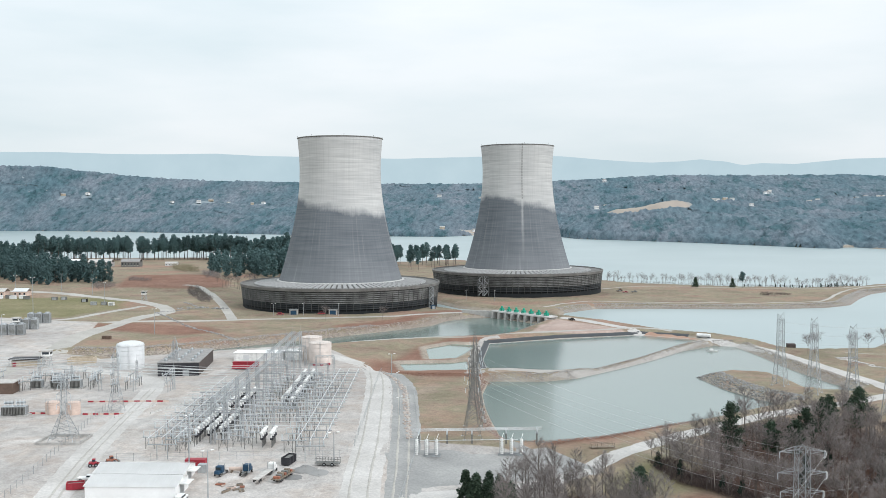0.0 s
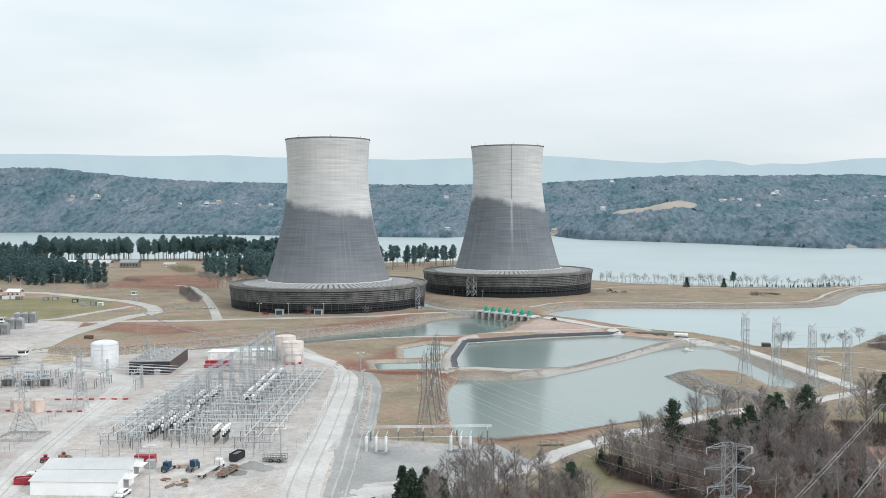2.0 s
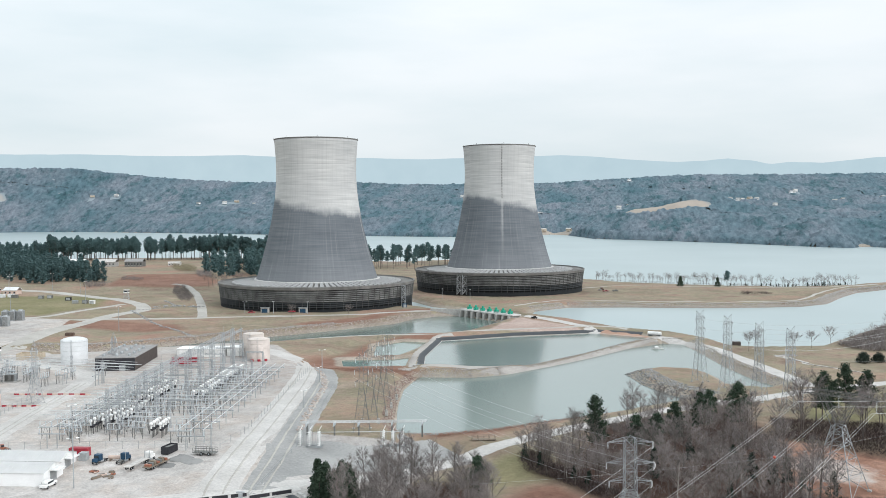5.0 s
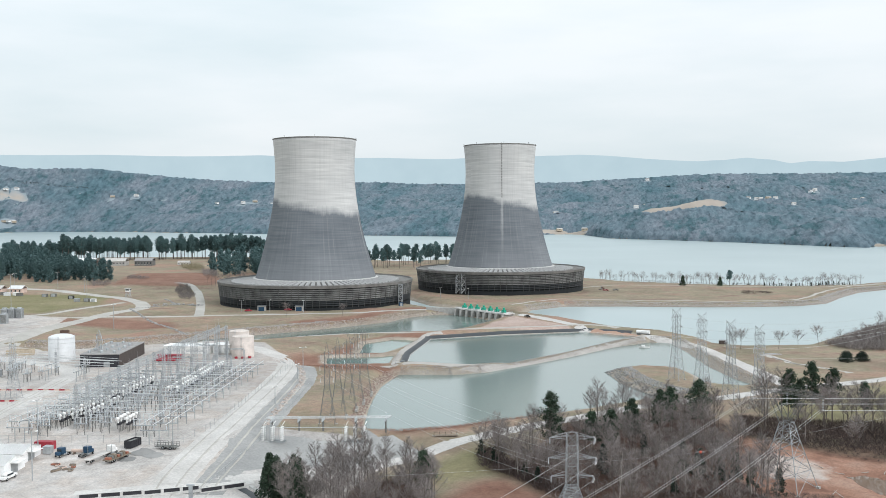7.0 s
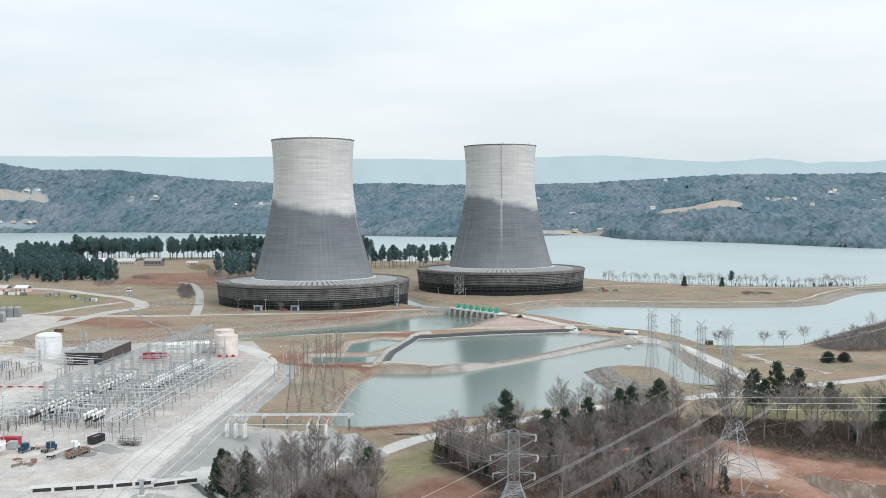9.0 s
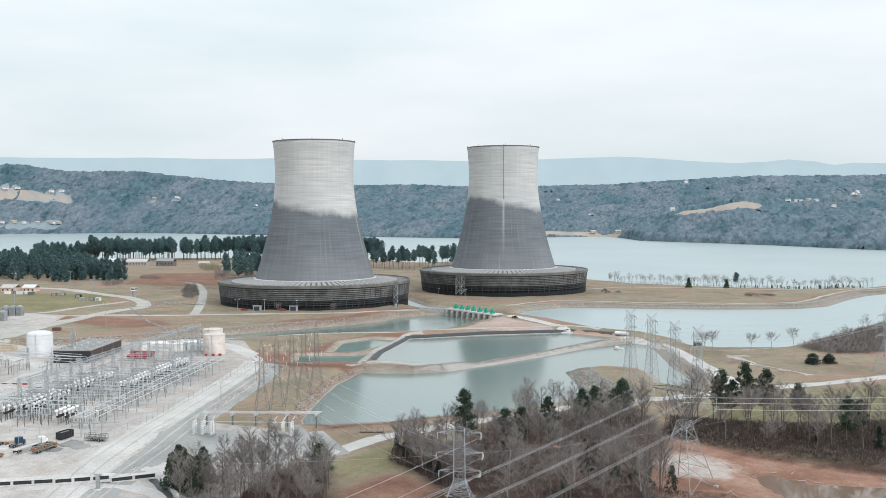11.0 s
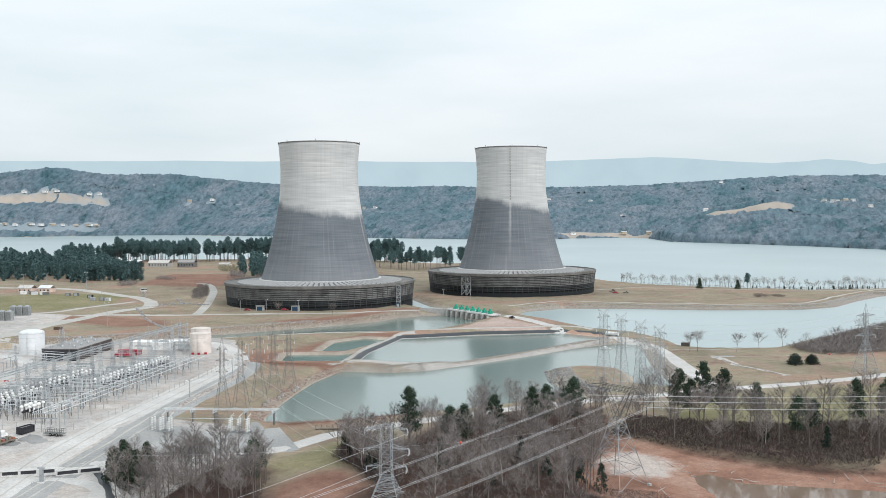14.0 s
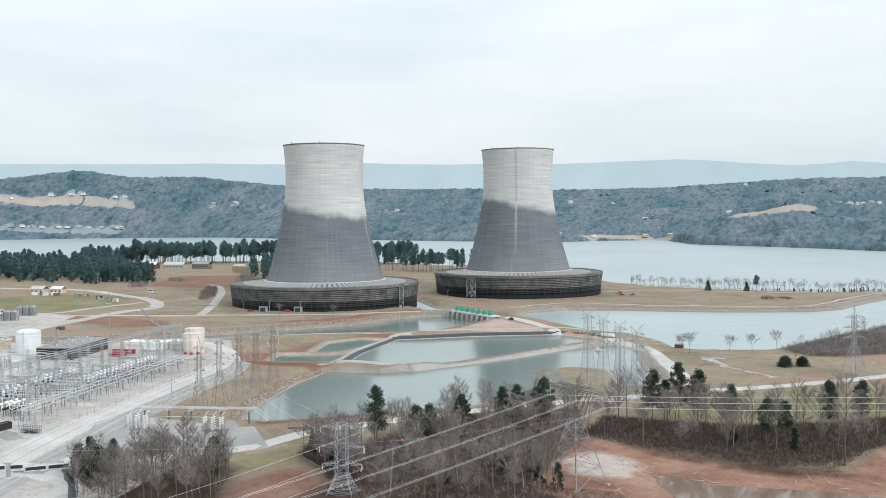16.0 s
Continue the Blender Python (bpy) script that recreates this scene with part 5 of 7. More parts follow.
plant_joined("thicket", LITE, scatter([(-330, 850), (-290, 842), (-280, 870), (-320, 905)], 22, 23, 4), 23, 0.6, 0.9, "grey leafless thicket beside the hill track")
seeds_done(LITE + BROAD + ROUND + BARE + PALE + PINES + YOUNG + FARPINE + DENSE + CEDARS)


PHI = (1 + 5 ** 0.5) / 2
ICO_V = np.array([(-1, PHI, 0), (1, PHI, 0), (-1, -PHI, 0), (1, -PHI, 0), (0, -1, PHI), (0, 1, PHI), (0, -1, -PHI), (0, 1, -PHI), (PHI, 0, -1), (PHI, 0, 1), (-PHI, 0, -1), (-PHI, 0, 1)]) / 1.9
ICO_F = np.array([[int(c, 16) for c in f] for f in "0b5 051 017 07a 0ab 159 5b4 ba2 a76 718 394 342 326 368 389 495 24b 62a 867 981".split()])


def clumps(name, pts, size, squash, mat, label, category, seed, rough=0.3, smooth=False):
    """Lumpy little solids at the points, all in one mesh."""
    rng = np.random.RandomState(seed)
    n = len(pts)
    v = ICO_V[None] * (1 + rng.uniform(-rough, rough, (n, 12, 1)))
    a = rng.uniform(0, 6.28, n)
    c, s = np.cos(a)[:, None], np.sin(a)[:, None]
    v = np.stack([v[..., 0] * c - v[..., 1] * s, v[..., 0] * s + v[..., 1] * c, v[..., 2] * squash], -1)
    v = v * (size * rng.uniform(0.65, 1.35, n))[:, None, None] + np.asarray(pts)[:, None]
    f = ICO_F[None] + 12 * np.arange(n)[:, None, None]
    return stuff(name, v.reshape(-1, 3), f.reshape(-1, 3), mat, label, category, smooth)


def ground_points(poly, spacing, seed, up=0.0):
    P = np.array(poly, float)
    rng = np.random.RandomState(seed)
    gx, gy = np.meshgrid(np.arange(P[:, 0].min(), P[:, 0].max(), spacing), np.arange(P[:, 1].min(), P[:, 1].max(), spacing))
    gx = (gx + rng.uniform(-0.5, 0.5, gx.shape) * spacing).ravel()
    gy = (gy + rng.uniform(-0.5, 0.5, gy.shape) * spacing).ravel()
    keep = signed(poly, gx, gy) > 0
    gx, gy = gx[keep], gy[keep]
    return np.stack([gx, gy, land(gx, gy)[0] + up], -1)

# ---- distance: wooded far bank and the blue ridge ----


def crowns(name, p, radius, tall, k, leaf, mat, label, seed):
    """Loose rounded crowns of many small sprays each, in one mesh."""
    rng = np.random.RandomState(seed)
    n = len(p) * k
    d = rng.normal(0, 1, (n, 3))
    d *= (rng.uniform(0.35, 1.0, n) / np.linalg.norm(d, axis=1))[:, None]
    size = np.repeat(rng.uniform(0.7, 1.25, len(p)), k)[:, None]
    c = np.repeat(p, k, 0) + d * size * np.array([radius, radius, tall])
    u = rng.normal(0, 1, (n, 3))
    u *= (leaf * rng.uniform(0.5, 1.2, n) / np.linalg.norm(u, axis=1))[:, None]
    w = np.cross(u, rng.normal(0, 1, (n, 3)))
    w *= (leaf * rng.uniform(0.4, 0.9, n) / np.maximum(np.linalg.norm(w, axis=1), 1e-6))[:, None]
    v = np.stack([c + u, c + w, c - u, c - w], 1).reshape(-1, 3)
    return stuff(name, v, np.arange(len(v)).reshape(-1, 4), mat, label, "woods")


def canopy(name, lo, hi, sp, seed):
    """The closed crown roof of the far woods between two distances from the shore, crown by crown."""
    rng = np.random.RandomState(seed)
    gx, gy = np.meshgrid(np.arange(-3700, 2100, sp), np.arange(1750, 4790, sp))
    x = gx + rng.uniform(-0.4, 0.4, gx.shape) * sp
    y = gy + rng.uniform(-0.4, 0.4, gy.shape) * sp
    ang = np.degrees(np.arctan2(x - 60, y))
    view = (ang > -44) & (ang < 24) & (np.hypot(x - 60, y) < 4720)
    idx = np.where(view)
    x, y = x[idx], y[idx]
    d = signed(FAR_SHORE + [(3000, 6000), (-3700, 6000)], x, y)
    near = (d > lo - 2 * sp) & (d < hi + 2 * sp)
    tall = 9.0 + 4.0 * fbm(x / 45, y / 70, 22, 3) + rng.uniform(-2.6, 2.6, len(x))
    tall *= np.clip((d + 10) / 5, 0, 1)
    for clear in (HAY_FIELD, BARE_RISE, HILL_FARM, INLET_LAWN):
        inside = signed(clear, x, y)
        tall = np.where(inside > 0, -3.0, tall * np.clip(-inside / 14, 0, 1))
    for hx, hy, r in HOMES:
        away = np.hypot(x - hx, (y - hy + 0.8 * r) / 1.8) - r
        tall = np.where(away < 0, -3.0, tall * np.clip(away / 12, 0, 1))
    z = np.where(near, land(x, y)[0] + tall, 0)
    number = np.full(gx.shape, -1)
    number[idx] = np.where(near, np.arange(len(x)), -1)
    q = np.stack([number[:-1, :-1], number[:-1, 1:], number[1:, 1:], number[1:, :-1]], -1).reshape(-1, 4)
    q = q[(q >= 0).all(1)]
    dm = d[q].mean(1)
    q = q[(dm > lo) & (dm < hi)]
    used, q = np.unique(q, return_inverse=True)
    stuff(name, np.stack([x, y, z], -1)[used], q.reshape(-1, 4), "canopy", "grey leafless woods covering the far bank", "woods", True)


def far_woods():
    for k, (lo, hi, sp) in enumerate(((-10, 260, 5.0), (260, 1300, 7.0), (1300, 2900, 9.5))):
        canopy("far_winter_woods", lo, hi, sp, 40 + k)


far_woods()
RIDGE_AZ = [-48, -40, -36, -32, -29, -26, -23, -20.5, -15, -13, -9.6, -4.7, -1.5, 0.5, 3.7, 5.3, 6.9, 8.1, 9.5, 10.4, 11.5, 13.2, 14.5, 16, 18, 30]
RIDGE_H = [340, 347, 351, 356, 360, 357, 359, 365, 351, 356, 347, 358, 363, 352, 329, 320, 325, 334, 322, 302, 310, 303, 312, 324, 326, 320]


def ridge():
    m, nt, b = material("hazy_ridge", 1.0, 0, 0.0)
    # distance haze is painted on the ridge as an even pale blue emission
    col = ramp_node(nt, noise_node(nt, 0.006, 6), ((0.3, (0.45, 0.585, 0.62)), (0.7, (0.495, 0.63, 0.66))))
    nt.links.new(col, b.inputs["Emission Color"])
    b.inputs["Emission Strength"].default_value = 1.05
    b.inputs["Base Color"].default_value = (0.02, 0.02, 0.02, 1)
    bm = bmesh.new()
    prev = None
    for k in range(261):
        az = -48 + 78 * k / 260
        h = float(np.interp(az, RIDGE_AZ, RIDGE_H)) + 2.0 * float(fbm(np.array([az / 6]), np.array([0.3]), 31)[0])
        x, y = 60 + 4900 * math.sin(radians(az)), 4900 * math.cos(radians(az))
        col_ = [bm.verts.new((x, y, z)) for z in (-40, h)]
        if prev:
            bm.faces.new((prev[0], col_[0], col_[1], prev[1]))
        prev = col_
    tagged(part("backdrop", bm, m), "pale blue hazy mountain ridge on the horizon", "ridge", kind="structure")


ridge()


def house(x, y, w, d, h, turn, wall, roof, label, group="far houses", z=None):
    t = thing("house", x, y, (height(x, y) if z is None else z) - 0.3, label, "house", turn, group)
    part("wall", boxes((-w / 2, w / 2, -d / 2, d / 2, -1, h)), wall, t)
    bm = bmesh.new()
    e = 0.5
    rows = []
    for yy, zz in ((-d / 2 - e, h), (0, h + d * 0.28), (d / 2 + e, h)):
        rows.append([bm.verts.new((s * (w / 2 + e), yy, zz + o)) for o in (0, 0.35) for s in (-1, 1)])
    for a, b in zip(rows, rows[1:]):
        for i, j in ((0, 1), (3, 2)):
            bm.faces.new((a[i], a[j], b[j], b[i]))
        bm.faces.new((a[0], b[0], b[2], a[2]))
        bm.faces.new((a[1], a[3], b[3], b[1]))
    for a in (rows[0], rows[-1]):
        bm.faces.new((a[0], a[1], a[3], a[2]))
    bmesh.ops.recalc_face_normals(bm, faces=bm.faces[:])
    part("roof", bm, roof, t)
    n = max(2, int(w / 4))
    for k in range(n):
        xx = -w / 2 + w * (k + 0.5) / n
        win = part("window", boxes((xx - 0.7, xx + 0.7, -d / 2 - 0.06, -d / 2 + 0.05, h * 0.35, h * 0.75)), "glass", t)
        part("sill", boxes((xx - 0.85, xx + 0.85, -d / 2 - 0.14, -d / 2 + 0.04, h * 0.31, h * 0.345)), "white", win)
    return t


rr = random.Random(8)
for x, y, r in HOMES:
    for k in range(1 if r < 18 else 2):
        w = rr.uniform(13, 20)
        house(x + rr.uniform(-0.3, 0.3) * r * k * 3, y + rr.uniform(-4, 4), w, rr.uniform(9, 12), rr.uniform(5.5, 7.5), rr.uniform(-40, 40), rr.choice(("white", "roof_white", "white", "brass_tan")), rr.choice(("roof_grey", "roof_dark", "concrete")),
              "pale house among the bare trees of the far bank", z=height(x, y) + 2.0)
ribbon("drive_far", DRIVE_FAR, 6, "concrete_light", "pale curved drive on the wooded hill", "drive", 1.5, step=12)

# ---- banks of loose stone ----


def stone_band(name, pts, width, size, mat, label, seed, density=1.0, out=0.0):
    """Boulders strewn along a line."""
    rng = np.random.RandomState(seed)
    P = np.array(pts, float)
    rows = []
    for (x0, y0), (x1, y1) in zip(P, P[1:]):
        L = math.hypot(x1 - x0, y1 - y0)
        n = int(L * width / (size * size) * 0.55 * density)
        t, w = rng.uniform(0, 1, n), rng.uniform(-0.5, 0.5, n) * width + out
        rows.append(np.stack([x0 + (x1 - x0) * t - (y1 - y0) / L * w, y0 + (y1 - y0) * t + (x1 - x0) / L * w], -1))
    q = np.concatenate(rows)
    z = land(q[:, 0], q[:, 1])[0]
    q, z = q[z > -0.6], z[z > -0.6]
    return clumps(name, np.column_stack([q, z + size * 0.1]), size * 0.62, 0.6, mat, label, "riprap", seed, 0.38)


stone_band("canal_riprap", CANAL[:11], 9, 0.7, "stone", "tan riprap boulders lining the canal bank", 41, out=4)
stone_band("canal_riprap", CANAL[:7], 7, 0.6, "stone_dyke", "grey riprap boulders on the upper canal bank", 42, 0.7, out=11)
stone_band("canal_riprap", [(-28, 662), (-45, 606), (-59, 590), (-80, 584), (-113, 570), (-132, 558), (-155, 539), (-172, 529)], 4, 0.6, "stone_grey", "grey riprap along the canal's plant side", 43, 0.7, out=2)
stone_band("bay_riprap", SHORE[15:27], 11, 0.55, "stone_dyke", "pale riprap sloping to the bay", 44, 0.9, out=6)
stone_band("bay_waterline", SHORE[15:27], 3.5, 0.4, "stone", "tan gravel strip at the bay's waterline", 54, 1.0, out=1)
stone_band("islet_riprap", [(94, 426), (91, 451), (86, 466), (66, 471), (49, 455)][3:], 5, 1.0, "stone_grey", "grey riprap at the spit's tip", 45, out=0)
stone_band("islet_riprap", [(49, 455), (56, 426), (65, 406), (73, 395), (80, 390)], 13, 0.6, "stone_grey", "grey riprap slope of the grassy spit", 46, 1.0, out=6)
stone_band("dyke_riprap", POND_SOUTH[:8], 8, 0.34, "stone_dyke", "grey riprap on the dyke between ponds", 47, 0.8, out=3.5)
stone_band("dyke_riprap", POND_SOUTH[7:12], 9, 0.34, "stone_dyke", "grey riprap below the causeway road", 48, 0.8, out=4)
stone_band("pond_riprap", [(-33, 318), (-38, 329), (-43, 356), (-46, 376), (-49, 403), (-48, 432)], 4.5, 0.5, "stone_red", "rust-brown riprap on the pond's grassy bank", 49, 0.8, out=3)
stone_band("verge_stones", [(-67, 304), (-80, 386), (-88, 412), (-100, 438)], 2.4, 0.8, "stone", "pale boulders edging the asphalt road", 50, 1.2)
stone_band("rock_line", [(-311, 734), (-285, 700), (-303, 659), (-256, 599), (-225, 564), (-196, 531)], 2.2, 0.9, "stone_grey", "line of grey boulders across the field", 51, 1.0)
stone_band("rock_line", [(-300, 690), (-280, 705), (-265, 700)], 8, 1.6, "stone_grey", "heap of grey boulders beside the road", 52, 0.6)


# ---- undergrowth ----
def brush(name, poly, spacing, seed, size, mat, label, clear=True):
    p = ground_points(poly, spacing, seed, 0.1)
    if clear:
        p = p[(signed(MUD, p[:, 0], p[:, 1]) < 0) & (signed(CLEARING, p[:, 0], p[:, 1]) < 0)]
    rng = np.random.RandomState(seed)
    n, k = len(p), 20
    base = np.repeat(p, k, 0) + np.column_stack([rng.normal(0, size * 0.35, (n * k, 2)), np.zeros(n * k)])
    lean = rng.normal(0, size * 0.75, (n * k, 2))
    tip = base + np.column_stack([lean, rng.uniform(0.4, 1.2, n * k) * size])
    side = np.column_stack([rng.normal(0, size * 0.02, (n * k, 2)), np.zeros(n * k)]) + np.array([size * 0.012, 0, 0])
    mid = (base + tip) / 2 + np.column_stack([rng.normal(0, size * 0.3, (n * k, 2)), np.zeros(n * k)])
    v = np.stack([base, mid + side, tip, mid - side], 1).reshape(-1, 3)
    f = np.arange(len(v)).reshape(-1, 4)
    return stuff(name, v, f, mat, label, "undergrowth")


brush("undergrowth", FOREST[:18] + [(240, 200), (60, 200)], 1.5, 61, 0.7, "brush", "tangled brown winter undergrowth below the trees")
brush("undergrowth", EDGE, 1.1, 73, 1.5, "brush", "dark tangled thicket at the clearing's edge", False)
brush("undergrowth", WOOD_C, 1.25, 62, 1.5, "brush", "dense grey-brown thicket at the mud's edge")
brush("undergrowth", WOOD_B, 3.6, 64, 1.5, "twigs", "grey saplings and thicket between the trunks")
brush("undergrowth", WOOD_A, 2.2, 65, 1.0, "brush", "grey saplings at the yard's edge")
brush("undergrowth", [(60, 215), (100, 222), (120, 240), (116, 254), (106, 260), (94, 258), (84, 264), (60, 245)], 1.1, 66, 0.8, "brush", "brown brambles beside the mud", False)
brush("undergrowth", [(62, 245), (84, 250), (88, 272), (86, 300), (70, 290)], 1.6, 70, 0.8, "rust_leaves", "rust-red brambles under the trees")
brush("shore_reeds", RED_BANK, 1.0, 67, 0.7, "rust_leaves", "rust-brown reeds on the pond bank")
brush("shore_reeds", RED_SHOULDER, 1.1, 68, 0.5, "rust_leaves", "rust-brown weeds on the dyke's shoulder")
brush("shore_brush", [(170, 548), (205, 605), (245, 668), (330, 730), (430, 740), (430, 600), (300, 560), (240, 560), (200, 528), (180, 525)], 2.2, 69, 3.0, "twigs", "grey thicket on the hillside above the bay")

fringe = ground_points(SHORE_STRIP, 4.2, 71, 1.2)
crowns("shore_thicket", fringe, 1.9, 1.6, 22, 0.3, "twigs", "grey leafless thicket along the peninsula shore", 72)
# brushy thickets beside the roads behind the tower and on the peninsula
for k, (name, mat, poly, tall, label) in enumerate((
        ("roadside_thicket", "twigs", [(-350, 840), (-340, 842), (-300, 768), (-290, 738), (-298, 738), (-325, 785)], 1.9, "dark leafless thicket along the sloping road"),
        ("wood_edge_thicket", "twigs", [(-452, 868), (-425, 862), (-424, 842), (-446, 846)], 3.4, "grey-brown thicket at the evergreen wood's edge"),
        ("verge_thicket", "twigs", [(-436, 916), (-410, 906), (-410, 894), (-434, 900)], 2.4, "brown brush on the verge behind the yard"),
        ("pale_thicket", "twigs", [(-392, 990), (-372, 988), (-354, 945), (-366, 940)], 4.0, "pale grey leafless thicket beside the evergreens"),
        ("yellow_thicket", "straw_twigs", [(-496, 1160), (-470, 1155), (-428, 1085), (-440, 1070), (-468, 1108)], 4.4, "yellowish winter shrubs before the pine row"),
        ("peninsula_brush", "brush", [(170, 886), (182, 886), (184, 874), (172, 872)], 1.9, "brown leafless shrubs on the peninsula grass"),
        ("peninsula_brush", "brush", [(186, 890), (196, 890), (198, 880), (188, 878)], 1.3, "low brown brush on the peninsula grass"))):
    crowns(name, ground_points(poly, 3.4, 81 + k, tall * 0.7), 2.4, tall, 120, 0.2, mat, label, 91 + k)

# ---- dykes, liner and shore works ----
ribbon("road_pond_north", [(-176, 510), (-150, 540), (-125, 556), (-95, 572), (-58, 576), (-20, 594), (38, 618), (58, 606)], 5, "track", "pale gravel track between canal and pond", wander=0.5)
ribbon("dyke_crest", [(-60, 446), (-40, 449), (-14, 450), (2, 462), (20, 488), (38, 520), (56, 552), (74, 575)], 11, "dyke", "grey gravel crest of the dyke between ponds", "dyke", wander=0.6)
ribbon("dyke_crest_west", [(-54, 456), (-58, 475), (-60, 500), (-60, 530), (-59, 562), (-50, 571)], 4, "dyke", "pale gravel crest between the pond cells", "dyke", wander=0.5)
ribbon("pond_liner", [(-51.8, 462), (-57, 498), (-57, 561.5), (-14, 587), (38, 610), (66, 596)], 3.6, "liner", "dark plastic liner on the pond's upper bank", "liner", 0.12, wander=0.1, smooth=False)
ribbon("liner_edge", [(-50, 463), (-55, 498), (-55, 560), (-13, 584.3), (38, 607.3), (70, 589.5)], 0.35, "concrete", "pale kerb along the pond liner", "kerb", 0.25, wander=0.05, smooth=False)
ribbon("clay_ramp", [(40, 606), (60, 593), (70, 585)], 8, "clay", "bare orange clay ramp beside the pond", "ramp", 0.2, wander=1.0)
ribbon("pad_asphalt", [(-68, 274), (-48, 281), (-30, 288), (-16, 298)], 38, "asphalt", "worn asphalt pad beside the capacitor banks", "pavement", 0.08)


def cyl(r, z0, z1, n=24, dome=0.0):
    bm = bmesh.new()
    prof = [(r, z0), (r, z1)]
    if dome:
        prof += [(r * math.cos(a), z1 + dome * math.sin(a)) for a in (0.35, 0.7, 1.05, 1.35)]
    rings = lathe(bm, prof, n)
    cap(bm, rings[-1])
    return bm


def gate_house():
    a, b = Vector((-57, 699, 0)), Vector((-18, 663, 0))
    d = (b - a).normalized()
    turn = math.degrees(math.atan2(d.y, d.x))
    L = (b - a).length
    t = thing("intake_gate", a.x, a.y, 0, "concrete intake gate with green hoists across the canal", "gate structure", turn)
    part("deck", bevelled(boxes((-2, L + 2, -4.5, 4.5, 4.6, 5.6)), 0.1), "concrete_light", t)
    for k in range(9):
        x = L * k / 8
        bm = boxes((x - 0.7, x + 0.7, -6.5, 4.2, -4, 4.6))
        part("pier", bm, "concrete", t)
        if k < 8:
            part("gate_leaf", boxes((x + 0.7, x + L / 8 - 0.7, -1.2, -0.8, -3, 3.6)), "dark_clad", t, "dark steel gate leaf")
    for k in range(7):
        x = L * (k + 0.6) / 7.2
        h = part("hoist", bevelled(boxes((x - 1.3, x + 1.3, -1.3, 1.3, 5.6, 7.6), (x - 0.6, x + 0.6, -2.2, -1.3, 5.6, 6.8)), 0.12), "green", t, "bright green gate hoist")
        bm = cyl(0.8, 7.6, 8.9, 10, 0.3)
        part("motor", bm, "green", h, "", pose(x, 0, 0))
    for s in (-1, 1):
        bm = bmesh.new()
        for k in range(17):
            bar(bm, (L * k / 16, s * 4.3, 5.6), (L * k / 16, s * 4.3, 6.7), 0.06)
        for z in (6.2, 6.7):
            bar(bm, (0, s * 4.3, z), (L, s * 4.3, z), 0.06)
        part("railing", bm, "galv", t)


gate_house()
t = thing("abutment", -72, 700, 0, "grey concrete retaining wall beside the intake", "wall", -8)
part("wall", boxes((-12, 14, -1, 1, -3, 5.2)), "concrete", t)

t = thing("pier", 113, 546, 0, "low dark timber pump pier reaching into the bay", "pier", 176)
part("deck", boxes((0, 13, -1.2, 1.2, 1.7, 2.1)), "dark_clad", t)
for k in range(4):
    for s in (-1, 1):
        bm = bmesh.new()
        bar(bm, (1 + 3.8 * k, s * 1.0, -4), (1 + 3.8 * k, s * 1.0, 1.7), 0.18)
        part("post", bm, "timber", t)
part("pump_shed", bevelled(boxes((-4, 0.5, -2.2, 2.2, -1, 4.4)), 0.08), "side_clad", t, "small dark pump shed")


def wheel(parent, x, y, r=0.5, w=0.32):
    bm = bmesh.new()
    rings = lathe(bm, [(r * 0.5, -w / 2), (r, -w / 2), (r, w / 2), (r * 0.5, w / 2)], 12, False, True)
    o = part("wheel", bm, "black", parent, "", pose(x, y, r, 90, 0, 0))
    bm = bmesh.new()
    rg = lathe(bm, [(r * 0.52, -w * 0.4), (r * 0.52, w * 0.4)], 10)
    cap(bm, rg[0])
    cap(bm, rg[1])
    part("rim", bm, "galv", o)


def car(x, y, turn, mat, label, pickup=False, s=1.0):
    t = thing("pickup_truck" if pickup else "car", x, y, height(x, y) + 0.12, label, "car", turn, "parked vehicles")
    L, W = 5.4 * s, 1.95 * s
    bm = boxes((-L / 2, L / 2, -W / 2, W / 2, 0.45, 1.05 * s))
    part("body", bevelled(bm, 0.12), mat, t)
    x0, x1 = (-0.2, 1.3) if pickup else (-1.7, 1.1)
    cabin = part("cabin", bevelled(boxes((x0 * s, x1 * s, -W / 2 + 0.1, W / 2 - 0.1, 1.05 * s, 1.75 * s)), 0.18), mat, t)
    part("windows", boxes((x0 * s + 0.15, x1 * s - 0.15, -W / 2 + 0.07, W / 2 - 0.07, 1.15 * s, 1.6 * s)), "glass", cabin)
    for sx in (-1, 1):
        for sy in (-1, 1):
            wheel(t, sx * L * 0.31, sy * (W / 2 - 0.12), 0.38 * s, 0.25)
    return t


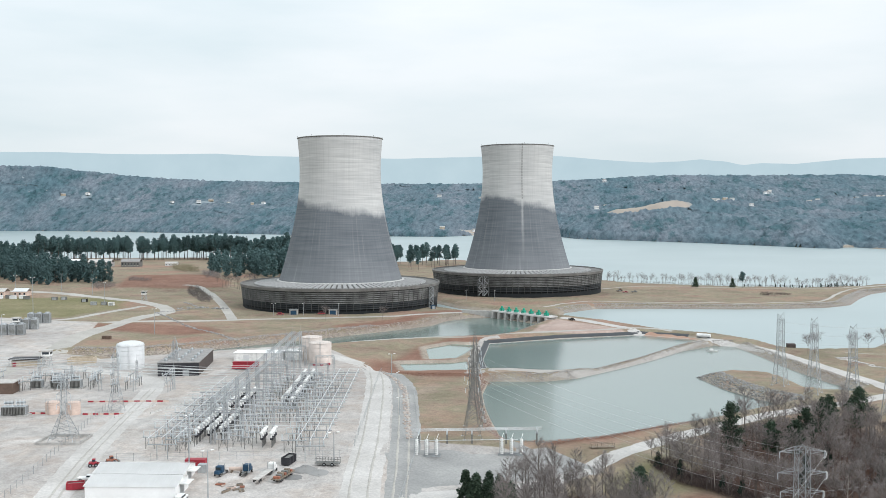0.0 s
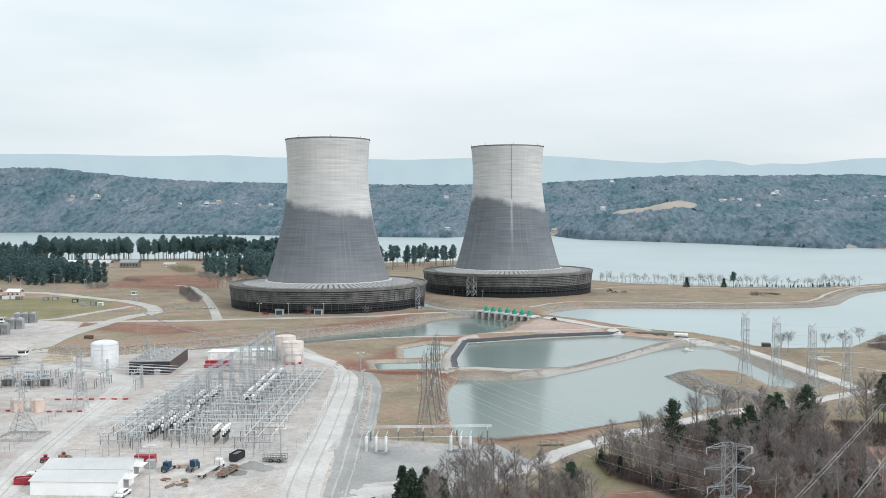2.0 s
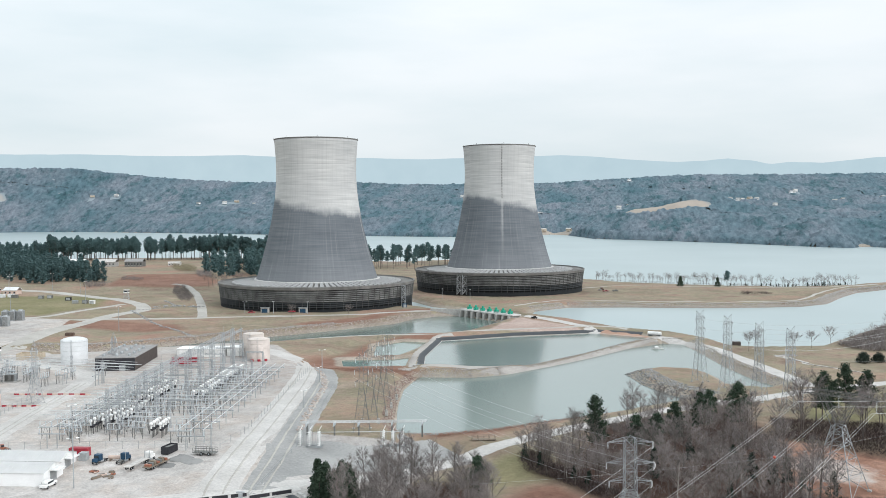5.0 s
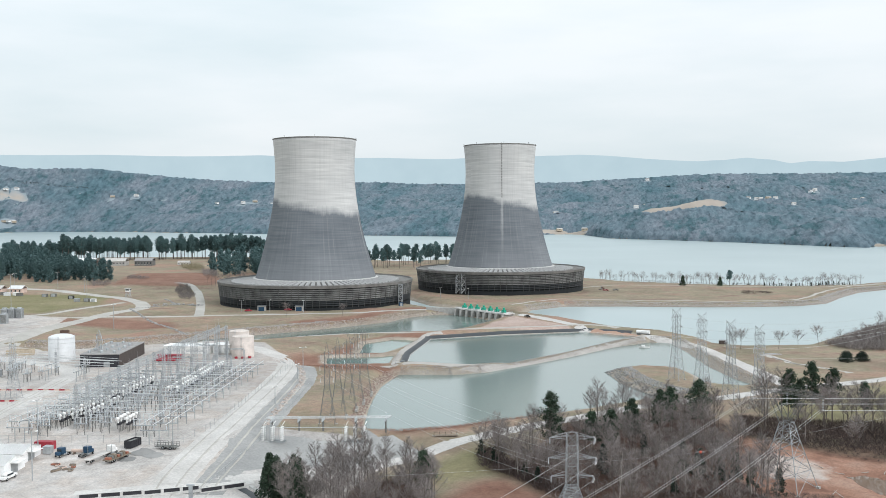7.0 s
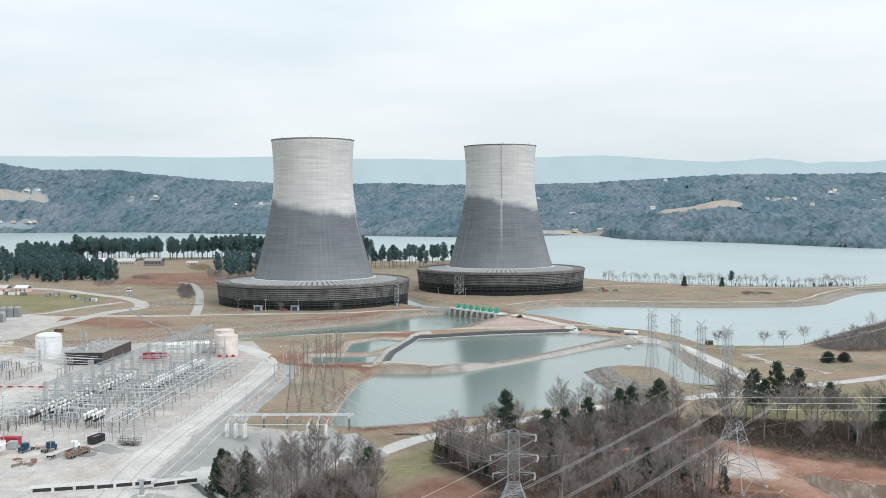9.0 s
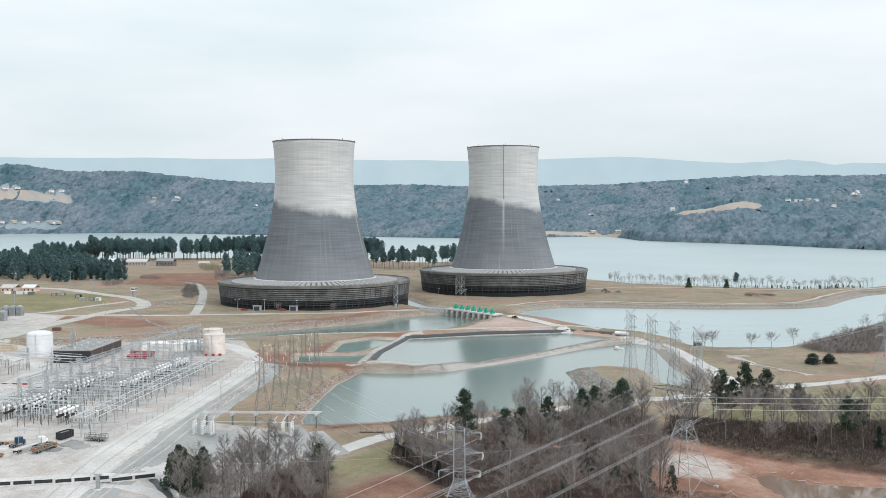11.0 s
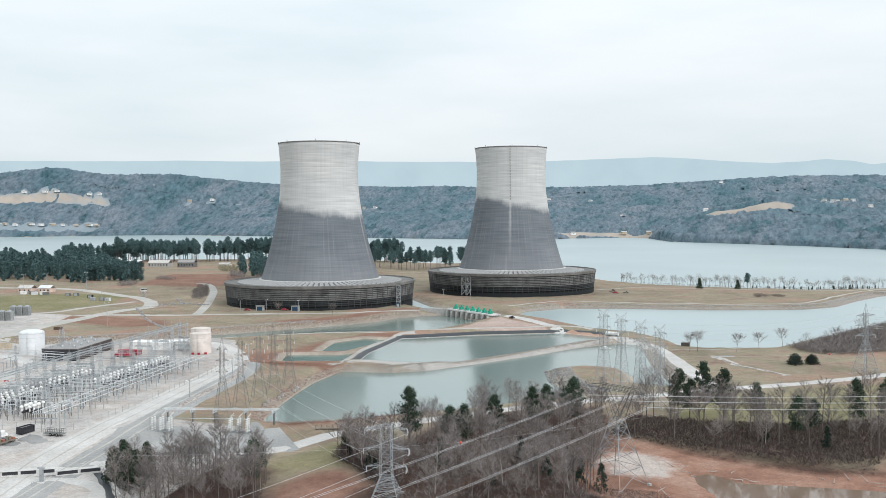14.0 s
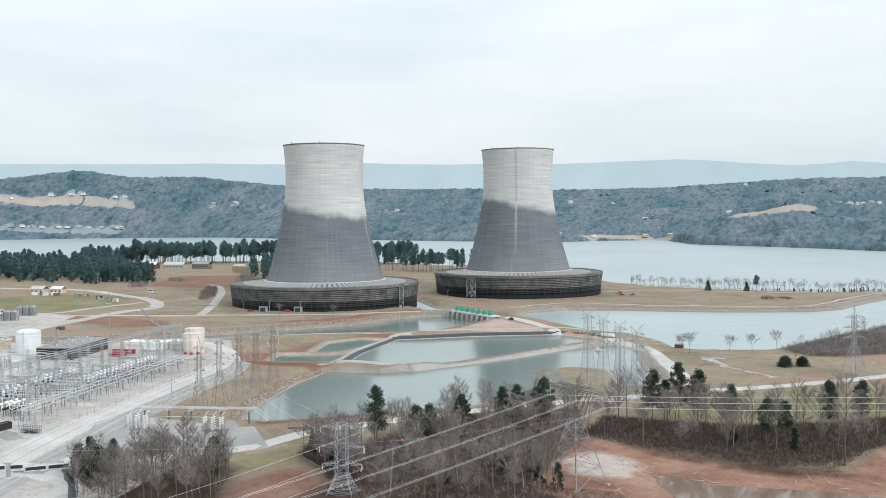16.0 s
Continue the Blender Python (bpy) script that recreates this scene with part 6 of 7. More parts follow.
def lorry(x, y, turn, cab, label, bed=0.0, load=None, cargo=""):
    """A tractor unit, with a flat trailer of the given length behind it."""
    t = thing("lorry", x, y, height(x, y) + 0.12, label, "truck", turn, "parked lorries")
    c = part("cab", bevelled(boxes((-0.2, 2.1, -1.25, 1.25, 0.9, 3.4)), 0.2), cab, t)
    part("windscreen", boxes((2.08, 2.14, -1.0, 1.0, 2.1, 3.0)), "glass", c)
    part("bonnet", bevelled(boxes((2.1, 3.6, -1.0, 1.0, 0.8, 2.1)), 0.2), cab, t)
    part("chassis", boxes((-3.2, 3.5, -0.5, 0.5, 0.6, 0.95)), "steel_dark", t)
    for s in (-1, 1):
        part("fuel_tank", boxes((-0.9, 0.9, s * 1.0 - 0.3, s * 1.0 + 0.3, 0.5, 1.1)), "galv", t)
        for xx in (2.8, -1.7, -2.8):
            wheel(t, xx, s * 1.0)
        bm = bmesh.new()
        bar(bm, (-0.4, s * 1.1, 1.0), (-0.4, s * 1.1, 4.0), 0.1, 0.1, 6)
        part("exhaust", bm, "galv", t)
    if bed:
        part("trailer_bed", bevelled(boxes((-1.2 - bed, -0.9, -1.25, 1.25, 1.15, 1.45)), 0.05), "roof_grey" if load is None else "timber", t)
        for s in (-1, 1):
            for xx in (-bed + 0.3, -bed + 1.5):
                wheel(t, xx, s * 1.0)
        if load:
            for k in range(5):
                part("load", bevelled(boxes((-bed + 1.4 * k, -bed + 1.1 + 1.4 * k, -1.0, 0.9 - 0.15 * k, 1.45, 2.1 + 0.12 * k)), 0.08), load, t, cargo)
    t.scale = (0.8, 0.8, 0.8)
    return t


def skip(x, y, turn, mat, label, L=6.0, h=1.9):
    t = thing("skip", x, y, height(x, y) + 0.1, label, "skip", turn, "skips")
    bm = boxes((-L / 2, L / 2, -1.2, 1.2, 0.1, 0.25), (-L / 2, L / 2, -1.25, -1.12, 0.1, h), (-L / 2, L / 2, 1.12, 1.25, 0.1, h), (-L / 2, -L / 2 + 0.13, -1.12, 1.12, 0.25, h), (L / 2 - 0.13, L / 2, -1.12, 1.12, 0.25, h))
    part("body", bm, mat, t)
    for k in range(5):
        for s in (-1, 1):
            part("rib", boxes((-L / 2 + 0.5 + k * (L - 1.1) / 4, -L / 2 + 0.62 + k * (L - 1.1) / 4, s * 1.31 - 0.06, s * 1.31 + 0.06, 0.15, h - 0.1)), mat, t)
    part("rubbish", bevelled(boxes((-L / 2 + 0.3, L / 2 - 0.4, -0.9, 0.9, 0.3, h - 0.3)), 0.15), "steel_dark", t, "dark scrap heap")
    return t


def loader(x, y, turn, mat, label):
    t = thing("loader", x, y, height(x, y) + 0.1, label, "loader", turn, "site machines")
    part("body", bevelled(boxes((-1.8, 1.2, -1.1, 1.1, 0.9, 2.0)), 0.2), mat, t)
    c = part("cab", bevelled(boxes((-0.5, 0.8, -0.8, 0.8, 2.0, 3.2)), 0.12), mat, t)
    part("windows", boxes((-0.35, 0.84, -0.84, 0.84, 2.2, 2.95)), "glass", c)
    bm = bmesh.new()
    for s in (-1, 1):
        bar(bm, (0.4, s * 0.8, 2.0), (2.9, s * 0.8, 0.9), 0.16)
    part("boom", bm, mat, t)
    part("bucket", bevelled(boxes((2.6, 3.5, -1.3, 1.3, 0.1, 1.1)), 0.15), "steel_dark", t)
    for sx in (-1.1, 1.1):
        for s in (-1, 1):
            wheel(t, sx, s * 1.2, 0.75, 0.5)
    t.scale = (0.72, 0.72, 0.72)
    return t


def lamp_post(x, y, h, label="tall grey lamp post in the plant yard", arms=2):
    t = thing("lamp_post", x, y, height(x, y) - 0.2, label, "lamp post", random.uniform(0, 90), "lamp posts")
    bm = bmesh.new()
    bar(bm, (0, 0, 0), (0, 0, h), 0.2, 0.1, 8)
    part("pole", bm, "galv", t)
    for k in range(arms):
        s = 1 if k % 2 else -1
        bm = bmesh.new()
        bar(bm, (0, 0, h - 0.2), (s * 1.3, 0, h), 0.06)
        part("arm", bm, "galv", t)
        part("lamp_head", bevelled(boxes((s * 1.3 - 0.45, s * 1.3 + 0.45, -0.25, 0.25, h - 0.08, h + 0.15)), 0.05), "white", t)
    return t


def storage_tank(x, y, r, h, mat, label, dome=1.0, red=False):
    t = thing("storage_tank", x, y, height(x, y) - 0.3, label, "tank", random.uniform(0, 40), "storage tanks")
    part("shell", cyl(r, 0, h, 48), mat, t)
    part("roof", cyl(r * 1.015, h - 0.15, h + 0.02, 48, dome), mat, t)
    for k in range(4):
        bm = bmesh.new()
        lathe(bm, [(r, h * (k + 1) / 5), (r + 0.06, h * (k + 1) / 5), (r + 0.06, h * (k + 1) / 5 + 0.12), (r, h * (k + 1) / 5 + 0.12)], 48, False, True)
        part("hoop", bm, mat, t)
    bm = bmesh.new()
    a = -1.9
    for k in range(2):
        p = Vector((math.cos(a + k * 0.07 * 6 / r) * (r + 0.25), math.sin(a + k * 0.07 * 6 / r) * (r + 0.25), 0))
        bar(bm, p, p + Vector((0, 0, h + 1)), 0.05)
    part("ladder", bm, "galv", t)
    bm = bmesh.new()
    for k in range(24):
        b = 6.283 * k / 24
        bar(bm, (r * math.cos(b), r * math.sin(b), h), (r * math.cos(b), r * math.sin(b), h + 1.0), 0.03, 0.03, 3)
    part("guard_rail", bm, "galv", t)
    if red:
        for b in (-1.2, -1.75, -2.3):
            part("valve", bevelled(boxes((-0.7, 0.7, -0.6, 0.6, 0, 1.1)), 0.1), "red", t, "red valve housing", pose((r + 0.9) * math.cos(b), (r + 0.9) * math.sin(b), 0.2))
    return t


storage_tank(-217.5, 427.5, 6.3, 11.3, "tank_white", "large white steel storage tank with a domed roof", 1.9)
storage_tank(-131, 448.5, 5.5, 10.6, "tank_cream", "cream water tank with rust stains and red valves", 0.6, True)
storage_tank(-138.6, 462.5, 5.2, 11.4, "tank_cream", "cream water tank behind another", 0.6)
for x in (-202, -194):
    storage_tank(x, 327, 2.5, 4.6, "tank_pink", "small pinkish primed tank", 0.3)

# dark hall with rooftop vents
t = thing("hall", -190.5, 429, 4.8, "dark-clad plant building with a grey roof and vents", "building", 11)
t.scale = (0.95, 1, 0.86)
part("front_wall", boxes((-9.6, 9.6, -21.2, -20.9, -1, 7.2)), "dark_clad", t)
part("wall", boxes((-9.5, 9.5, -20.9, 21, -1, 7)), "side_clad", t)
part("roof", bevelled(boxes((-9.8, 9.8, -21.3, 21.3, 7, 7.5)), 0.08), "roof_dark", t)
for k in range(14):
    x, y = -6.5 + (k % 3) * 6.2, -17 + (k // 3) * 8.2
    part("roof_vent", cyl(0.8, 7.5, 8.5, 12, 0.5), "galv", t, "", pose(x, y, 0))
part("door", boxes((2, 5, -21.28, -21.15, -0.9, 3.2)), "galv", t)


def flat_shed(x, y, w, d, h, label):
    t = thing("shed", x, y, height(x, y), label, "shed", 4, "plant sheds")
    part("wall", boxes((-w / 2, w / 2, -d / 2, d / 2, -0.4, h)), "white", t)
    part("roof", bevelled(boxes((-w / 2 - 0.3, w / 2 + 0.3, -d / 2 - 0.3, d / 2 + 0.3, h, h + 0.35)), 0.06), "roof_white", t)
    part("door", boxes((-w * 0.3, -w * 0.3 + 3, -d / 2 - 0.06, -d / 2 + 0.02, -0.3, 3.0)), "tank_white", t)
    part("roof_unit", bevelled(boxes((w * 0.15, w * 0.15 + 2, -1, 1, h + 0.35, h + 1.3)), 0.08), "tank_white", t)


flat_shed(-164, 458, 24, 9, 3.8, "long white metal shed beside the canal")
flat_shed(-147, 462, 9, 8, 4.2, "small white metal shed beside tanks")
t = thing("trailer", -163.5, 434, 5, "long red site trailer on the gravel", "trailer", 4)
part("body", bevelled(boxes((-6, 6, -1.4, 1.4, 0.5, 2.6)), 0.1), "red", t)
part("roof", boxes((-6.1, 6.1, -1.5, 1.5, 2.6, 2.8)), "red", t)
for xx in (-4, 4):
    for s in (-1, 1):
        wheel(t, xx, s * 1.2)
t = thing("trailer", -163, 428, 5, "low red and white trailer on the gravel", "trailer", 4)
part("body", bevelled(boxes((-5, 5, -1.2, 1.2, 0.5, 1.8)), 0.1), "red", t)
for xx in (-3, 3):
    for s in (-1, 1):
        wheel(t, xx, s * 1.0)


def warehouse(x0, x1, y0, y1, h, label):
    t = thing("warehouse", (x0 + x1) / 2, (y0 + y1) / 2, 3.2, label, "warehouse", 4, "warehouses")
    w, d = x1 - x0, y1 - y0
    part("wall", boxes((-w / 2, w / 2, -d / 2, d / 2, -1, h)), "roof_white", t)
    bm = bmesh.new()
    for s in (-1, 1):
        vs = [bm.verts.new(p) for p in ((-w / 2 - 0.4, s * (d / 2 + 0.4), h - 0.1), (w / 2 + 0.4, s * (d / 2 + 0.4), h - 0.1), (w / 2 + 0.4, 0, h + 1.5), (-w / 2 - 0.4, 0, h + 1.5))]
        bm.faces.new(vs if s < 0 else vs[::-1])
    bmesh.ops.solidify(bm, geom=bm.faces[:], thickness=0.2)
    part("roof", bm, "roof_white", t, "white standing-seam roof")
    for s in (-1, 1):
        bm = bmesh.new()
        bm.faces.new([bm.verts.new(p) for p in ((s * w / 2, -d / 2, h), (s * w / 2, d / 2, h), (s * w / 2, 0, h + 1.4))])
        part("gable", bm, "white", t)
    n = int(w / 1.3)
    for k in range(n):
        xx = -w / 2 + w * (k + 0.5) / n
        for s in (-1, 1):
            bm = bmesh.new()
            bar(bm, (xx, s * (d / 2 + 0.38), h + 0.12), (xx, 0, h + 1.72), 0.02, 0.02, 4)
            part("seam", bm, "roof_white", t)
    part("door", boxes((w / 2 + 0.01, w / 2 + 0.1, -2, 1.6, -0.9, 3.2)), "galv", t)
    part("awning", boxes((w / 2 + 0.1, w / 2 + 2.6, -2.6, 2.2, 3.3, 3.5)), "white", t)
    return t


warehouse(-147, -122, 247.6, 259, 3.6, "long white metal warehouse with a low gable")
warehouse(-143.5, -119.3, 235.4, 246.6, 3.6, "white metal warehouse beside parked trucks")

# vehicles and clutter on the gravel
lorry(-114.3, 258.5, 262, "blue", "blue truck tractor parked on gravel")
lorry(-107.3, 259.5, 84, "blue", "blue truck tractor parked on gravel")
t = thing("pipe_stack", -110.6, 261, height(-110, 261) + 0.1, "pale length of pipe on timber blocks", "pipe", 6)
bm = bmesh.new()
bar(bm, (-2.1, 0, 1.0), (2.1, 0, 1.0), 0.55, 0.55, 12)
part("pipe", bm, "tank_pink", t)
for xx in (-1.4, 1.4):
    part("block", boxes((xx - 0.2, xx + 0.2, -0.8, 0.8, 0, 0.5)), "timber", t)
lorry(-100.6, 261.5, 84, "white", "white truck with a long empty flat trailer", 13.0)
t2 = thing("flat_trailer", -95.8, 257, height(-96, 257) + 0.1, "low trailer stacked with rusty steel parts", "trailer", 80)
part("bed", boxes((-5, 5, -1.25, 1.25, 0.7, 1.0)), "timber", t2)
for k in range(7):
    part("load", bevelled(boxes((-4.6 + 1.3 * k, -3.6 + 1.3 * k, -1.0 + 0.1 * (k % 3), 0.9 - 0.2 * (k % 2), 1.0, 1.6 + 0.25 * (k % 3))), 0.06), ("orange", "steel_dark", "timber")[k % 3], t2)
for xx in (-3.6, -2.5, 3.2):
    for s in (-1, 1):
        wheel(t2, xx, s * 1.0)
skip(-97.8, 270.5, 82, "dark_clad", "dark open skip with reddish scrap", 5.5, 2.3)
t = thing("cage_trailer", -85.5, 269.5, height(-85, 269) + 0.1, "empty steel cage trailer on gravel", "trailer", 0)
part("bed", boxes((-4, 3.4, -1.1, 1.1, 0.7, 0.9)), "steel_dark", t)
bm = bmesh.new()
for k in range(9):
    for s in (-1, 1):
        bar(bm, (-3.9 + 0.9 * k, s * 1.05, 0.9), (-3.9 + 0.9 * k, s * 1.05, 2.2), 0.06)
for s in (-1, 1):
    bar(bm, (-3.9, s * 1.05, 2.2), (3.3, s * 1.05, 2.2), 0.07)
    bar(bm, (-3.9, s * 1.05, 1.5), (3.3, s * 1.05, 1.5), 0.05)
part("cage", bm, "steel_dark", t)
for xx in (-1.2, 1.2):
    for s in (-1, 1):
        wheel(t, xx, s * 1.0)
skip(-150, 243, 20, "red", "red open-top skip half full of scrap", 4.6, 1.9)
car(-150, 250, 5, "white", "white pickup truck parked by the warehouse", True)
car(-117.5, 236, 90, "white", "white van beside the warehouse door", False, 1.1)
loader(-154, 261.5, 20, "red", "red wheel loader behind the warehouse")
loader(-150.5, 265.5, 40, "orange", "orange wheel loader behind the warehouse")
t = thing("container", -124, 264.5, height(-124, 264), "red shipping container on the gravel", "container", 5)
part("body", bevelled(boxes((-3, 3, -1.2, 1.2, 0.05, 2.6)), 0.06), "red", t)
t = thing("container", -120.5, 260.5, height(-120, 260), "grey-green equipment box beside a red container", "container", 5)
part("body", bevelled(boxes((-1.2, 1.2, -1.2, 1.2, 0.05, 2.4)), 0.06), "galv", t)
for k, (x, y, w) in enumerate(((-137, 263, 3.2), (-133.5, 263.5, 3.2), (-144, 262, 4))):
    t = thing("material_stack", x, y, height(x, y), "stack of pale sheets on the gravel", "stack", 5, "stacks")
    for j in range(3):
        part("sheet", boxes((-w / 2, w / 2, -1.6, 1.6, 0.05 + 0.32 * j, 0.3 + 0.32 * j)), "tank_white" if j == 2 else "red", t)
for x, y, r, h in ((-91.5, 265, 4.0, 1.6), (-87, 263, 3.4, 0.9), (-93, 258.5, 3.0, 0.6)):
    rng = random.Random(int(r * 10))
    bm = bmesh.new()
    n, m = 28, 7
    rows = [[bm.verts.new((r * (1 - j / m) * math.cos(6.283 * i / n) * rng.uniform(0.85, 1.12), r * (1 - j / m) * math.sin(6.283 * i / n) * rng.uniform(0.85, 1.12), h * (j / m) ** 0.9 * rng.uniform(0.8, 1.1) - 0.1)) for i in range(n)] for j in range(m)]
    for p, q in zip(rows, rows[1:]):
        for i in range(n):
            bm.faces.new((p[i], p[(i + 1) % n], q[(i + 1) % n], q[i])).smooth = True
    bm.faces.new(rows[-1])
    o = part("stone_mound", bm, "stone_grey")
    o.matrix_basis = pose(x, y, height(x, y))
    tagged(o, "low heap of grey crushed stone", "heap", "stone heaps")
rng = random.Random(77)
for k in range(10):
    x, y = -112 + rng.uniform(0, 8), 244 + rng.uniform(0, 7)
    t = thing("scrap_item", x, y, height(x, y) + 0.05, "rusty scrap and boards lying on the gravel", "scrap", rng.uniform(0, 180), "scrap")
    L, w, h = rng.uniform(0.4, 1.5), rng.uniform(0.2, 0.7), rng.uniform(0.15, 0.6)
    part("board", bevelled(boxes((-L, L, -w, w, 0, h)), 0.06), rng.choice(("tank_pink", "orange", "steel_dark", "white", "timber")), t)
    part("rail", boxes((-L * 0.8, L * 0.6, -w * 0.5, -w * 0.3, h, h + 0.15)), "steel_dark", t)

for x, y, h in ((-110, 236, 14), (-125.5, 263, 16), (-84, 269.7, 10), (-376, 622, 28), (-339, 522, 14), (-362, 701, 18), (-460, 819, 16), (-500, 812, 15), (-416, 790, 14), (-262, 560, 16), (-218, 668, 9), (-196, 668, 9), (-170, 668, 9),
                (-88, 790, 9), (-64, 788, 9), (-92, 425, 10), (-75, 338, 7), (-84, 392, 7)):
    lamp_post(x, y, h)

# left part of the plant
t = thing("brick_house", -243, 364, 5, "brown brick equipment house with a flat roof", "building", 10)
part("wall", boxes((-5, 5, -4, 4, -0.5, 4.4)), "brown_clad", t)
part("roof", boxes((-5.3, 5.3, -4.3, 4.3, 4.4, 4.8)), "roof_grey", t)


def transformer(x, y, turn, label="grey power transformer with porcelain bushings", s=1.0):
    t = thing("transformer", x, y, height(x, y), label, "transformer", turn, "transformers")
    part("plinth", boxes((-3.2 * s, 3.2 * s, -2.4 * s, 2.4 * s, -0.3, 0.4)), "concrete", t)
    part("tank", bevelled(boxes((-2.2 * s, 2.2 * s, -1.3 * s, 1.3 * s, 0.4, 3.6 * s)), 0.15), "galv", t)
    for sy in (-1, 1):
        for k in range(8):
            part("radiator_fin", boxes((-2.0 * s + 0.52 * s * k, -1.72 * s + 0.52 * s * k, sy * 1.75 * s - 0.42 * s, sy * 1.75 * s + 0.42 * s, 0.7, 3.3 * s)), "steel_dark", t)
    bm = bmesh.new()
    bar(bm, (-1.8 * s, 0.8 * s, 4.6 * s), (1.4 * s, 0.8 * s, 4.6 * s), 0.45 * s, 0.45 * s, 10)
    part("conservator", bm, "galv", t)
    for k in range(3):
        bm = bmesh.new()
        insulator(bm, (-1.4 * s + 1.4 * s * k, -0.6 * s, 6.0 * s), 2.4 * s, 0.22 * s)
        part("bushing", bm, "porcelain", t)
    return t


for x, y in ((-234, 374), (-226, 375), (-218, 376), (-230, 383), (-216, 322), (-212, 323)):
    transformer(x, y, 8)
for k in range(9):
    x, y = (-346 + (k % 3) * 5.0 - (k // 3) * 6, 536 + (k % 3) * 1 + (k // 3) * 26)
    t = thing("cooling_unit", x, y, height(x, y), "tall grey louvred cooling unit", "cooling unit", 12, "cooling units")
    part("body", bevelled(boxes((-2, 2, -2, 2, 0, 6.5)), 0.1), "galv", t)
    for j in range(8):
        part("louver", boxes((-1.7, 1.7, -2.1, -1.98, 0.6 + 0.7 * j, 1.0 + 0.7 * j)), "steel_dark", t)
    part("fan_ring", cyl(1.5, 6.5, 7.2, 16), "galv", t)
t = thing("shed", -270, 428, height(-270, 428), "open shed with a dark flat roof", "shed", 8)
part("roof", bevelled(boxes((-7, 7, -4, 4, 3.6, 4.0)), 0.06), "dark_clad", t)
part("wall", boxes((-6, 6, -2.5, 3.4, -0.3, 3.0)), "brass_tan", t)
for sx in (-1, 1):
    for sy in (-1, 1):
        bm = bmesh.new()
        bar(bm, (sx * 6.6, sy * 3.6, -0.3), (sx * 6.6, sy * 3.6, 3.6), 0.12)
        part("post", bm, "galv", t)
part("panel", boxes((-5.4, -3.8, -2.7, -2.5, 0, 2.4)), "red", t)


def guard_tower(x, y, turn, label):
    t = thing("guard_tower", x, y, height(x, y) - 0.2, label, "tower", turn, "guard towers")
    bm = bmesh.new()
    mesh_lattice(bm, [(0, 2.0), (2.6, 1.7), (5.2, 1.4)], 0.12, 0.07)
    part("frame", bm, "galv", t)
    c = part("cabin", bevelled(boxes((-2, 2, -2, 2, 5.2, 7.8)), 0.1), "white", t)
    for a in range(4):
        part("window", boxes((-1.6, 1.6, -2.06, -1.98, 6.2, 7.3)), "glass", c, "", Matrix.Rotation(a * math.pi / 2, 4, "Z"))
    part("roof", boxes((-2.4, 2.4, -2.4, 2.4, 7.8, 8.1)), "roof_grey", t)
    return t


guard_tower(-259.5, 428, 10, "white guard cabin on a steel frame beside the yard road")
guard_tower(-348, 742, 10, "white guard cabin on a steel frame at the plant road")
guard_tower(-352, 560, 10, "white guard cabin on a steel frame among cooling units")
t = thing("enclosure", -247, 438, height(-247, 438), "low tan concrete enclosure wall", "wall", 10)
for r in ((-6, 6, -3.4, -3.0), (-6, 6, 3.0, 3.4), (-6, -5.6, -3, 3), (5.6, 6, -3, 3)):
    part("side", boxes((*r, -0.3, 3.0)), "brass_tan", t)
skip(-280, 533, 8, "brown_clad", "rusty brown skip on the clay field", 5, 1.8)
house(-494, 776, 14, 10, 4, 4, "tank_pink", "roof_grey", "pale pink flat plant building", "plant sheds")
house(-474, 778, 12, 9, 4, 4, "tank_pink", "tank_white", "pale pink plant building", "plant sheds")
for k in range(5):
    x, y = -478 + 6 * k, 750 + (k % 2) * 4
    t = thing("container", x, y, height(x, y), "pale equipment container on gravel", "container", 8, "containers")
    part("body", bevelled(boxes((-2.6, 2.6, -1.3, 1.3, 0.05, 2.8)), 0.06), ("white", "steel_dark", "tank_white")[k % 3], t)
for k, (x, y, c) in enumerate(((-425, 742, "steel_dark"), (-418, 744, "steel_dark"), (-372, 703, "galv"), (-364, 704, "steel_dark"), (-357, 702, "white"), (-392, 728, "black"))):
    t = thing("equipment_box", x, y, height(x, y), "small grey equipment cabinet by the plant road", "cabinet", 10, "cabinets")
    part("body", bevelled(boxes((-2.2, 2.2, -1.4, 1.4, 0, 2.6)), 0.1), c, t)
    part("door", boxes((-1.6, 1.6, -1.46, -1.38, 0.2, 2.3)), "galv", t)
house(-602, 1190, 30, 14, 6, 6, "concrete", "roof_grey", "grey metal boat shed near the pines", "riverside sheds")
house(-562, 1194, 24, 13, 7, 6, "steel_dark", "roof_dark", "grey metal shed near the pines", "riverside sheds")
house(-641, 1186, 24, 14, 6, 6, "brown_clad", "white", "low shed near the pines", "riverside sheds")
house(-520, 1225, 16, 8, 3, 6, "tank_white", "roof_grey", "long white shed near the pines", "riverside sheds")

# kerb round the yard tower, barriers, fence
t = thing("kerb", -177, 288, height(-177, 288), "low concrete kerb round a lattice tower", "kerb", 6)
for r in ((-7, 7, -6, -5.6), (-7, 7, 5.6, 6), (-7, -6.6, -5.6, 5.6), (6.6, 7, -5.6, 5.6)):
    part("side", boxes((*r, -0.2, 0.8)), "concrete", t)


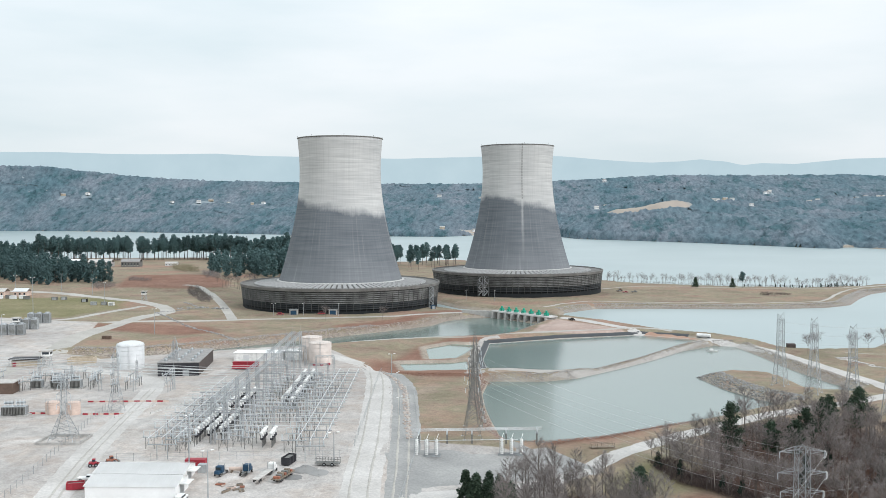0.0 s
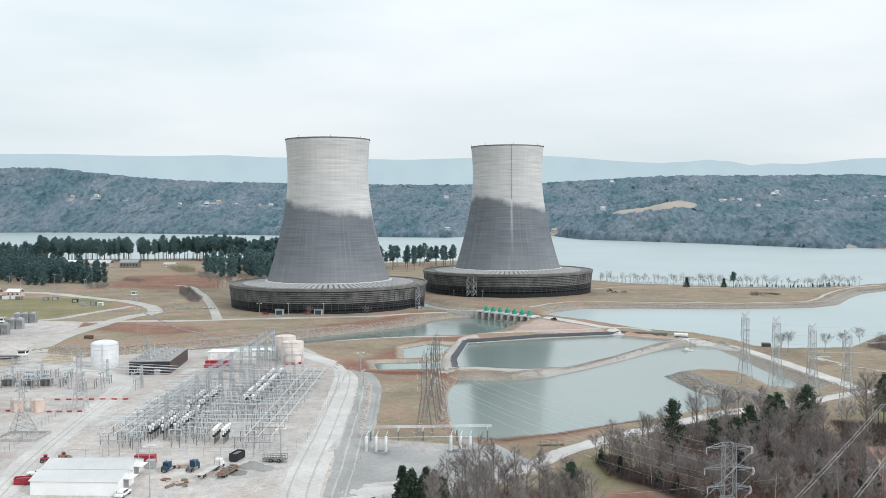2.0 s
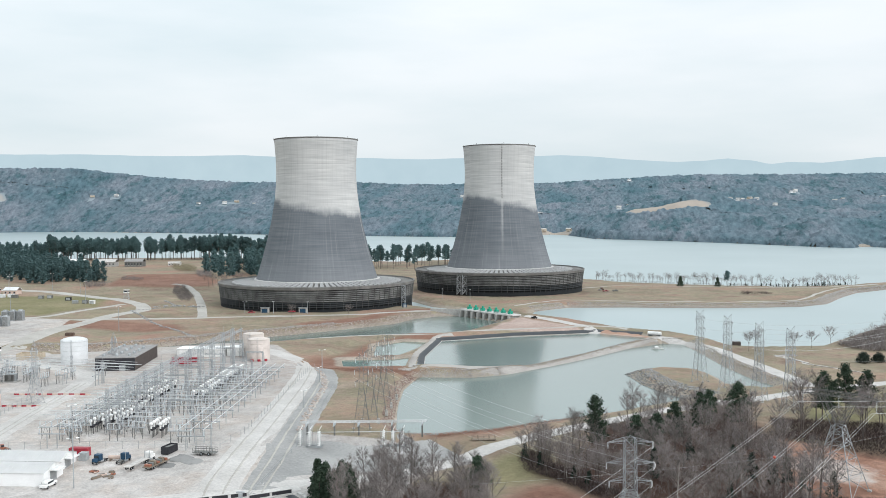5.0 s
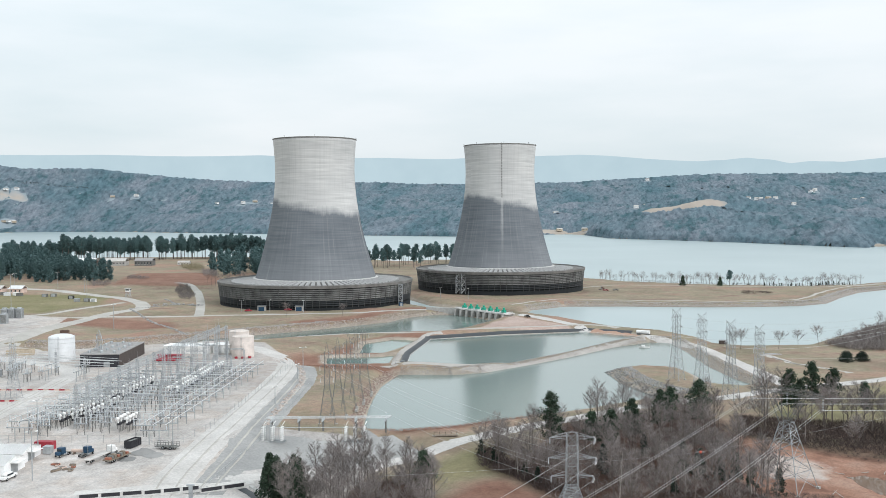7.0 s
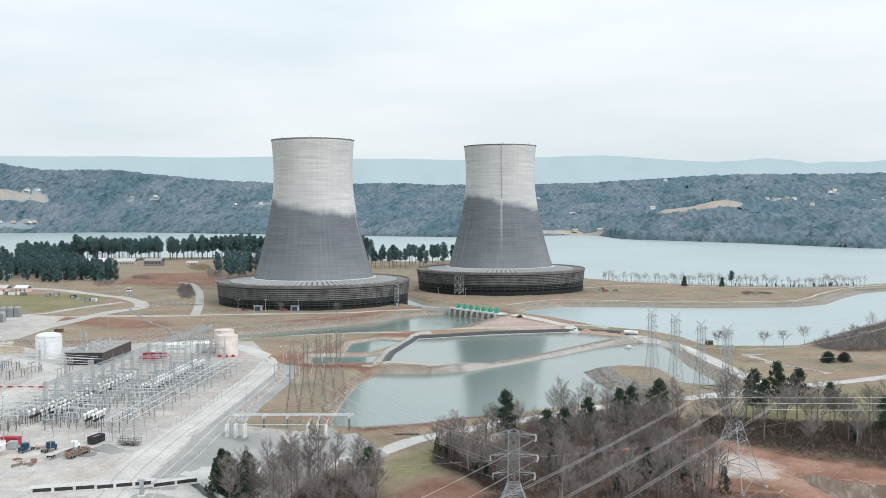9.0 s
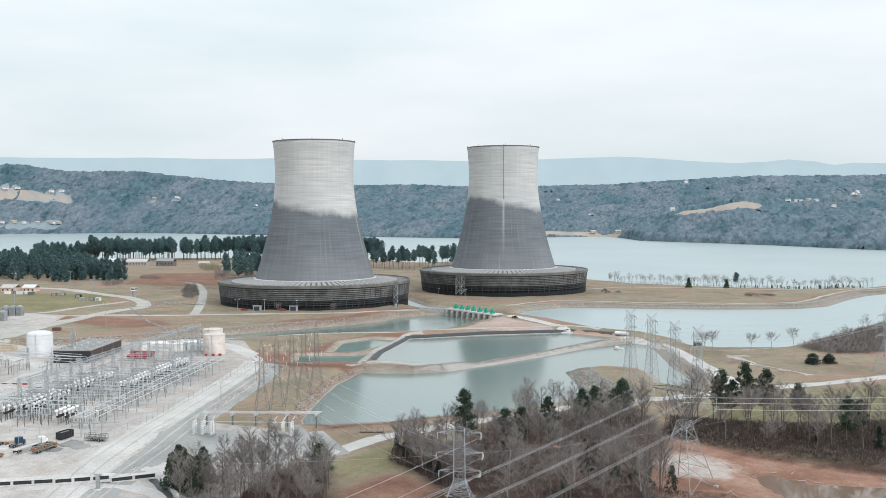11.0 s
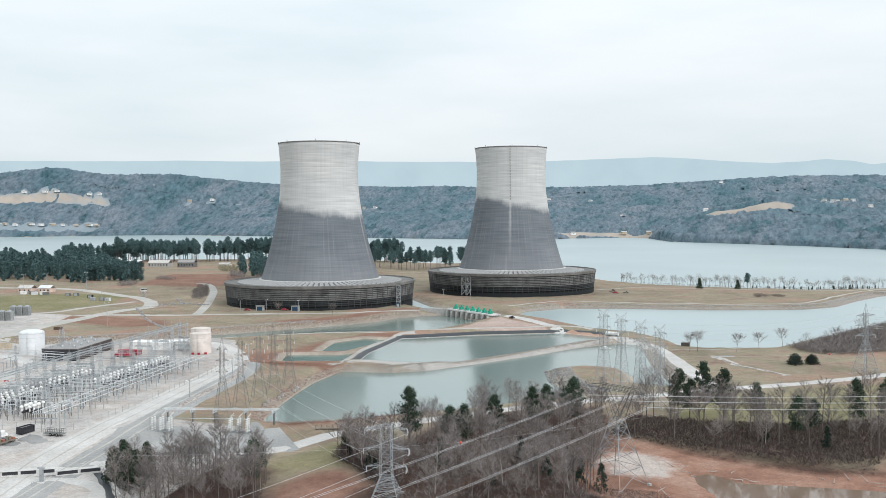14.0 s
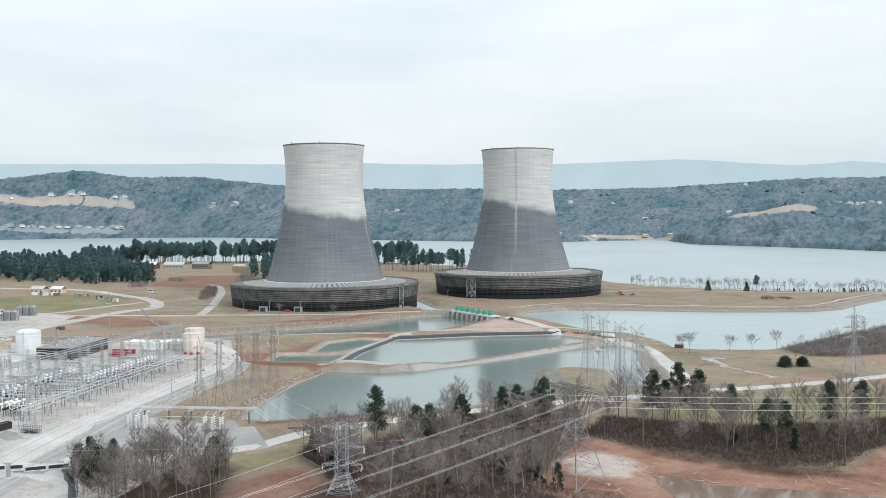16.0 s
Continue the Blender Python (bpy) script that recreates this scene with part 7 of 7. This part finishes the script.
def barrier_row(x0, y0, x1, y1, n, mats, label):
    g = math.degrees(math.atan2(y1 - y0, x1 - x0))
    L = math.hypot(x1 - x0, y1 - y0) / n
    first = {}
    for k in range(n):
        x, y = x0 + (x1 - x0) * (k + 0.5) / n, y0 + (y1 - y0) * (k + 0.5) / n
        mat = mats[k % len(mats)]
        t = thing("road_barrier", x, y, height(x, y), label, "barrier", g, "road barriers")
        bm = bmesh.new()
        sec = [(-0.25, 0), (0.25, 0), (0.15, 0.25), (0.1, 0.6), (-0.1, 0.6), (-0.15, 0.25)]
        ends = [[bm.verts.new((s * L * 0.47, py, pz)) for py, pz in sec] for s in (-1, 1)]
        for i in range(6):
            j = (i + 1) % 6
            bm.faces.new((ends[0][i], ends[0][j], ends[1][j], ends[1][i]))
        bm.faces.new(ends[0][::-1])
        bm.faces.new(ends[1])
        part("block", bm, mat, t)


barrier_row(-199, 348, -168, 352, 14, ("red", "tank_pink"), "faded red plastic road barrier")
barrier_row(-190, 326, -175, 328, 8, ("red", "tank_pink"), "faded red plastic road barrier")
barrier_row(-214, 325, -204, 326, 5, ("red", "tank_pink"), "faded red plastic road barrier")
barrier_row(-176, 322, -170, 344, 12, ("concrete_light",), "pale concrete road barrier")
barrier_row(-166, 330, -160, 352, 10, ("concrete_light",), "pale concrete road barrier")


def fence(pts, h, gap, label):
    t = thing("fence", pts[0][0], pts[0][1], height(*pts[0]), label, "fence", 0, "fences")
    x00, y00, z00 = pts[0][0], pts[0][1], height(*pts[0])
    for (x0, y0), (x1, y1) in zip(pts, pts[1:]):
        n = max(1, int(math.hypot(x1 - x0, y1 - y0) / gap))
        for k in range(n):
            x, y = x0 + (x1 - x0) * k / n, y0 + (y1 - y0) * k / n
            bm = bmesh.new()
            bar(bm, (0, 0, -0.3), (0, 0, h), 0.06)
            part("post", bm, "galv", t, "", pose(x - x00, y - y00, height(x, y) - z00))
        for z in (h * 0.5, h):
            bm = bmesh.new()
            bar(bm, (x0 - x00, y0 - y00, height(x0, y0) - z00 + z), (x1 - x00, y1 - y00, height(x1, y1) - z00 + z), 0.035)
            part("rail", bm, "galv", t)


fence([(-159, 215), (-166, 250), (-172, 275), (-183, 322), (-190, 360)], 2.4, 4, "grey wire fence along the yard road")
fence([(-150, 268), (-84, 277), (-82, 290), (-99, 440)], 2.4, 5, "grey wire fence round the switchyard")
fence([(-60, 225), (-63, 300), (-76, 384)], 1.2, 6, "low grey guard fence along the asphalt road")


def guard_wall(pts):
    for k, ((x0, y0), (x1, y1)) in enumerate(zip(pts, pts[1:])):
        L = math.hypot(x1 - x0, y1 - y0)
        n = max(2, int(L / 4.4))
        t = thing("guard_wall", x0, y0, height(x0, y0), "low pale concrete wall with dark inset panels", "wall", math.degrees(math.atan2(y1 - y0, x1 - x0)), "guard walls")
        part("base", bevelled(boxes((0, L, -0.35, 0.35, -0.4, 0.35)), 0.04), "concrete_light", t)
        for j in range(n):
            part("panel", boxes((L * j / n + 0.4, L * (j + 1) / n - 0.4, -0.12, 0.12, 0.35, 1.25)), "dark_clad", t, "dark inset panel")
            part("post", boxes((L * j / n - 0.3, L * j / n + 0.3, -0.22, 0.22, 0.35, 1.35)), "concrete_light", t)
        part("coping", bevelled(boxes((0, L, -0.28, 0.28, 1.35, 1.5)), 0.03), "concrete_light", t)


guard_wall([(-88, 222), (-73, 228.5), (-60, 235.5), (-50, 243)])
ribbon("pad_walkway", [(-92, 227), (-78, 232.5), (-64, 240.5), (-50, 249)], 5, "pale_pad", "pale concrete walkway behind the guard wall", "pavement", 0.14)

# ramp beside the wall and the loop drive below it
for k in range(9):
    x, y = -47.6 + 2.0 * k, 242 - 2.3 * k
    t = thing("kerb_block", x, y, height(x, y), "pale concrete kerb block beside a ramp", "kerb", -48, "kerb blocks")
    part("block", bevelled(boxes((-1.3, 1.3, -0.5, 0.5, -0.3, 0.7)), 0.08), "concrete_light", t)
ribbon("ramp", [(-50.3, 241.5), (-40, 230), (-30, 218)], 2.2, "liner", "dark narrow ramp beside the wall", "ramp", 0.16)
ribbon("road_drive", [(-80, 222), (-69, 228), (-58, 232.5), (-48, 231.5), (-39, 226), (-37, 217), (-46, 209), (-62, 207)], 5, "gravel_road", "pale loop drive below the guard wall", lift=0.14)
t = thing("equipment_mast", -59.5, 228.5, height(-59.5, 228.5), "short grey equipment mast on a concrete base", "mast", 10)
part("base", bevelled(boxes((-1.0, 1.0, -1.0, 1.0, -0.2, 0.5)), 0.08), "concrete_light", t)
part("cabinet", bevelled(boxes((-0.5, 0.5, -0.4, 0.4, 0.5, 4.2)), 0.08), "galv", t)
part("head", bevelled(boxes((-1.1, 1.1, -0.25, 0.25, 4.2, 4.6)), 0.05), "galv", t)

# pool and stream on the lawn
def flat_water(name, pts, width, label):
    o = ribbon(name, pts, width, "pool_water", label, "water", 0.16, 2.0, 0.6)
    return o


ribbon("stream_bank", [(128, 508), (136, 492), (140, 478), (147, 470), (154, 461), (160, 452)], 3.6, "track", "bare muddy margin of a small stream", "bank", 0.12, 2.0, 1.2)
flat_water("water_pool", [(129, 503), (133, 507), (139, 508)], 6, "small pale pool on the lawn")
flat_water("water_stream", [(133, 498), (138, 484), (142, 474), (150, 466), (156, 456)], 1.4, "narrow pale stream winding over the lawn")

# small things round the towers
car(-214, 671, 10, "red", "small red car parked by the basin")
car(-184, 674, 10, "red", "small red car parked by the basin")
car(-4, 657, -52, "black", "black pickup truck parked on the causeway", True)
lorry(47, 898, 20, "brown_clad", "dark red truck parked on the peninsula")
car(51, 882, 10, "red", "red pickup parked on the peninsula", True)
car(60, 890, 10, "steel_dark", "dark pickup parked on the peninsula", True)
for x, y in ((-205, 675.5), (-176, 676.5)):
    t = thing("kiosk", x, y, height(x, y), "teal metal kiosk against the basin wall", "kiosk", 3, "kiosks")
    part("body", bevelled(boxes((-3, 3, -1.4, 1.4, -0.2, 3.6)), 0.1), "concrete", t)
    part("door", boxes((-2.2, 2.2, -1.46, -1.38, 0, 3.0)), "blue", t)
    part("roof", boxes((-3.3, 3.3, -1.7, 1.7, 3.6, 3.9)), "galv", t)
t = thing("kiosk", -108, 722, height(-108, 722), "blue metal box at the basin's foot", "kiosk", 20, "kiosks")
part("body", bevelled(boxes((-1.6, 1.6, -1.6, 1.6, -0.2, 3.0)), 0.1), "blue", t)
part("door", boxes((-1, 1, -1.66, -1.58, 0, 2.4)), "galv", t)
t = thing("tanker", 72, 577, height(72, 577) + 0.1, "white tank trailer parked on the causeway", "trailer", -20)
bm = bmesh.new()
bar(bm, (-4, 0, 1.8), (4, 0, 1.8), 1.1, 1.1, 14)
part("tank", bm, "white", t)
part("chassis", boxes((-4, 4.4, -0.9, 0.9, 0.5, 0.8)), "steel_dark", t)
for xx in (-3, -1.8, 3):
    for s in (-1, 1):
        wheel(t, xx, s * 1.0)
t = thing("boat", 71, 541, 0.05, "small white work boat on the pond", "boat", 10)
bm = bmesh.new()
hull = [[bm.verts.new((x, y * w, z)) for x, w in ((-3, 0.9), (0, 1.1), (2.4, 0.7), (3.4, 0.05))] for y, z in ((-1, 0.7), (-0.7, -0.3), (0.7, -0.3), (1, 0.7))]
for a, b in zip(hull, hull[1:]):
    for i in range(3):
        bm.faces.new((a[i], a[i + 1], b[i + 1], b[i]))
bm.faces.new([r[0] for r in hull])
bmesh.ops.solidify(bm, geom=bm.faces[:], thickness=0.08)
part("hull", bm, "white", t)
part("cabin", bevelled(boxes((-1.6, 0.4, -0.6, 0.6, 0.3, 1.6)), 0.1), "white", t)
t = thing("valve_box", -53, 459, height(-53, 459), "small grey valve platform at the pond corner", "platform", 10)
part("slab", boxes((-2, 3, -1.2, 1.2, 0, 0.4)), "concrete", t)
bm = bmesh.new()
for xx in (-1.8, 0.4, 2.8):
    bar(bm, (xx, -1.1, 0.4), (xx, -1.1, 1.5), 0.06)
bar(bm, (-1.8, -1.1, 1.5), (2.8, -1.1, 1.5), 0.06)
part("railing", bm, "galv", t)
t = thing("footbridge", -4, 305, height(-4, 305) + 0.2, "short timber footbridge with rails", "bridge", 15)
part("deck", boxes((-4, 4, -0.9, 0.9, 0, 0.25)), "timber", t)
for s in (-1, 1):
    bm = bmesh.new()
    for k in range(5):
        bar(bm, (-3.8 + 1.9 * k, s * 0.85, 0.2), (-3.8 + 1.9 * k, s * 0.85, 1.4), 0.08)
    bar(bm, (-3.8, s * 0.85, 1.4), (3.8, s * 0.85, 1.4), 0.07)
    part("railing", bm, "timber", t)
rng = random.Random(12)
for k in range(26):
    x, y = rng.choice(((112 + rng.uniform(0, 26), 292 - rng.uniform(0, 14)), (150 + rng.uniform(0, 30), 284 + rng.uniform(-3, 4)), (104 + rng.uniform(0, 18), 262 - rng.uniform(0, 18))))
    bm = bmesh.new()
    limb(bm, (0, 0, 0.15), (1, 0, 0.05), rng.uniform(2, 5), 0.16, rng, 3, 0.15, 0.02)
    o = part("driftwood", bm, "bark_pale")
    o.matrix_basis = pose(x, y, height(x, y), 0, 0, rng.uniform(0, 360))
    tagged(o, "pale driftwood log stranded on the mud", "driftwood", "driftwood")

# ---- switchyard ----
SWT = 6.5


def sy(a, b):
    """Yard plan: a metres across from the east edge, b metres along."""
    return -85 - 0.9936 * a - 0.113 * b, 283 - 0.113 * a + 0.9936 * b


def bus_support(bm_h=6.0):
    t = thing("bus_support", 0, 0, -300, "galvanised bus support with porcelain posts", "bus support", SWT, "bus supports")
    for s in (-1, 1):
        bm = bmesh.new()
        bar(bm, (s * 1.6, 0, -0.3), (s * 1.6, 0, bm_h - 1.6), 0.14)
        part("post", bm, "galv", t)
    part("beam", boxes((-4.4, 4.4, -0.14, 0.14, bm_h - 1.6, bm_h - 1.3)), "galv", t)
    for xx in (-4.0, 0, 4.0):
        bm = bmesh.new()
        insulator(bm, (xx, 0, bm_h), 1.3, 0.16)
        part("insulator", bm, "porcelain", t)
    return t


def switch_frame():
    t = thing("disconnect_switch", 0, 0, -300, "grey disconnect switch on steel legs", "switch", SWT, "disconnect switches")
    for s in (-1, 1):
        bm = bmesh.new()
        bar(bm, (s * 1.3, 0, -0.3), (s * 1.3, 0, 3.6), 0.12)
        bar(bm, (s * 1.3, 0, 0.5), (s * 0.2, 0, 3.5), 0.05, 0.05, 3)
        part("leg", bm, "steel_dark", t)
    part("base_frame", boxes((-2.2, 2.2, -0.2, 0.2, 3.6, 3.85)), "galv", t)
    for xx in (-1.9, 0, 1.9):
        bm = bmesh.new()
        insulator(bm, (xx, 0, 5.6), 1.75, 0.2)
        part("insulator", bm, "porcelain", t)
    bm = bmesh.new()
    bar(bm, (-2.0, 0, 5.7), (2.0, 0, 5.7), 0.09, 0.09, 6)
    part("blade", bm, "wire", t)
    return t


def breaker():
    t = thing("circuit_breaker", 0, 0, -300, "circuit breaker with white porcelain heads", "breaker", SWT, "circuit breakers")
    for s in (-1, 1):
        bm = bmesh.new()
        bar(bm, (0, s * 0.7, -0.3), (0, s * 0.7, 2.4), 0.14)
        part("leg", bm, "steel_dark", t)
    part("tank", bevelled(boxes((-0.55, 0.55, -1.1, 1.1, 2.4, 3.3)), 0.2), "dark_clad", t)
    for s in (-1, 1):
        bm = bmesh.new()
        for k in range(4):
            lathe(bm, [(0.14, 3.3 + 0.28 * k), (0.3, 3.38 + 0.28 * k), (0.14, 3.58 + 0.28 * k)], 8)
        lathe(bm, [(0.2, 4.4), (0.52, 4.55), (0.66, 4.9), (0.55, 5.25), (0.25, 5.45), (0.0, 5.5)], 10)
        part("porcelain_head", bm, "white", t, "", pose(0, s * 0.85, 0, -s * 10, 0, 0))
    return t


def lattice_column(h=15.0, w=0.7):
    t = thing("gantry_column", 0, 0, -300, "galvanised lattice gantry column in the switchyard", "column", SWT, "gantry columns")
    bm = bmesh.new()
    mesh_lattice(bm, [(-0.3 + (h + 0.3) * k / 6, w * (1 - 0.35 * k / 6)) for k in range(7)], 0.07, 0.04)
    part("body", bm, "galv", t)
    bm = bmesh.new()
    bar(bm, (0, 0, h), (0, 0, h + 3.2), 0.06, 0.03)
    part("spike", bm, "galv", t)
    return t


def lattice_beam(name, p, q, w, label):
    """A box girder between two points."""
    p, q = Vector(p), Vector(q)
    d = q - p
    n = max(4, int(d.length / 2.2))
    t = thing(name, *p, label, "girder", math.degrees(math.atan2(d.y, d.x)), "gantry girders")
    L = Vector((d.x, d.y, 0)).length
    for sy_ in (-1, 1):
        for z in (0, 2 * w):
            bm = bmesh.new()
            bar(bm, (0, sy_ * w, z), (L, sy_ * w, z + d.z), 0.09)
            part("chord", bm, "galv", t)
    bm = bmesh.new()
    for k in range(n):
        x0, x1 = L * k / n, L * (k + 1) / n
        for sy_ in (-1, 1):
            bar(bm, (x0, sy_ * w, d.z * k / n), (x1, sy_ * w, 2 * w + d.z * k / n), 0.045, 0.045, 3)
        bar(bm, (x0, -w, 2 * w + d.z * k / n), (x1, w, 2 * w + d.z * k / n), 0.045, 0.045, 3)
    part("lacing", bm, "galv", t)
    return t


def tube(p, q, r, label, group="bus tubes"):
    bm = bmesh.new()
    bar(bm, p, q, r, r, 6)
    return tagged(part("bus_tube", bm, "wire"), label, "bus tube", group)


def put(kind, a, b, turn=SWT):
    x, y = sy(a, b)
    return copy_thing(kind, pose(x, y, height(x, y), 0, 0, turn))


SUP, SWI, BRK, COL, COL2 = bus_support(), switch_frame(), breaker(), lattice_column(), lattice_column(9.5, 0.5)
G = 5.0
# east tubes
for b in range(-9, 118, 9):
    put(SUP, 8, b)
for da in (4, 8, 12):
    tube((*sy(da, -10), G + 6.1), (*sy(da, 119), G + 6.1), 0.13, "long pale aluminium bus tube on porcelain posts")
# west tubes
for b in range(-6, 100, 9):
    put(SUP, 53, b)
for da in (49, 53, 57):
    tube((*sy(da, -7), G + 6.1), (*sy(da, 101), G + 6.1), 0.13, "long pale aluminium bus tube on porcelain posts")
# cross tubes
for k in range(20):
    b = 2 + 5.9 * k
    for z, a0, a1 in ((7.6, 2, 33), (8.2, 33, 60)):
        if not (k % 5 == 4 and a0 == 2):
            tube((*sy(a0, b), G + z), (*sy(a1, b + 1), G + z), 0.08, "thin pale bus tube crossing the switchyard")
# switch rows
for a, b0, b1, st in ((16, 0, 118, 8.5), (20.5, 40, 118, 8.5), (24, 40, 122, 7.3), (33, 6, 118, 7.3), (36.5, 2, 100, 8.5), (48, 0, 100, 7.3), (52, 2, 95, 9.5), (60, 5, 80, 12), (12.5, 0, 118, 13), (29, 4, 60, 6.5), (50, 4, 60, 6.0), (55.5, 8, 90, 10)):
    b = b0
    while b < b1:
        put(SWI, a, b)
        b += st
# breaker rows
for a, b0, n, st in ((24.0, 62, 19, 3.3), (27.5, 62, 19, 3.3), (43, 12, 9, 3.4), (46.5, 10, 10, 3.4), (39.5, 14, 8, 3.6), (41.5, 52, 9, 3.6), (45.5, 52, 9, 3.6), (22, 6, 3, 2.6), (25, 6, 3, 2.6)):
    for k in range(n):
        put(BRK, a, b0 + k * st)
# tall gantry along the yard
for a in (37.5, 41.5):
    for k in range(10):
        put(COL, a, 10 + k * 18.5)
    p, q = sy(a, 10), sy(a, 178)
    lattice_beam("gantry_girder", (*p, G + 13.6), (*q, G + 13.6), 0.45, "long galvanised lattice girder over the switchyard")
for k in range(9):
    p, q = sy(33, 14 + k * 18.5), sy(41.5, 14 + k * 18.5)
    put(COL2, 33, 14 + k * 18.5)
    lattice_beam("gantry_girder", (*p, G + 9.3), (*q, G + 9.3), 0.3, "short lattice girder between gantry columns")
for k in range(6):
    for a in (16, 24):
        put(COL2, a, 20 + 22 * k)
    p, q = sy(16, 20 + 22 * k), sy(24, 20 + 22 * k)
    lattice_beam("gantry_girder", (*p, G + 9.3), (*q, G + 9.3), 0.3, "short lattice girder between gantry columns")
# buses running west out of the yard
for k in range(7):
    z = G + 8.5 + 0.7 * (k % 3)
    p, q = sy(62 + (k % 2), 88 + k * 2.2), (-262, 372 + k * 4.0)
    tube((*p, z), (*q, z), 0.09, "thin pale bus tube leading out to the transformers")
for k in range(12):
    x, y = -176 - 7.4 * k, 372 + (k % 2) * 14
    copy_thing(SUP, pose(x, y, height(x, y), 0, 0, 95))
    if k % 3 == 0:
        copy_thing(COL2, pose(x, y + 5, height(x, y + 5), 0, 0, 5))
rng = random.Random(3)
for k in range(26):
    x, y = -178 - rng.uniform(0, 66), 366 + rng.uniform(0, 34)
    copy_thing(SWI, pose(x, y, height(x, y), 0, 0, rng.choice((5, 95))))


def capacitor_bank(x, y):
    t = thing("capacitor_bank", x, y, height(x, y), "bank of stacked pale porcelain capacitors on a steel frame", "capacitor bank", 3, "capacitor banks")
    for k in range(4):
        part("base_rail", boxes((-4.4, 4.4, -1.6 + k * 1.05, -1.45 + k * 1.05, 0.3, 0.5)), "galv", t)
    for k in range(3):
        for s in (-1, 1):
            bm = bmesh.new()
            for j in range(8):
                lathe(bm, [(0.2, 0.6 + 0.6 * j), (0.5, 0.72 + 0.6 * j), (0.5, 0.86 + 0.6 * j), (0.2, 1.0 + 0.6 * j)], 10)
            part("stack", bm, "white", t, "", pose(-3.1 + 3.1 * k, s * 0.8, 0))
        part("frame", boxes((-3.9 + 3.1 * k, -3.83 + 3.1 * k, -1.3, -1.2, 0.5, 5.6), (-2.4 + 3.1 * k, -2.33 + 3.1 * k, -1.3, -1.2, 0.5, 5.6), (-3.9 + 3.1 * k, -3.83 + 3.1 * k, 1.2, 1.3, 0.5, 5.6), (-2.4 + 3.1 * k, -2.33 + 3.1 * k, 1.2, 1.3, 0.5, 5.6)), "galv", t)
        bm = bmesh.new()
        bar(bm, (-3.1 + 3.1 * k, 0, 5.5), (-2.6 + 3.1 * k, 2, 6.6), 0.08, 0.08, 6)
        part("lead", bm, "white", t)


capacitor_bank(-59.2, 291)
capacitor_bank(-32.8, 296.5)
for yy in (299.5, 301.0, 302.5):
    tube((-65, yy, 8.0), (-23.5, yy + 7.2, 8.0), 0.12, "long pale bus tube over the capacitor banks")
tube((-62, 297, 5.6), (-31, 302, 5.6), 0.1, "pale bus tube between capacitor banks")
for x in (-63, -54, -46, -35, -25):
    t = thing("bus_post", x, 301.3 + (x + 63) * 0.173, 1.8, "dark steel post carrying bus tubes", "post", 3, "bus posts")
    part("post", boxes((-0.25, 0.25, -0.25, 0.25, -0.3, 5.0)), "steel_dark", t)
    part("crosshead", boxes((-0.2, 0.2, -2.0, 2.0, 4.9, 5.2)), "galv", t)
    for k in range(3):
        bm = bmesh.new()
        insulator(bm, (0, -1.5 + 1.5 * k, 6.15), 0.95, 0.16)
        part("insulator", bm, "porcelain", t)
seeds_done([SUP, SWI, BRK, COL, COL2])
